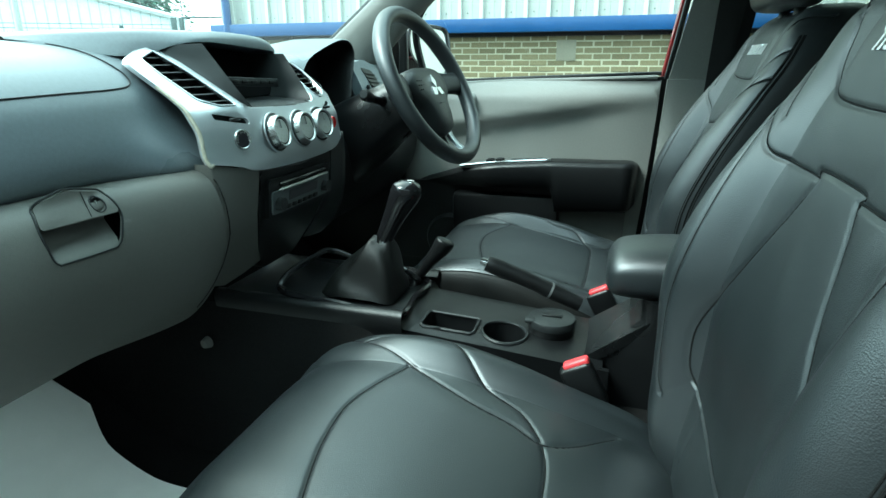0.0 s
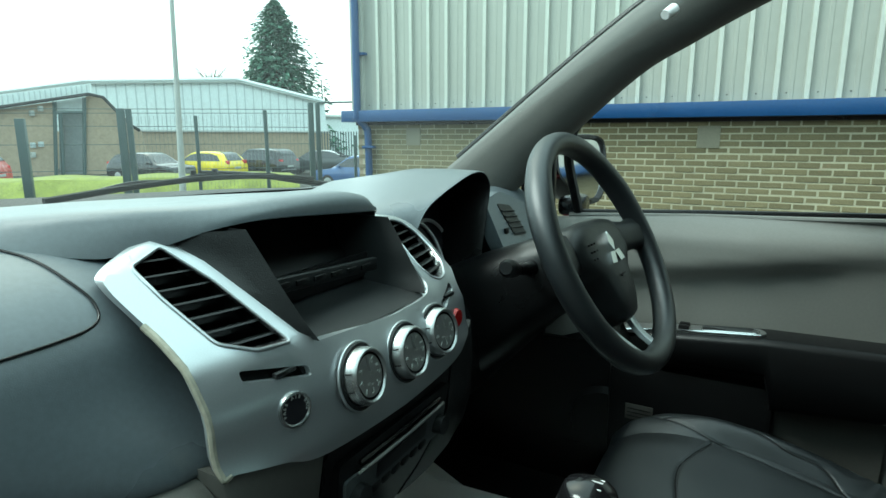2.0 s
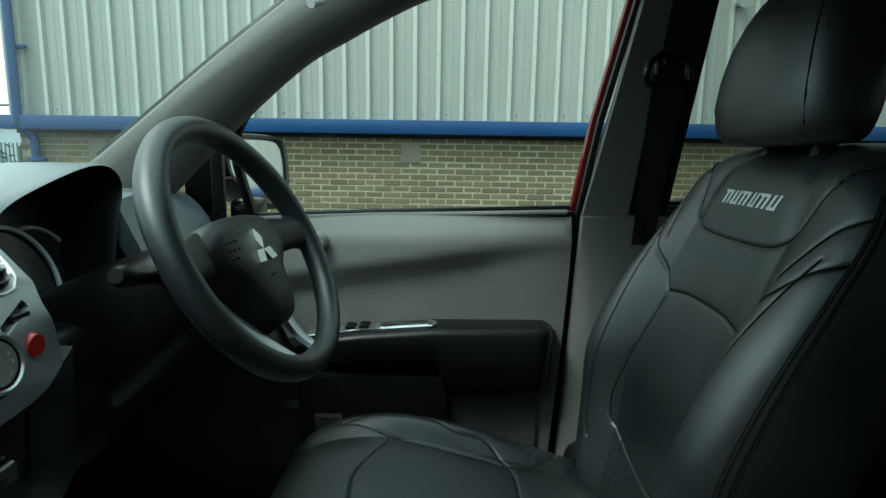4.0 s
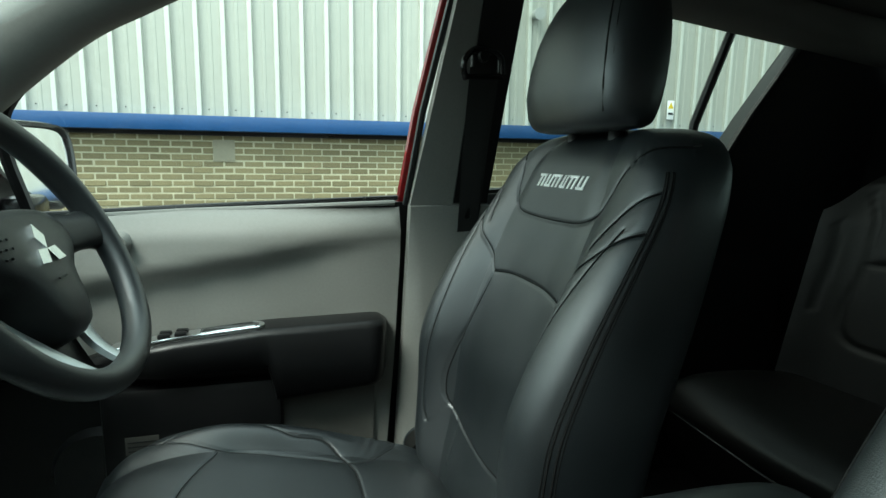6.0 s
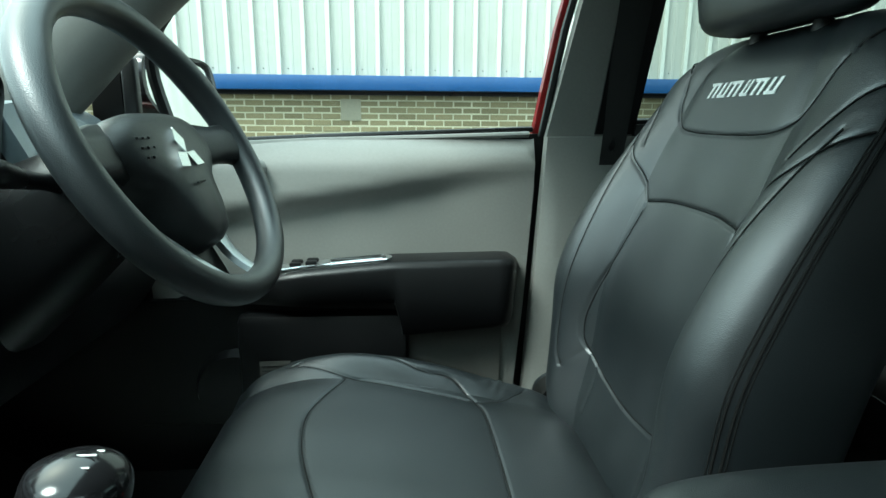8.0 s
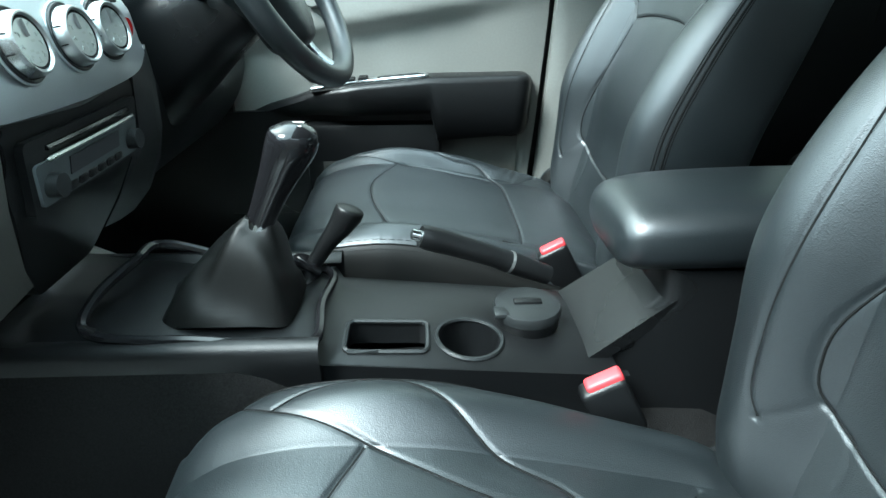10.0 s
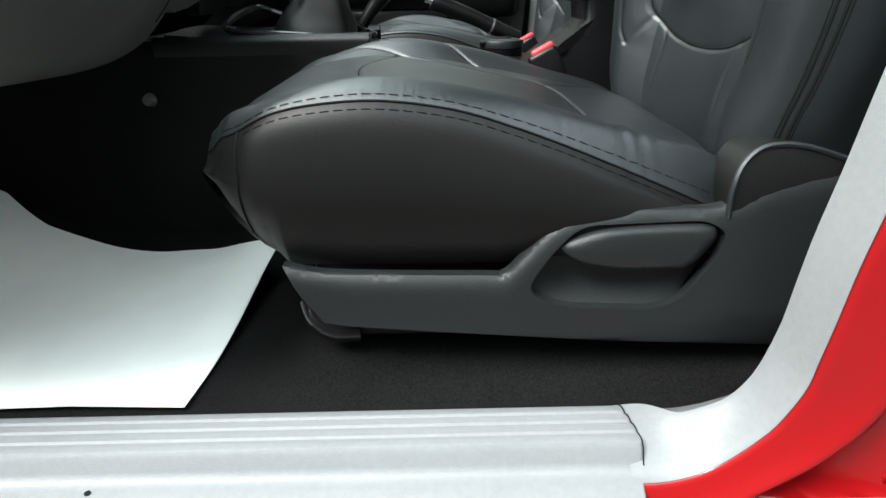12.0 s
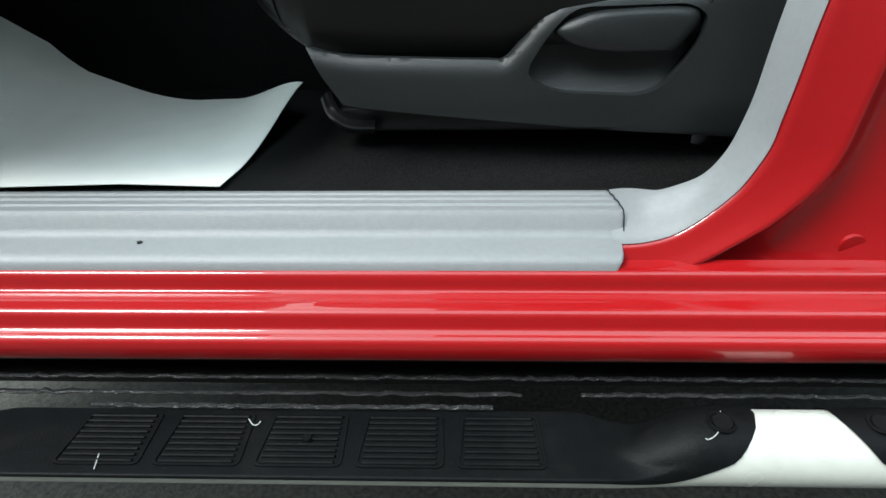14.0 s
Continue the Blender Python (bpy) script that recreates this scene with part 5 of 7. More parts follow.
def dash_front(y, z):
    """Front face of the lower panel at a height."""
    zz, xx = lo[6:24, 1][::-1], lo[6:24, 0][::-1]
    return float(np.interp(z, zz, xx))


def face(y, z, out=0.0):
    return (dash_front(y, z) + 0.042 * ease((y - 0.52) / 0.18) + out, y, z)


latch_o = rounded([(0.433, 1.121), (0.443, 1.149), (0.488, 1.160), (0.540, 1.148), (0.547, 1.119), (0.530, 1.077), (0.438, 1.080)], 0.012)
hole = [(y, arc_at(z)) for y, z in latch_o]
end = float(arc[-1])
part("glovebox_panel", sheet([(0.10, 0.0), (0.698, 0.0), (0.698, end), (0.10, end)], glove, 0.018, [hole], (-0.004, 0, 0)), GREY, dash, "warm grey glovebox panel", 60)


def scoop(y, a):
    z = np.interp(a, arc, lo[:, 1])
    return glove(y, a, 0.030 * ease((1.126 - z) / 0.012) * ease((z - 1.076) / 0.034) + 0.001)


part("latch_recess", sheet([(y, arc_at(z)) for y, z in latch_o], scoop, 0.006, (), (-0.003, 0, 0)), GREY, dash, "", 70)
P = []
for y in np.linspace(1.10, 1.72, 30):
    P.append([(x - 0.02, y, z) for x, z in lo])
part("knee_panel", grid(P), BLACK, dash, "black knee panel under the column", 60)


# glovebox latch
part("latch_rim", tube([face(y, z, 0.0) for y, z in curve_through(latch_o, 60, True)], 0.0014, 6, True), TRIM, dash)
flap = rounded([(0.4355, 1.122), (0.4455, 1.147), (0.488, 1.157), (0.5375, 1.1455), (0.5445, 1.1195)], 0.007)
part("latch_flap", sheet(flap, lambda y, z: face(y, z, 0.0012), 0.008, [ellipse((0.5215, 1.1335), 0.0092, 0.0092, 20)], (-0.012, 0, 0)), GREY, dash, "", 50)
part("key_lock", tube([face(0.5215, 1.1335, -0.012), face(0.5215, 1.1335, -0.003)], [0.0088, 0.0080], 18), BLACK, dash, "dark key lock")
part("key_slot", rbox(face(0.5215, 1.1335, -0.0025), (0.002, 0.002, 0.009), 0.0005), SATIN, dash)
part("lock_ring", tube([face(0.5215 + 0.0096 * math.cos(a), 1.1335 + 0.0096 * math.sin(a), 0.0006) for a in np.linspace(0, 2 * math.pi, 20, endpoint=False)], 0.0012, 6, True), TRIM, dash)
part("flap_split", tube([face(0.5035, 1.121, 0.0012), face(0.5085, 1.1515, 0.0012)], 0.0009, 5), BLACK, dash)
part("panel_seam", tube([(dash_front(0.69, z) + 0.0425, 0.692 - 0.02 * max(0, 1.05 - z) / 0.1, z) for z in np.linspace(1.14, 0.93, 20)], 0.0009, 6), BLACK, dash)

# airbag lid line on the dash top
def on_top(y, s):
    k = s * 39
    i = int(k)
    f = k - i
    a, b = np.array(upper_at(y, min(i, 39))), np.array(upper_at(y, min(i + 1, 39)))
    return a + (b - a) * f + np.array([0.0008, 0, 0.0008])


lid = curve_through([(0.10, 0.34), (0.30, 0.335), (0.45, 0.345), (0.56, 0.37), (0.625, 0.405), (0.655, 0.46), (0.667, 0.53), (0.672, 0.575), (0.664, 0.607), (0.63, 0.618), (0.55, 0.622), (0.45, 0.628), (0.25, 0.64), (0.10, 0.65)], 90)
part("airbag_lid_seam", tube([on_top(y, s) for y, s in lid], 0.0011, 6), BLACK, dash)
for r in range(2):
    part("airbag_mark", rbox(tuple(on_top(0.36, 0.535 + 0.03 * r)), (0.006, 0.05, 0.006), 0.0005), BLACK, dash)

# silver fascia
left = [(0.742, 1.326), (0.712, 1.3165), (0.684, 1.304), (0.679, 1.294), (0.684, 1.27), (0.688, 1.252), (0.690, 1.212), (0.690, 1.158), (0.70, 1.1545), (0.74, 1.146), (0.784, 1.133), (0.91, 1.129)]
top_edge = [(0.742, 1.326), (0.762, 1.303), (0.778, 1.268), (0.790, 1.241), (0.803, 1.231), (0.91, 1.227)]
left = [tuple(p) for p in curve_through(left, 60)]
right = [tuple(p) for p in curve_through([(0.91, 1.129), (1.036, 1.133), (1.080, 1.146), (1.099, 1.158), (1.099, 1.180), (1.095, 1.213), (1.106, 1.243), (1.118, 1.272), (1.112, 1.291), (1.090, 1.303), (1.060, 1.3095), (1.046, 1.3095)], 60)]
right_in = [tuple(p) for p in curve_through([(1.041, 1.306), (1.028, 1.285), (1.018, 1.262), (1.011, 1.245), (1.002, 1.235), (0.985, 1.2285), (0.91, 1.227)], 30)]
outline = left + right[1:] + right_in + top_edge[-2:0:-1]
vent = rounded([(0.704, 1.307), (0.737, 1.3185), (0.757, 1.288), (0.777, 1.237), (0.745, 1.238), (0.720, 1.248), (0.708, 1.283)], 0.004)
vent_r = rounded([(1.030, 1.240), (1.024, 1.254), (1.034, 1.280), (1.048, 1.303), (1.068, 1.3025), (1.089, 1.296), (1.103, 1.280), (1.102, 1.262), (1.090, 1.245), (1.066, 1.236), (1.044, 1.235)], 0.006)
slot = rounded([(0.722, 1.228), (0.782, 1.216), (0.782, 1.207), (0.722, 1.219)], 0.0035)
slot_r = rounded([(1.016, 1.212), (1.068, 1.226), (1.071, 1.217), (1.019, 1.203)], 0.0035)
knobs = [(0.835, 1.188), (0.911, 1.187), (0.985, 1.187)]
holes = [vent, vent_r, slot, slot_r] + [ellipse(k, 0.027, 0.027) for k in knobs]
fascia = part("fascia", sheet(outline, pod, 0.012, holes, (-0.012, 0, 0)), SILVER, dash, "silver centre fascia", 50)
part("worn_edge", tube([pod(y - 0.0005, z, -0.003) for y, z in left if z < 1.27 and y < 0.70], 0.0032, 8), WORN, fascia, "rubbed cream edge of the silver fascia")
for v in (vent, vent_r):
    ring = v
    part("vent_frame", tube([pod(y, z, 0.0002) for y, z in ring], 0.0017, 8, True), SILVER, fascia, "bright silver vent rim")
    part("vent_back", sheet(v, lambda y, z: pod(y, z, -0.035), 0, (), (-0.002, 0, 0)), BLACK, fascia)
    part("vent_wall", grid([[pod(y, z, o) for o in (-0.002, -0.036)] for y, z in ring] + [[pod(*ring[0], o) for o in (-0.002, -0.036)]]), BLACK, fascia)
    zs = [p[1] for p in v]
    for z in np.linspace(min(zs) + 0.007, max(zs) - 0.009, 7):
        cuts = []
        for i in range(len(v)):
            (y1, z1), (y2, z2) = v[i], v[i - 1]
            if (z1 > z) != (z2 > z):
                cuts.append(y1 + (y2 - y1) * (z - z1) / (z2 - z1))
        a, b = min(cuts), max(cuts)
        P = [[pod(y, z + dz, o) for o, dz in ((-0.005, 0.0006), (-0.005, -0.0006), (-0.022, -0.0035), (-0.022, -0.0025))] for y in np.linspace(a, b, 4)]
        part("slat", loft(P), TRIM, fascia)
for sl in (slot, slot_r):
    part("slot_well", sheet(sl, lambda y, z: pod(y, z, -0.006), 0, (), (-0.002, 0, 0)), BLACK, fascia)
    ymid = np.mean([p[0] for p in sl]) + 0.008
    zmid = np.mean([p[1] for p in sl]) - 0.001
    part("slot_tab", rbox(pod(ymid, zmid, -0.002), (0.006, 0.024, 0.005), 0.0015), TRIM, fascia)
for ky, kz in knobs:
    ax = Vector((1, -(-2 * 0.68 * (ky - YC)) * -1 * 0.6, 0.22)).normalized()
    m3 = ax.to_track_quat("Z", "Y").to_matrix()

    def kn(r, h, n=36, ky=ky, kz=kz, m3=m3):
        o = Vector(pod(ky, kz, -0.004))
        return [tuple(o + m3 @ Vector((r * math.cos(a), r * math.sin(a), h))) for a in np.linspace(0, 2 * math.pi, n, endpoint=False)]
    at_knob = lambda r, a, h, ky=ky, kz=kz, m3=m3: tuple(Vector(pod(ky, kz, -0.004)) + m3 @ Vector((r * math.cos(a), r * math.sin(a), h)))
    root = part("rotary_knob", loft([kn(0.0288, -0.004), kn(0.0288, 0.002), kn(0.0284, 0.004), kn(0.0276, 0.013), kn(0.0268, 0.0163), kn(0.0256, 0.0178), kn(0.0242, 0.0178), kn(0.0230, 0.0166), kn(0.0226, 0.0150)], True), SATIN, dash, "satin silver rotary heater knob", 40)
    # dark ring paints the shadow of the recess round the knob
    part("knob_groove", tube(kn(0.0304, 0.0040), 0.0020, 6, True), TRIM, root)
    part("recess_ring", tube(kn(0.0328, 0.0030, 48), 0.0014, 8, True), SILVER, root)
    part("dial_face", loft([kn(0.0228, 0.0132), kn(0.0228, 0.0152), kn(0.012, 0.0144), kn(0.004, 0.0142)]), DIALFACE, root, "black dial face with pale symbols")
    up_a = math.pi / 2
    part("pointer", loft([[at_knob(r, up_a + da, h) for da, h in ((-w, 0.0140), (w, 0.0140), (w, 0.0178), (-w, 0.0178))] for r, w in ((0.005, 0.22), (0.012, 0.13), (0.019, 0.05))]), SATIN, root)
    for i, a in enumerate(np.linspace(0.35, 2 * math.pi - 0.1, 9)):
        if abs(a - up_a) > 0.3:
            turn_i = m3.to_4x4() @ Matrix.Rotation(0.5 * (i % 3), 4, "Z")
            part("dial_mark", rbox(at_knob(0.0165, a, 0.0154), (0.0046, 0.0012, 0.0007), 0, turn=turn_i), POLE, root)
            part("dial_mark", rbox(at_knob(0.0140, a + 0.06, 0.0152), (0.0014, 0.0036, 0.0007), 0, turn=turn_i), POLE, root)
    for r, a in ((0.004, 0.3), (0.009, -1.4), (0.008, -2.2)):
        part("dial_mark", rbox(at_knob(r, a, 0.0148), (0.005, 0.0022, 0.0007), 0, turn=m3.to_4x4()), POLE, root)
    for a in (2.75, 3.35):
        part("grip_mark", rbox(at_knob(0.0280, a, 0.010), (0.0022, 0.0012, 0.007), 0.0003, turn=m3.to_4x4() @ Matrix.Rotation(a, 4, "Z")), BLACK, root)
lampc = (0.757, 1.186)
part("lamp_ring", tube([pod(lampc[0] + 0.0142 * math.cos(a), lampc[1] + 0.0142 * math.sin(a), 0.001) for a in np.linspace(0, 2 * math.pi, 28, endpoint=False)], 0.0018, 6, True), SATIN, fascia)
part("airbag_lamp", sheet(ellipse(lampc, 0.0138, 0.0138), lambda y, z: pod(y, z, 0.0014), 0, (), (-0.003, 0, 0)), DIAL, fascia, "dark passenger airbag lamp")
for i, ch in enumerate("PASS AIR BAG"):
    if ch != " ":
        a = radians(195 - 18.5 * i)
        p = Vector(pod(lampc[0] + 0.0112 * math.cos(a), lampc[1] + 0.0112 * math.sin(a), 0.0022))
        writing("lamp_letter", ch, 0.0046, Matrix.Translation(p) @ Matrix(((0, 0, 1, 0), (1, 0, 0, 0), (0, 1, 0, 0), (0, 0, 0, 1))) @ Matrix.Rotation(a - math.pi / 2, 4, "Z"), POLE, fascia, depth=0.0002)
part("hazard_switch", tube([pod(1.052, 1.184, -0.002), pod(1.052, 1.184, 0.004)], [0.0125, 0.011], 20), LAMPRED, fascia, "red hazard warning switch")

# screen bay with an empty bracket
sb = thing("screen_bay", "empty black display bay with a slotted bar and lower pocket", "storage bay")


def bay_face(y, z, back=0.0):
    return (-0.567 - 0.78 * (z - 1.246) - back, y, z)


cheeks = (([(0.740, 1.3255), (0.763, 1.301), (0.776, 1.268), (0.788, 1.243), (0.800, 1.2325)], [(0.790, 1.330), (0.791, 1.306), (0.792, 1.275), (0.794, 1.252), (0.798, 1.233)]),
          ([(1.040, 1.308), (1.028, 1.285), (1.018, 1.262), (1.009, 1.244), (0.992, 1.2315)], [(1.006, 1.316), (1.004, 1.300), (0.998, 1.275), (0.993, 1.252), (0.985, 1.232)]))
for outer, inner in cheeks:
    P = []
    for (yo, zo), (yi, zi) in zip(curve_through(outer, 20), curve_through(inner, 20)):
        po, pi = np.array(pod(yo, zo, -0.002)), np.array(bay_face(yi, zi))
        P.append([tuple(po), tuple(po * 0.85 + pi * 0.15 + np.array([-0.004, 0, 0])), tuple(po * 0.5 + pi * 0.5 + np.array([-0.004, 0, 0])), tuple(pi), bay_face(yi, zi, 0.05), bay_face(yi, zi, 0.11)])
    # cheeks are dash-coloured; the darker trim plastic stands for their shade
    part("cheek", grid(P), TRIM, sb, "cheek of the bay, shade put into darker plastic", 40)
P = []
for y in np.linspace(0.797, 0.990, 16):
    P.append([pod(y, 1.2285, -0.002), (-0.572, y, 1.2310), (-0.60, y, 1.2345), (-0.64, y, 1.2375), (-0.70, y, 1.239)])
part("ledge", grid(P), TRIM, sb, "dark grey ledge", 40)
part("back_panel", sheet([(0.785, 1.235), (1.035, 1.235), (1.035, 1.335), (0.785, 1.335)], lambda y, z: bay_face(y, z, 0.10), 0, (), (-0.003, 0, 0)), BLACK, sb)
part("slotted_bar", rbox((-0.622, 0.886, 1.268), (0.008, 0.182, 0.015), 0.002, turn=Matrix.Rotation(radians(-3), 4, "X")), TRIM, sb, "dark grey slotted metal bar")
for i in range(6):
    part("bar_slot", rbox((-0.6175, 0.818 + 0.027 * i, 1.2715 - 0.0014 * i), (0.003, 0.018, 0.006), 0.001), BLACK, sb)
part("pocket_back", rbox((-0.65, 0.905, 1.256), (0.006, 0.215, 0.03), 0.001), BLACK, sb)
# hood over the bay: its passenger end sweeps down and forward onto the dash top
HOOD = [(0.60, -0.800, 1.337, -0.798, 1.332), (0.63, -0.786, 1.340, -0.776, 1.327), (0.66, -0.766, 1.343, -0.748, 1.319), (0.70, -0.730, 1.346, -0.712, 1.311), (0.735, -0.698, 1.348, -0.686, 1.316),
        (0.77, -0.672, 1.348, -0.662, 1.328), (0.81, -0.657, 1.348, -0.651, 1.333), (0.86, -0.652, 1.349, -0.648, 1.332), (0.93, -0.650, 1.348, -0.648, 1.327), (0.985, -0.650, 1.344, -0.648, 1.323),
        (1.012, -0.652, 1.338, -0.649, 1.321), (1.027, -0.657, 1.331, -0.653, 1.319), (1.033, -0.664, 1.322, -0.660, 1.314)]
P = []
for y, lx, lz, wx, wz in curve_through(HOOD, 70):
    w = 1 - ease((y - 0.60) / 0.16)
    flush = lambda x: lerp(x, [tuple(q) for q in up[:30]])
    top = [(-1.05, 1.327), (-0.95, 1.336), (-0.85, 1.342), (lx - 0.045, lz + 0.0035), (lx - 0.022, lz + 0.0026), (lx - 0.009, lz + 0.001), (lx - 0.003, lz - 0.002), (lx + 0.001, lz - 0.006)]
    if y > 0.985:
        top = [(x, z - (1.346 - lz) * 0.8 * ease((x + 1.0) / 0.3)) for x, z in top[:3]] + top[3:]
    top = [(min(x, lx - 0.05) if k < 3 else x, z) for k, (x, z) in enumerate(top)]
    line = [(x, z * (1 - w) + (flush(x) + 0.001 + 0.004 * (1 - w)) * w) if k < 3 else (x, z) for k, (x, z) in enumerate(top)]
    line = [(x, z + back_drop(x, y) - 0.004 * (1 - w) * ease((-0.78 - x) / 0.08)) for x, z in line]
    line += [((lx + wx) / 2 + 0.002, (lz + wz) / 2 - 0.002), (wx, wz), (wx - 0.006, wz - 0.0015), (wx - 0.03, wz), (-0.76 if wx > -0.72 else wx - 0.06, wz)]
    P.append([(x, y, z) for x, z in line])
P.append([(x, 1.037, min(z, 1.295)) for x, y, z in P[-1]])
part("visor", grid(P), DASH, dash, "dark hood over the display bay", 50)

# radio and its surround
sur = rounded([(0.788, 1.130), (0.91, 1.122), (1.032, 1.130), (1.036, 1.06), (1.005, 0.985), (0.965, 0.93), (0.855, 0.93), (0.815, 0.985), (0.784, 1.06)], 0.012)
part("radio_surround", sheet(sur, lambda y, z: pod(y, z, -0.006), 0.02, (), (-0.02, 0, 0)), BLACK, dash, "black surround", 50)
for s in (-1, 1):
    side = [(0.688, 1.156), (0.70, 1.153), (0.74, 1.144), (0.785, 1.132), (0.780, 1.06), (0.812, 0.985), (0.835, 0.955), (0.79, 0.945), (0.74, 0.94), (0.695, 0.955), (0.686, 1.0)]
    if s == 1:
        side = flip(side)
    # driver-side panel takes a darker plastic than its grey mirror
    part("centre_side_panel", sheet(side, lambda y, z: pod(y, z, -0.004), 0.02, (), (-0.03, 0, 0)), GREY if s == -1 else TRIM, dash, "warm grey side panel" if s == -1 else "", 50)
radio = thing("car_radio", "dark single radio unit with silver trim", "car radio")
part("front_plate", sheet(rounded([(0.80, 1.112), (1.018, 1.112), (1.016, 1.040), (0.806, 1.040)], 0.008), lambda y, z: pod(y, z, 0.002), 0.03, (), (-0.02, 0, 0)), BLACK, radio, "", 50)
part("radio_panel", sheet(rounded([(0.808, 1.090), (1.008, 1.090), (1.008, 1.048), (0.814, 1.048)], 0.006), lambda y, z: pod(y, z, 0.005), 0.03, (), (-0.004, 0, 0)), RADIO, radio, "", 50)
part("cd_slot", tube([pod(y, 1.101, 0.003) for y in np.linspace(0.83, 0.99, 10)], 0.0028, 6), GLOSS, radio)
part("silver_bar", tube([pod(y, 1.091, 0.005) for y in np.linspace(0.825, 1.0, 10)], 0.0025, 6), SATIN, radio)
for yk in (0.829, 0.992):
    part("radio_knob", tube([pod(yk, 1.066, 0.003), pod(yk, 1.066, 0.016)], [0.0125, 0.0115], 20), TRIM, radio)
part("display", sheet([(0.86, 1.084), (0.96, 1.084), (0.96, 1.066), (0.86, 1.066)], lambda y, z: pod(y, z, 0.0062), 0, (), (-0.001, 0, 0)), DIAL, radio)
for i in range(6):
    part("preset_button", rbox(pod(0.862 + 0.019 * i, 1.055, 0.005), (0.005, 0.015, 0.008), 0.0015), BLACK, radio)

# instrument binnacle
rim = [(1.108, 1.165), (1.116, 1.215), (1.132, 1.256), (1.150, 1.286), (1.181, 1.310), (1.255, 1.334), (1.335, 1.352), (1.385, 1.350), (1.411, 1.330), (1.412, 1.305), (1.402, 1.280), (1.386, 1.228), (1.368, 1.16)]
rc = curve_through(rim, 60)
cen = np.array([1.26, 1.26])


def hood_ring(x, k, lower=0.0, fade=0.0, flare=0.0):
    out = []
    for y, z in rc:
        yy, zz = cen + (np.array([y, z]) - cen) * k
        side = ease((1.30 - y) / 0.15)
        yy -= flare * side
        zz = zz - lower - 0.10 * flare * side
        if fade:
            zz = zz * (1 - fade) + min(zz, 1.325) * fade
        out.append((x, yy, zz))
    return out


P = [hood_ring(-0.98, 1.03, 0.03, 0.6, 0.108), hood_ring(-0.88, 1.03, 0.012, 0.2, 0.108), hood_ring(-0.80, 1.02, 0.002, 0, 0.106), hood_ring(-0.74, 1.015, 0.0, 0, 0.096), hood_ring(-0.705, 1.01, 0.0, 0, 0.066), hood_ring(-0.685, 1.004, 0.0, 0, 0.026), hood_ring(-0.672, 1.0, 0, 0, 0.008), hood_ring(-0.665, 0.992), hood_ring(-0.663, 0.978), hood_ring(-0.669, 0.960), hood_ring(-0.70, 0.950), hood_ring(-0.78, 0.93)]
part("binnacle_hood", grid(P[:9]), DASH, dash, "dark hood over the instruments", 50)
part("binnacle_lining", grid(P[8:]), BLACK, dash, "black lining of the instrument hood", 50)
cluster = thing("instrument_cluster", "dark instrument cluster with two chrome-ringed gauges", "gauges")
part("cluster_panel", sheet([(1.10, 1.12), (1.40, 1.12), (1.405, 1.30), (1.39, 1.328), (1.335, 1.328), (1.255, 1.310), (1.19, 1.288), (1.152, 1.262), (1.128, 1.22)], lambda y, z: (-0.755 - 0.3 * (z - 1.25), y, z), 0, (), (-0.005, 0, 0)), DIAL, cluster)
for gy, gz, gr, gx_ in ((1.325, 1.190, 0.072, -0.736), (1.252, 1.194, 0.077, -0.722)):
    def dial(r, a, h=0.0, gy=gy, gz=gz, gx_=gx_):
        return (gx_ + h - 0.3 * r * math.sin(a), gy + r * math.cos(a), gz + r * math.sin(a))
    turn_ = np.linspace(0, 2 * math.pi, 48, endpoint=False)
    part("gauge_ring", tube([dial(gr, a) for a in turn_], 0.0036, 8, True), GAUGE, cluster, "silver gauge ring")
    part("gauge_face", loft([[dial(gr, a, -0.004) for a in turn_], [dial(gr * 0.96, a, -0.008) for a in turn_], [dial(gr * 0.1, a, -0.008) for a in turn_]]), DIAL, cluster)
    part("gauge_hub", loft([[dial(0.010, a, -0.009) for a in turn_[::2]], [dial(0.009, a, 0.001) for a in turn_[::2]]]), BLACK, cluster)
    part("needle", tube([dial(0.004, 3.9, -0.001), dial(gr * 0.78, 3.9, -0.001)], [0.002, 0.0008], 6), LAMPRED, cluster)
    for a in np.linspace(-0.6, math.pi + 0.6, 17):
        part("gauge_mark", tube([dial(gr * 0.82, a, -0.0072), dial(gr * 0.90, a, -0.0072)], 0.0008, 4), POLE, cluster)

# side vent by the door
part("side_panel", sheet(rounded([(1.40, 1.195), (1.60, 1.18), (1.62, 1.27), (1.50, 1.305), (1.405, 1.295)], 0.02), lambda y, z: (-0.655 + 0.05 * (1.5 - y) - 0.5 * (z - 1.25), y, z), 0.03, (), (-0.03, 0, 0)), DASH, dash, "", 50)
side = lambda y, z, o=0.0: (-0.655 + 0.05 * (1.5 - y) - 0.5 * (z - 1.25) + o, y, z)
vent_s = rounded([(1.478, 1.222), (1.545, 1.214), (1.520, 1.275), (1.455, 1.285)], 0.008)
part("vent_back", sheet(vent_s, lambda y, z: side(y, z, 0.002), 0, (), (-0.004, 0, 0)), BLACK, dash)
for i in range(5):
    z = 1.226 + 0.011 * i
    y0 = 1.474 - 0.0035 * i
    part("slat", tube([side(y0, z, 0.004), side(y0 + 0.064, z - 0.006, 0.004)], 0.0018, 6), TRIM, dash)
part("vent_tab", rbox(side(1.44, 1.235, 0.004), (0.008, 0.014, 0.012), 0.003), BLACK, dash)

# steering column, stalks and wheel
WC, WA, WB = Vector((-0.417, 1.297, 1.246)), 0.489, -0.107
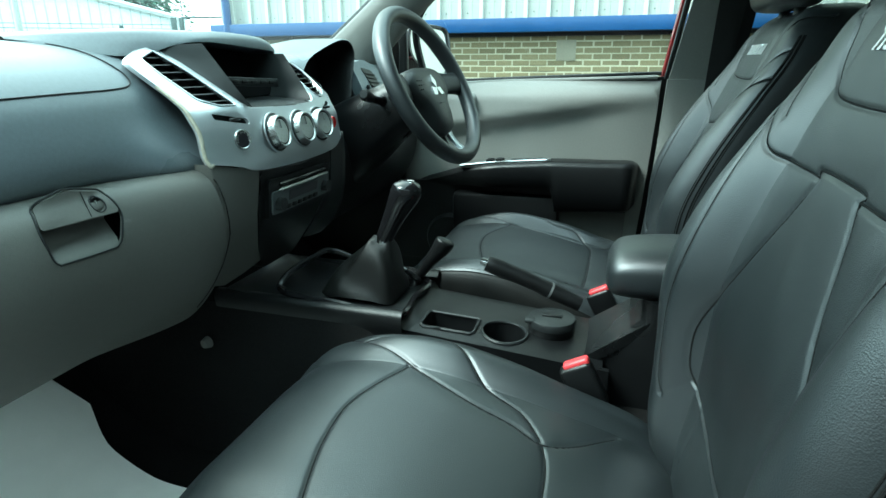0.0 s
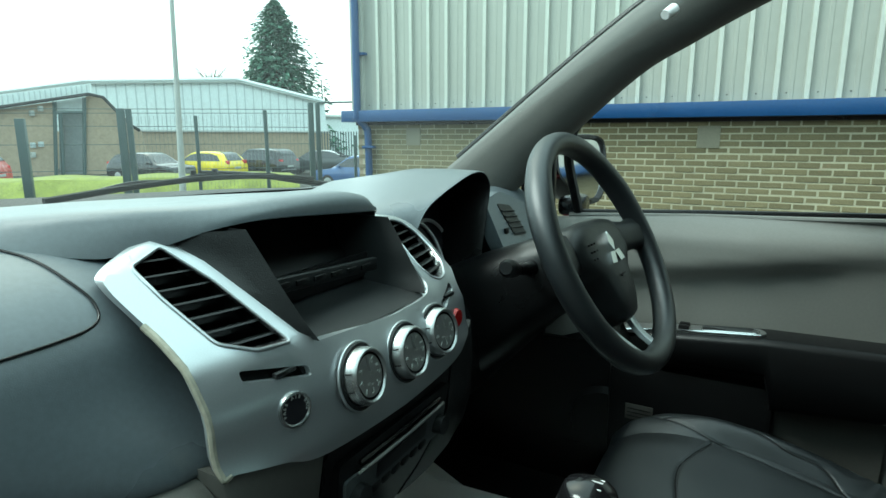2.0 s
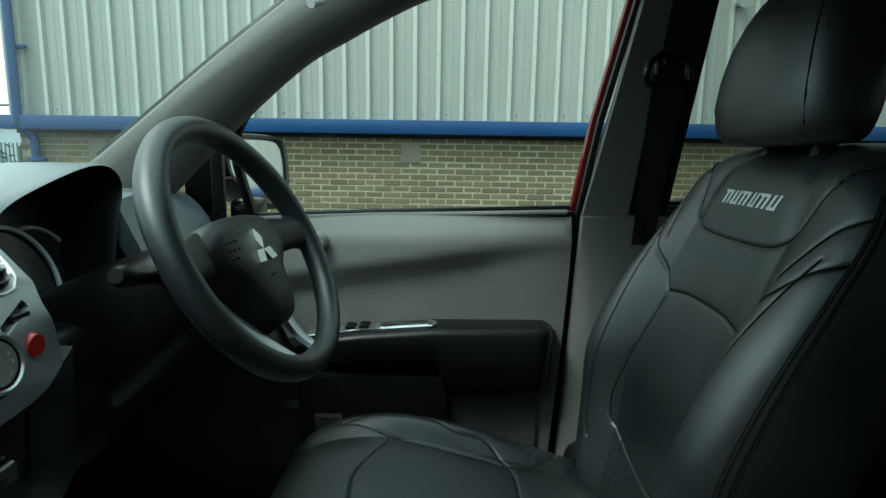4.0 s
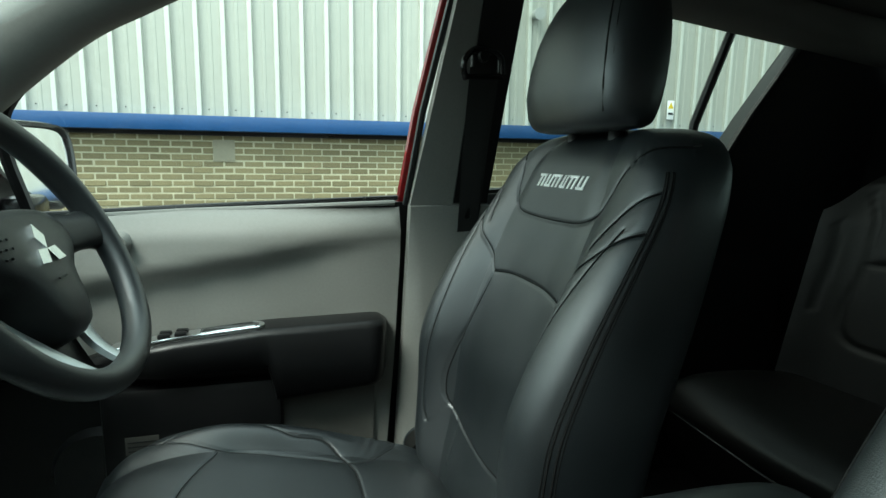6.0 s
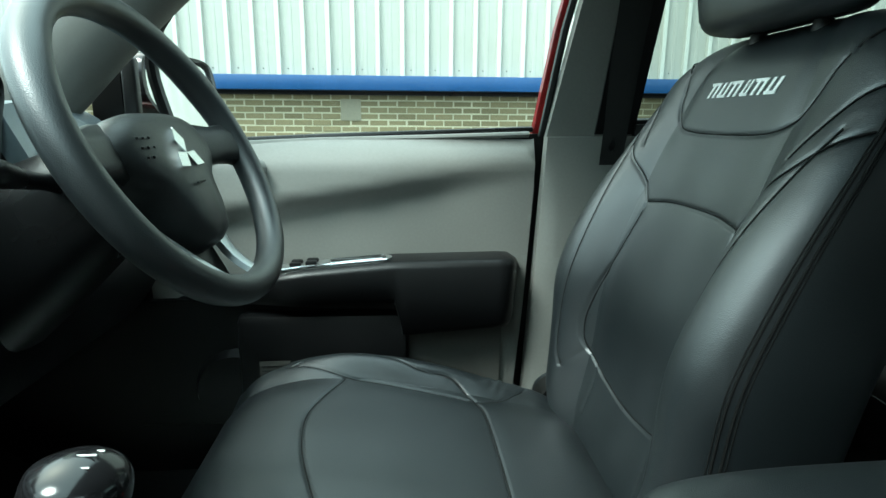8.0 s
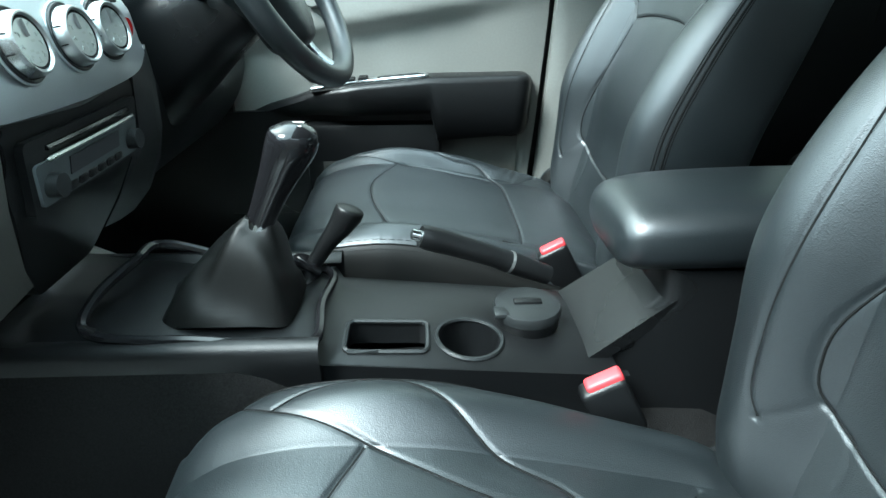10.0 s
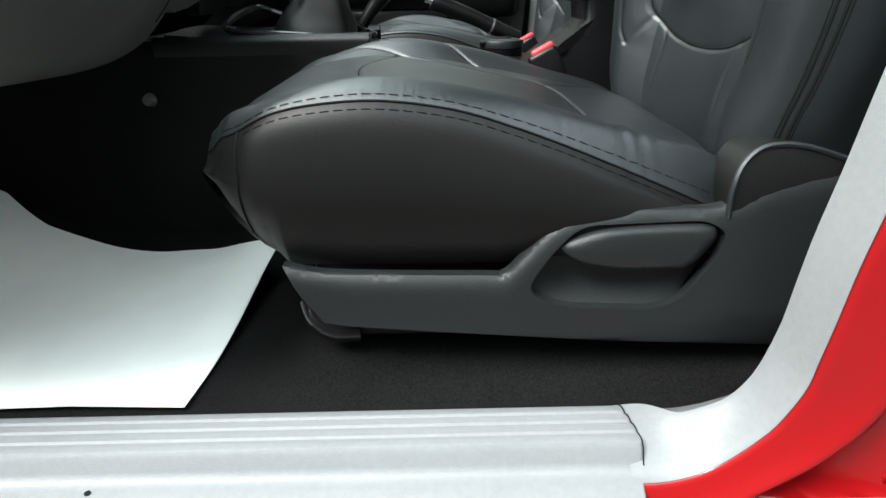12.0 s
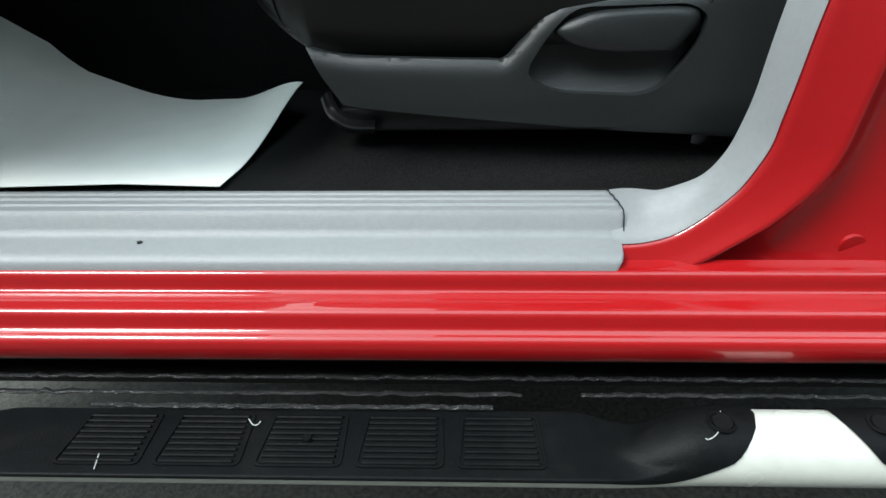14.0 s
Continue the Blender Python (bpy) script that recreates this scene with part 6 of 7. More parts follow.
wn_ = Vector((math.cos(WA) * math.cos(WB), math.cos(WA) * math.sin(WB), math.sin(WA)))
wu = Vector((0, 0, 1)).cross(wn_).normalized()
wv = wn_.cross(wu)


def wheel_at(a, b, h=0.0):
    return tuple(WC + wu * a + wv * b + wn_ * h)


col = thing("steering_column", "black steering column shroud with two stalks", "steering column")
rings = []
for h, ra, rb_, dn in ((-0.055, 0.045, 0.045, 0.0), (-0.075, 0.062, 0.062, 0.004), (-0.12, 0.066, 0.068, 0.006), (-0.20, 0.075, 0.085, 0.012), (-0.30, 0.09, 0.10, 0.02)):
    rings.append([wheel_at(ra * math.copysign(abs(math.cos(a)) ** 0.7, math.cos(a)), rb_ * math.copysign(abs(math.sin(a)) ** 0.7, math.sin(a)) - dn, h) for a in np.linspace(0, 2 * math.pi, 32, endpoint=False)])
part("shroud", loft(rings), BLACK, col, "", 50)
for s in (-1, 1):
    line = curve_through([(s * 0.05, 0.015, -0.10), (s * 0.09, 0.02, -0.098), (s * 0.13, 0.025, -0.09), (s * 0.165, 0.03, -0.08)], 14)
    part("stalk", tube([wheel_at(*p) for p in line], [0.016, 0.013, 0.011, 0.0095, 0.009, 0.009, 0.0095, 0.010, 0.011, 0.012, 0.013, 0.0135, 0.013, 0.009], 12), BLACK, col)
sw = thing("steering_wheel", "black leather steering wheel with silver lower spoke", "steering wheel")
P = []
for a in np.linspace(0, 2 * math.pi, 96, endpoint=False):
    R = 0.1775
    grip = 0.0172 + 0.0012 * math.exp(-((math.degrees(a) - 150) / 14) ** 2) + 0.0012 * math.exp(-((math.degrees(a) - 30) / 14) ** 2)
    ring = []
    for b in np.linspace(0, 2 * math.pi, 18, endpoint=False):
        rr = R + grip * math.cos(b)
        ring.append(wheel_at(rr * math.cos(a), rr * math.sin(a), grip * 1.08 * math.sin(b)))
    P.append(ring)
part("rim", grid(P, True, True), LEATHER, sw, "", 60)
half = [(0.0, 0.058), (0.045, 0.056), (0.082, 0.046), (0.102, 0.024), (0.100, 0.000), (0.082, -0.020), (0.063, -0.036), (0.052, -0.058), (0.043, -0.085), (0.026, -0.106), (0.0, -0.112)]
pad = half + [(-a, b) for a, b in half[-2:0:-1]]
pc = curve_through(pad, 72, True)
rings = []
for k, h in ((0.90, -0.062), (0.985, -0.050), (1.0, -0.034), (0.995, -0.018), (0.972, -0.006), (0.91, 0.003), (0.76, 0.009), (0.45, 0.0125), (0.1, 0.0135)):
    rings.append([wheel_at(a * k + 0.006, b * k - 0.016 * (1 - k) - 0.004, h - 0.008) for a, b in pc])
part("airbag_pad", loft(rings), TRIM, sw, "dark airbag cover", 60)
for s in (-1, 1):
    spoke = []
    for t, w, c, h in ((0.080, 0.034, 0.012, -0.024), (0.105, 0.030, 0.010, -0.017), (0.135, 0.026, 0.006, -0.010), (0.158, 0.029, 0.004, -0.004), (0.174, 0.036, 0.003, -0.001)):
        spoke.append([wheel_at(s * t, c + w * bb, h + hh) for bb, hh in ((-1, -0.004), (-0.92, 0.005), (-0.5, 0.010), (0.3, 0.0115), (0.85, 0.006), (1, -0.004), (0.9, -0.014), (-0.9, -0.014))])
    part("spoke", loft(spoke), TRIM, sw, "", 60)
    lane = curve_through([(0.112, -0.018, -0.030), (0.100, -0.040, -0.036), (0.078, -0.072, -0.038), (0.054, -0.108, -0.034), (0.040, -0.140, -0.022), (0.034, -0.166, -0.006)], 16)
    way = np.gradient(lane, axis=0)
    sil = []
    for (a0, b0, h0), (da, db, _), w in zip(lane, way, np.interp(np.linspace(0, 1, 16), (0, 0.3, 0.6, 1), (0.006, 0.014, 0.0155, 0.012))):
        na, nb = -db / math.hypot(da, db), da / math.hypot(da, db)
        sil.append([wheel_at(s * (a0 + na * w * q), b0 + nb * w * q, h0 + y_) for q, y_ in ((-1, -0.005), (-0.9, 0.003), (0, 0.007), (0.9, 0.003), (1, -0.005), (0, -0.008))])
    part("lower_spoke", loft(sil), SILVER, sw, "silver lower spoke", 50)
web = [(-0.062, -0.06), (0.062, -0.06), (0.030, -0.14), (0.022, -0.170), (-0.022, -0.170), (-0.030, -0.14)]
part("spoke_web", loft([[wheel_at(a, b, h + 0.25 * max(0, -b - 0.10)) for a, b in rounded(web, 0.012)] for h in (-0.058, -0.048)]), BLACK, sw)
for c, r in (((0.0, 0.002), 0), ((-0.018, -0.026), 60), ((0.018, -0.026), -60)):
    loop = []
    for q in ((0, 0.0), (0.0105, 0.0158), (0, 0.0315), (-0.0105, 0.0158)):
        v = Matrix.Rotation(radians(r if r else 0), 2) @ Vector((q[0], q[1])) if r == 0 else Matrix.Rotation(radians(180 - r), 2) @ Vector((q[0], q[1]))
        loop.append((v.x, v.y + 0.002))
    part("badge_shape", loft([[wheel_at(a + 0.006, b - 0.010, h - 0.0045) for a, b in loop] for h in (0.006, 0.0125)]), CHROME, sw, "plain chrome emblem shapes")
for i in range(8):
    part("button_dot", rbox(wheel_at(-0.068 + 0.011 * (i % 3) , 0.014 - 0.011 * (i // 3), 0.0035), (0.003, 0.003, 0.003), 0.0008), BLACK, sw)
part("airbag_text", rbox(wheel_at(0.0, -0.045, 0.0075), (0.003, 0.022, 0.002), 0), TRIM, sw)

# wiper arms and cowl
for dy, dz in ((0.0, 0.0), (-0.80, -0.012)):
    w = thing("wiper", "black wiper arm resting below the windscreen", "wiper", "windscreen wipers")
    at = lambda pts: [(x - (0.06 if dy else 0), y + dy, z + dz) for x, y, z in pts]
    arm_line = curve_through(at([(-1.37, 1.86, 1.262), (-1.37, 1.70, 1.284), (-1.37, 1.50, 1.316), (-1.37, 1.34, 1.331)]), 20)
    part("arm", tube(arm_line, np.linspace(0.009, 0.005, 20), 8), BLACK, w)
    part("blade", tube(curve_through(at([(-1.362, 0.99, 1.297), (-1.362, 1.16, 1.310), (-1.362, 1.34, 1.317), (-1.362, 1.52, 1.311), (-1.362, 1.72, 1.292)]), 24), 0.0045, 8, flat=1.5), BLACK, w)
    bl = [(0.99, 1.297), (1.16, 1.310), (1.34, 1.317), (1.52, 1.311), (1.72, 1.292)]
    for y0, y1, lift in ((1.06, 1.28, 0.010), (1.24, 1.46, 0.013), (1.42, 1.64, 0.010)):
        za, zb = lerp(y0, bl), lerp(y1, bl)
        part("yoke", tube(curve_through(at([(-1.366, y0, za), (-1.366, (y0 + y1) / 2, (za + zb) / 2 + lift), (-1.366, y1, zb)]), 12), 0.004, 6), BLACK, w)
    part("pivot", tube([arm_line[0] + np.array([0, 0, -0.03]), arm_line[0] + np.array([0, 0, 0.012])], [0.018, 0.012], 12), BLACK, w)
    for y in (1.32, 1.38):
        part("arm_rivet", tube([at([(-1.37, y, 1.324)])[0], at([(-1.37, y, 1.337)])[0]], [0.008, 0.006], 10), BLACK, w)
COWL_Z = [(0.3, 1.300), (0.95, 1.302), (1.16, 1.293), (1.45, 1.281), (1.91, 1.252)]
tagged(finish("cowl", grid([[(-1.31, y, 1.262), (-1.40, y, lerp(y, COWL_Z) - 0.014), (-1.425, y, lerp(y, COWL_Z)), (-1.46, y, lerp(y, COWL_Z) - 0.003), (-1.52, y, lerp(y, COWL_Z) - 0.03)] for y in np.linspace(0.12, 1.90, 30)]), BLACK), "black plastic cowl below the windscreen", "trim", kind="structure")

# ---- centre console ----
con = thing("centre_console", "black plastic centre console with tray, cup holders and gear surround", "centre console")
CZ = 0.895


def console_top(x, y):
    z = CZ + 0.006 - 0.08 * (x + 0.54) if x < -0.315 else 0.868 - 0.08 * (x + 0.29)
    return (x, y, z - 0.006 * abs((y - YC) / 0.1) ** 4)


tray = rounded([(-0.290, 0.832), (-0.290, 0.890), (-0.196, 0.897), (-0.196, 0.838)], 0.012)
cup = ellipse((-0.147, 0.868), 0.038, 0.038, 28)
body = [(-0.66, 0.805), (-0.32, 0.803), (-0.31, 0.812), (-0.02, 0.815), (0.02, 0.82), (0.02, 1.0), (-0.31, 1.01), (-0.32, 1.02), (-0.66, 1.02)]
part("console_deck", sheet(body, console_top, 0.025, [tray, cup], (0, 0, -0.03)), BLACK, con, "", 40)
for s, yy in ((-1, 0.803), (1, 1.02)):
    P = []
    for x in np.linspace(-0.68, -0.31, 16):
        P.append([(x, yy + s * o, z) for o, z in ((-0.022, CZ - 0.003), (-0.010, CZ + 0.006), (0.002, CZ + 0.004), (0.008, CZ - 0.008), (0.004, CZ - 0.03), (0.0, CZ - 0.06))])
    part("console_edge", grid(P), BLACK, con, "", 60)
part("side_wall", sheet([(-0.32, 0.70), (0.03, 0.70), (0.03, 0.838), (-0.32, 0.862)], lambda x, z: (x, 0.815, z), 0, (), (0, 0.01, 0)), BLACK, con)
part("side_wall", sheet([(-0.32, 0.70), (0.03, 0.70), (0.03, 0.838), (-0.32, 0.862)], lambda x, z: (x, 0.992, z), 0, (), (0, -0.01, 0)), BLACK, con)
part("tray_floor", sheet(tray, lambda x, y: (x, y, 0.825), 0, (), (0, 0, -0.003)), BLACK, con)
part("tray_rim", tube([(x, y, console_top(x, y)[2] + 0.001) for x, y in curve_through(tray, 40, True)], 0.003, 6, True), TRIM, con)
part("cup_well", loft([[(x, y, z) for x, y in ellipse((-0.147, 0.868), r, r, 28)] for z, r in ((0.856, 0.038), (0.79, 0.034), (0.789, 0.005))], False), BLACK, con)
part("cup_rim", tube([(x, y, console_top(x, y)[2] + 0.001) for x, y in ellipse((-0.147, 0.868), 0.039, 0.039, 28)], 0.003, 6, True), TRIM, con)
ash = thing("ashtray_cup", "black round lidded ashtray standing in a cup holder", "ashtray")
part("cup_body", loft([[(x, y, z) for x, y in ellipse((-0.072, 0.912), r, r, 32)] for z, r in ((0.79, 0.030), (0.838, 0.036), (0.842, 0.039), (0.862, 0.040))]), BLACK, ash, "", 40)
part("lid", loft([[(x, y, z) for x, y in ellipse((-0.072, 0.912), r, r, 32)] for z, r in ((0.863, 0.041), (0.872, 0.042), (0.876, 0.040), (0.878, 0.030), (0.8785, 0.01))]), TRIM, ash, "", 40)
part("lid_tab", rbox((-0.106, 0.895, 0.874), (0.02, 0.022, 0.007), 0.003), TRIM, ash)
part("lid_tab", rbox((-0.072, 0.912, 0.879), (0.035, 0.012, 0.004), 0.0015), BLACK, ash)

# gear lever with leather boot
gl = thing("gear_lever", "black gear lever with leather boot and polished knob", "gear lever")
rings = []
for t in np.linspace(0, 1, 14):
    z = CZ - 0.002 + 0.105 * t
    cx, w, d = -0.425 + 0.042 * t, 0.052 * (1 - t) ** 0.8 + 0.015, 0.066 * (1 - t) ** 0.9 + 0.014
    ring = []
    for a in np.linspace(0, 2 * math.pi, 40, endpoint=False):
        fold = 1 + 0.05 * math.sin(7 * a + 5 * t) * (1 - t) * (0.4 + t)
        ca, sa = math.cos(a), math.sin(a)
        ring.append((cx + d * fold * math.copysign(abs(ca) ** 0.6, ca), 0.905 + w * fold * math.copysign(abs(sa) ** 0.6, sa), z + 0.006 * math.sin(3 * a + 9 * t)))
    rings.append(ring)
part("boot", loft(rings), LEATHER_SIDE, gl, "soft black leather boot", 60)
part("boot_frame", tube(curve_through([(-0.545, 0.816, 0.906), (-0.43, 0.814, 0.897), (-0.325, 0.815, 0.887), (-0.322, 0.90, 0.888), (-0.325, 0.985, 0.888), (-0.43, 0.99, 0.900), (-0.525, 0.975, 0.935), (-0.540, 0.92, 0.937), (-0.560, 0.86, 0.922)], 60, True), 0.006, 8, True), GLOSS, gl, "glossy black frame")
# gloss highlight on the frame corner, built as a small chrome bar
part("boot_highlight", tube([(-0.557, 0.822, 0.912), (-0.538, 0.815, 0.910)], 0.0035, 6), CHROME, gl, "highlight on the boot frame, made as a chrome bar")
part("collar", tube([(-0.385, 0.903, 0.985), (-0.376, 0.902, 1.003)], [0.017, 0.0155], 18), CHROME, gl, "chrome collar")
line = curve_through([(-0.380, 0.902, 0.995), (-0.363, 0.901, 1.03), (-0.345, 0.90, 1.065), (-0.332, 0.899, 1.09), (-0.328, 0.899, 1.106)], 24)
part("knob", tube(line, [0.0155, 0.0157, 0.0160, 0.0164, 0.0169, 0.0175, 0.0182, 0.0190, 0.0199, 0.0209, 0.0220, 0.0232, 0.0243, 0.0253, 0.0261, 0.0266, 0.0268, 0.0265, 0.0257, 0.0243, 0.0221, 0.0188, 0.0138, 0.005], 48), GLOSS, gl, "glossy black shift knob", 60)
for a, b, c, d in ((-0.008, 0, 0.008, 0), (-0.008, -0.006, -0.008, 0.006), (0, -0.006, 0, 0.006), (0.008, 0, 0.008, 0.006)):
    part("shift_mark", tube([(-0.3275 + b, 0.899 + a, 1.1063 - 0.3 * abs(a)), (-0.3275 + d, 0.899 + c, 1.1063 - 0.3 * abs(c))], 0.0006, 5), WHITE, gl)
# transfer lever
tl = thing("transfer_lever", "short black transfer gear lever", "gear lever")
line = curve_through([(-0.342, 0.985, 0.90), (-0.325, 0.99, 0.925), (-0.306, 0.995, 0.948), (-0.294, 0.999, 0.966), (-0.291, 1.0, 0.972)], 16)
part("knob", tube(line, [0.010, 0.0105, 0.011, 0.0115, 0.012, 0.013, 0.0142, 0.0155, 0.017, 0.018, 0.019, 0.0193, 0.019, 0.0175, 0.014, 0.008], 18), BLACK, tl, "", 60)
part("base_boot", tube([(-0.362, 0.98, 0.885), (-0.35, 0.985, 0.905)], [0.032, 0.016], 16), GLOSS, tl)
part("base_clip", tube(curve_through([(-0.40, 0.975, 0.898), (-0.375, 0.968, 0.915), (-0.35, 0.965, 0.905), (-0.335, 0.968, 0.892)], 14), 0.005, 8), GLOSS, tl)
# handbrake
hb = thing("handbrake", "black handbrake lever with chrome button, lowered", "handbrake")
part("grip", tube(curve_through([(-0.203, 0.967, 0.944), (-0.17, 0.972, 0.932), (-0.12, 0.979, 0.912), (-0.086, 0.985, 0.896), (-0.03, 0.99, 0.872)], 20), [0.014, 0.0155, 0.016, 0.016, 0.0158, 0.0155, 0.015, 0.0148, 0.0146, 0.0144, 0.0142, 0.014, 0.014, 0.0145, 0.015, 0.015, 0.0145, 0.014, 0.0135, 0.013], 16), BLACK, hb, "", 60)
part("button", tube([(-0.203, 0.967, 0.944), (-0.214, 0.9655, 0.948)], [0.0075, 0.0065], 14), CHROME, hb, "chrome release button")
part("ring", tube([(-0.0865, 0.985, 0.8965), (-0.083, 0.9855, 0.895)], 0.0155, 18), SATIN, hb, "thin silver ring")
# armrest box
ab = thing("armrest_box", "padded black leather armrest on the console box", "armrest")
rings = []
for x, w, z0, z1 in ((0.012, 0.055, 0.962, 0.990), (0.02, 0.072, 0.948, 1.006), (0.04, 0.082, 0.942, 1.018), (0.10, 0.086, 0.942, 1.026), (0.20, 0.087, 0.943, 1.030), (0.30, 0.086, 0.945, 1.030), (0.36, 0.078, 0.95, 1.022), (0.375, 0.05, 0.965, 1.0)):
    ring = []
    for a in np.linspace(0, 2 * math.pi, 36, endpoint=False):
        ca, sa = math.cos(a), math.sin(a)
        ring.append((x, 0.925 + w * math.copysign(abs(ca) ** 0.6, ca), (z0 + z1) / 2 + (z1 - z0) / 2 * math.copysign(abs(sa) ** 0.7, sa)))
    rings.append(ring)
arr = np.array(rings)
dense = np.array([curve_through(arr[:, j], 30) for j in range(36)])
part("pad", loft([list(dense[:, i]) for i in range(30)]), LEATHER, ab, "", 60)
rings = []
for z, x0, x1, w in ((0.74, 0.0, 0.36, 0.075), (0.835, 0.0, 0.36, 0.075), (0.875, 0.04, 0.36, 0.076), (0.91, 0.072, 0.355, 0.074), (0.948, 0.068, 0.35, 0.07)):
    rings.append([(x, y, z) for x, y in rounded([(x0, 0.925 - w), (x1, 0.925 - w), (x1, 0.925 + w), (x0, 0.925 + w)], 0.02)])
part("box", loft(rings), BLACK, ab, "", 40)
part("front_slope", sheet([(-0.02, 0.84), (0.085, 0.852), (0.085, 0.995), (-0.02, 0.995)], lambda x, y: (x, y, 0.838 + 0.72 * (x + 0.02)), 0, (), (0, 0, -0.02)), BLACK, ab)
# buckles
for p, yy, nm in (((-0.012, 0.768, 0.872), -1, "beside the passenger seat"), ((0.006, 1.099, 0.862), 1, "beside the driver seat")):
    bk = thing("belt_buckle", "black seat belt buckle with red release button " + nm, "belt buckle", "belt buckles")
    turn = Matrix.Rotation(radians(-28), 4, "Y")
    part("stalk", tube([(p[0] + 0.03, p[1] + 0.0, 0.66), (p[0] + 0.014, p[1], p[2] - 0.05)], 0.013, 10), WEBBING, bk)
    part("case", rbox((p[0] + 0.008, p[1], p[2] - 0.036), (0.050, 0.026, 0.075), 0.007, 3, turn=turn), BLACK, bk)
    part("button", rbox((p[0] - 0.006, p[1], p[2] - 0.001), (0.040, 0.018, 0.012), 0.004, 3, turn=turn), REDTAB, bk, "red release button")


# ---- outside ----
gx = np.concatenate([np.linspace(-400, -30, 12), np.linspace(-25, 25, 60), np.linspace(30, 400, 12)])
gy = np.concatenate([np.linspace(-400, -30, 12), np.linspace(-25, 40, 70), np.linspace(45, 400, 12)])


def ground_z(x, y):
    """The yard falls away a little beyond the boundary fence."""
    away = -0.755 * (x + 0.2) + 0.656 * (y - 0.47)
    return 0.012 * math.sin(x * 1.3) * math.sin(y * 1.1) - 0.85 * ease((away - 17) / 14)


tagged(finish("ground", grid([[(x, y, ground_z(x, y)) for y in gy] for x in gx]), ASPHALT), "worn grey asphalt yard", "ground", kind="structure")

LIGHTBLOCK = material("dark_light_block", (0.10, 0.095, 0.09), 0.9, vary=0.2, grain=30, bump=0.5)
# plain unseen wall closes the yard, added to block low light behind the camera
tagged(finish("wall_yard", rbox((0, -2.8, 1.7), (40, 0.3, 3.4), 0.02), LIGHTBLOCK), "plain dark unseen wall added beside the truck to block light", "wall", kind="structure")

# the near warehouse
WY, WL, WR = 7.8, -5.72, 11.0
wh = thing("warehouse", "warehouse of buff brick and pale ribbed cladding with a blue beam", "building")
PITCH = 0.285
first = WL + (-0.43 - WL) % PITCH
prof = [(WL, 0.0)]
for k in range(int((WR - first) / PITCH)):
    x = first + k * PITCH
    prof += [(x - 0.034, 0.0), (x - 0.022, -0.036), (x + 0.022, -0.036), (x + 0.034, 0.0), (x + 0.120, 0.0), (x + 0.126, -0.005), (x + 0.160, -0.005), (x + 0.166, 0.0)]
part("cladding", grid([[(a, WY - 0.06 + b, z) for a, b in prof] for z in (1.79, 4.0, 7.5)]), CLADDING, wh, "pale grey-green ribbed metal cladding", 20)
# pale strips on the ribs paint in their sunlit faces
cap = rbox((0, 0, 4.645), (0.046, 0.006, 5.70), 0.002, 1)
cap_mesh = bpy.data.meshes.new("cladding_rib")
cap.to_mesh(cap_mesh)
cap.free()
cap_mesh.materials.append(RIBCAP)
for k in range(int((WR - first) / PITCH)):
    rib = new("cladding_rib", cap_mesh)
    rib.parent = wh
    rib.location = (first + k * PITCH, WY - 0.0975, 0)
part("cladding_end", sheet([(7.74, 1.79), (30, 1.79), (30, 7.5), (7.74, 7.5)], lambda y, z: (WL, y, z), 0, (), (0.05, 0, 0)), CLADDING, wh)
part("corner_flashing", rbox((WL + 0.06, WY - 0.10, 4.6), (0.16, 0.05, 5.6), 0.005), CLADDING, wh)
part("blue_beam", rbox(((WL + WR) / 2 - 0.05, WY - 0.10, 1.705), (WR - WL + 0.2, 0.26, 0.165), 0.006), BEAM, wh, "blue painted steel beam")
part("beam_return", rbox((WL + 0.0, WY + 6, 1.705), (0.26, 12.4, 0.16), 0.006), BEAM, wh, "blue painted steel beam")
# shadow under the beam, put in as a black strip
part("soffit", rbox(((WL + WR) / 2, WY - 0.03, 1.60), (WR - WL, 0.06, 0.05), 0), BLACK, wh, "black strip standing for the shadow below the beam")
pipe = curve_through([(-5.585, WY - 0.20, 7.0), (-5.585, WY - 0.20, 2.2), (-5.585, WY - 0.20, 1.72), (-5.50, WY - 0.12, 1.55), (-5.47, WY - 0.10, 1.35), (-5.47, WY - 0.10, 0.0)], 40)
part("downpipe", tube(pipe, 0.055, 12), BEAM, wh, "blue downpipe")
for z in (2.6, 3.9, 1.25):
    part("pipe_bracket", rbox((-5.55 if z > 1.5 else -5.43, WY - 0.14, z), (0.20, 0.08, 0.04), 0.004), BEAM, wh)
part("mortar_bed", rbox(((WL + WR) / 2 + 0.04, WY + 0.089, 0.80), (WR - WL - 0.08, 0.2, 1.60), 0), MORTAR, wh, "pale mortar between the bricks")
part("end_wall", rbox((WL + 0.10, WY + 11, 0.80), (0.2, 22, 1.6), 0), FARBRICK, wh)
for i, px_ in enumerate((-2.35, 0.62, 3.4)):
    if i != 1:
        part("screw_line", tube([(px_ + q, WY - 0.066, 1.86) for q in (0, 0.01)], 0.008, 6), POLE, wh)
for q in np.arange(first + 0.10, 6, PITCH):
    part("fixing", tube([(q, WY - 0.062, 1.865), (q, WY - 0.068, 1.865)], 0.008, 6), TRIM, wh)
for q in np.arange(first, 6, PITCH):
    part("rib_gap", rbox((q, WY - 0.085, 1.792), (0.05, 0.03, 0.012), 0.002, 1), BLACK, wh)
part("wall_lamp", tube([(3.06, WY - 0.05, 3.19), (3.06, WY - 0.24, 3.17)], [0.05, 0.075], 14), POLE, wh, "small grey round wall fitting")
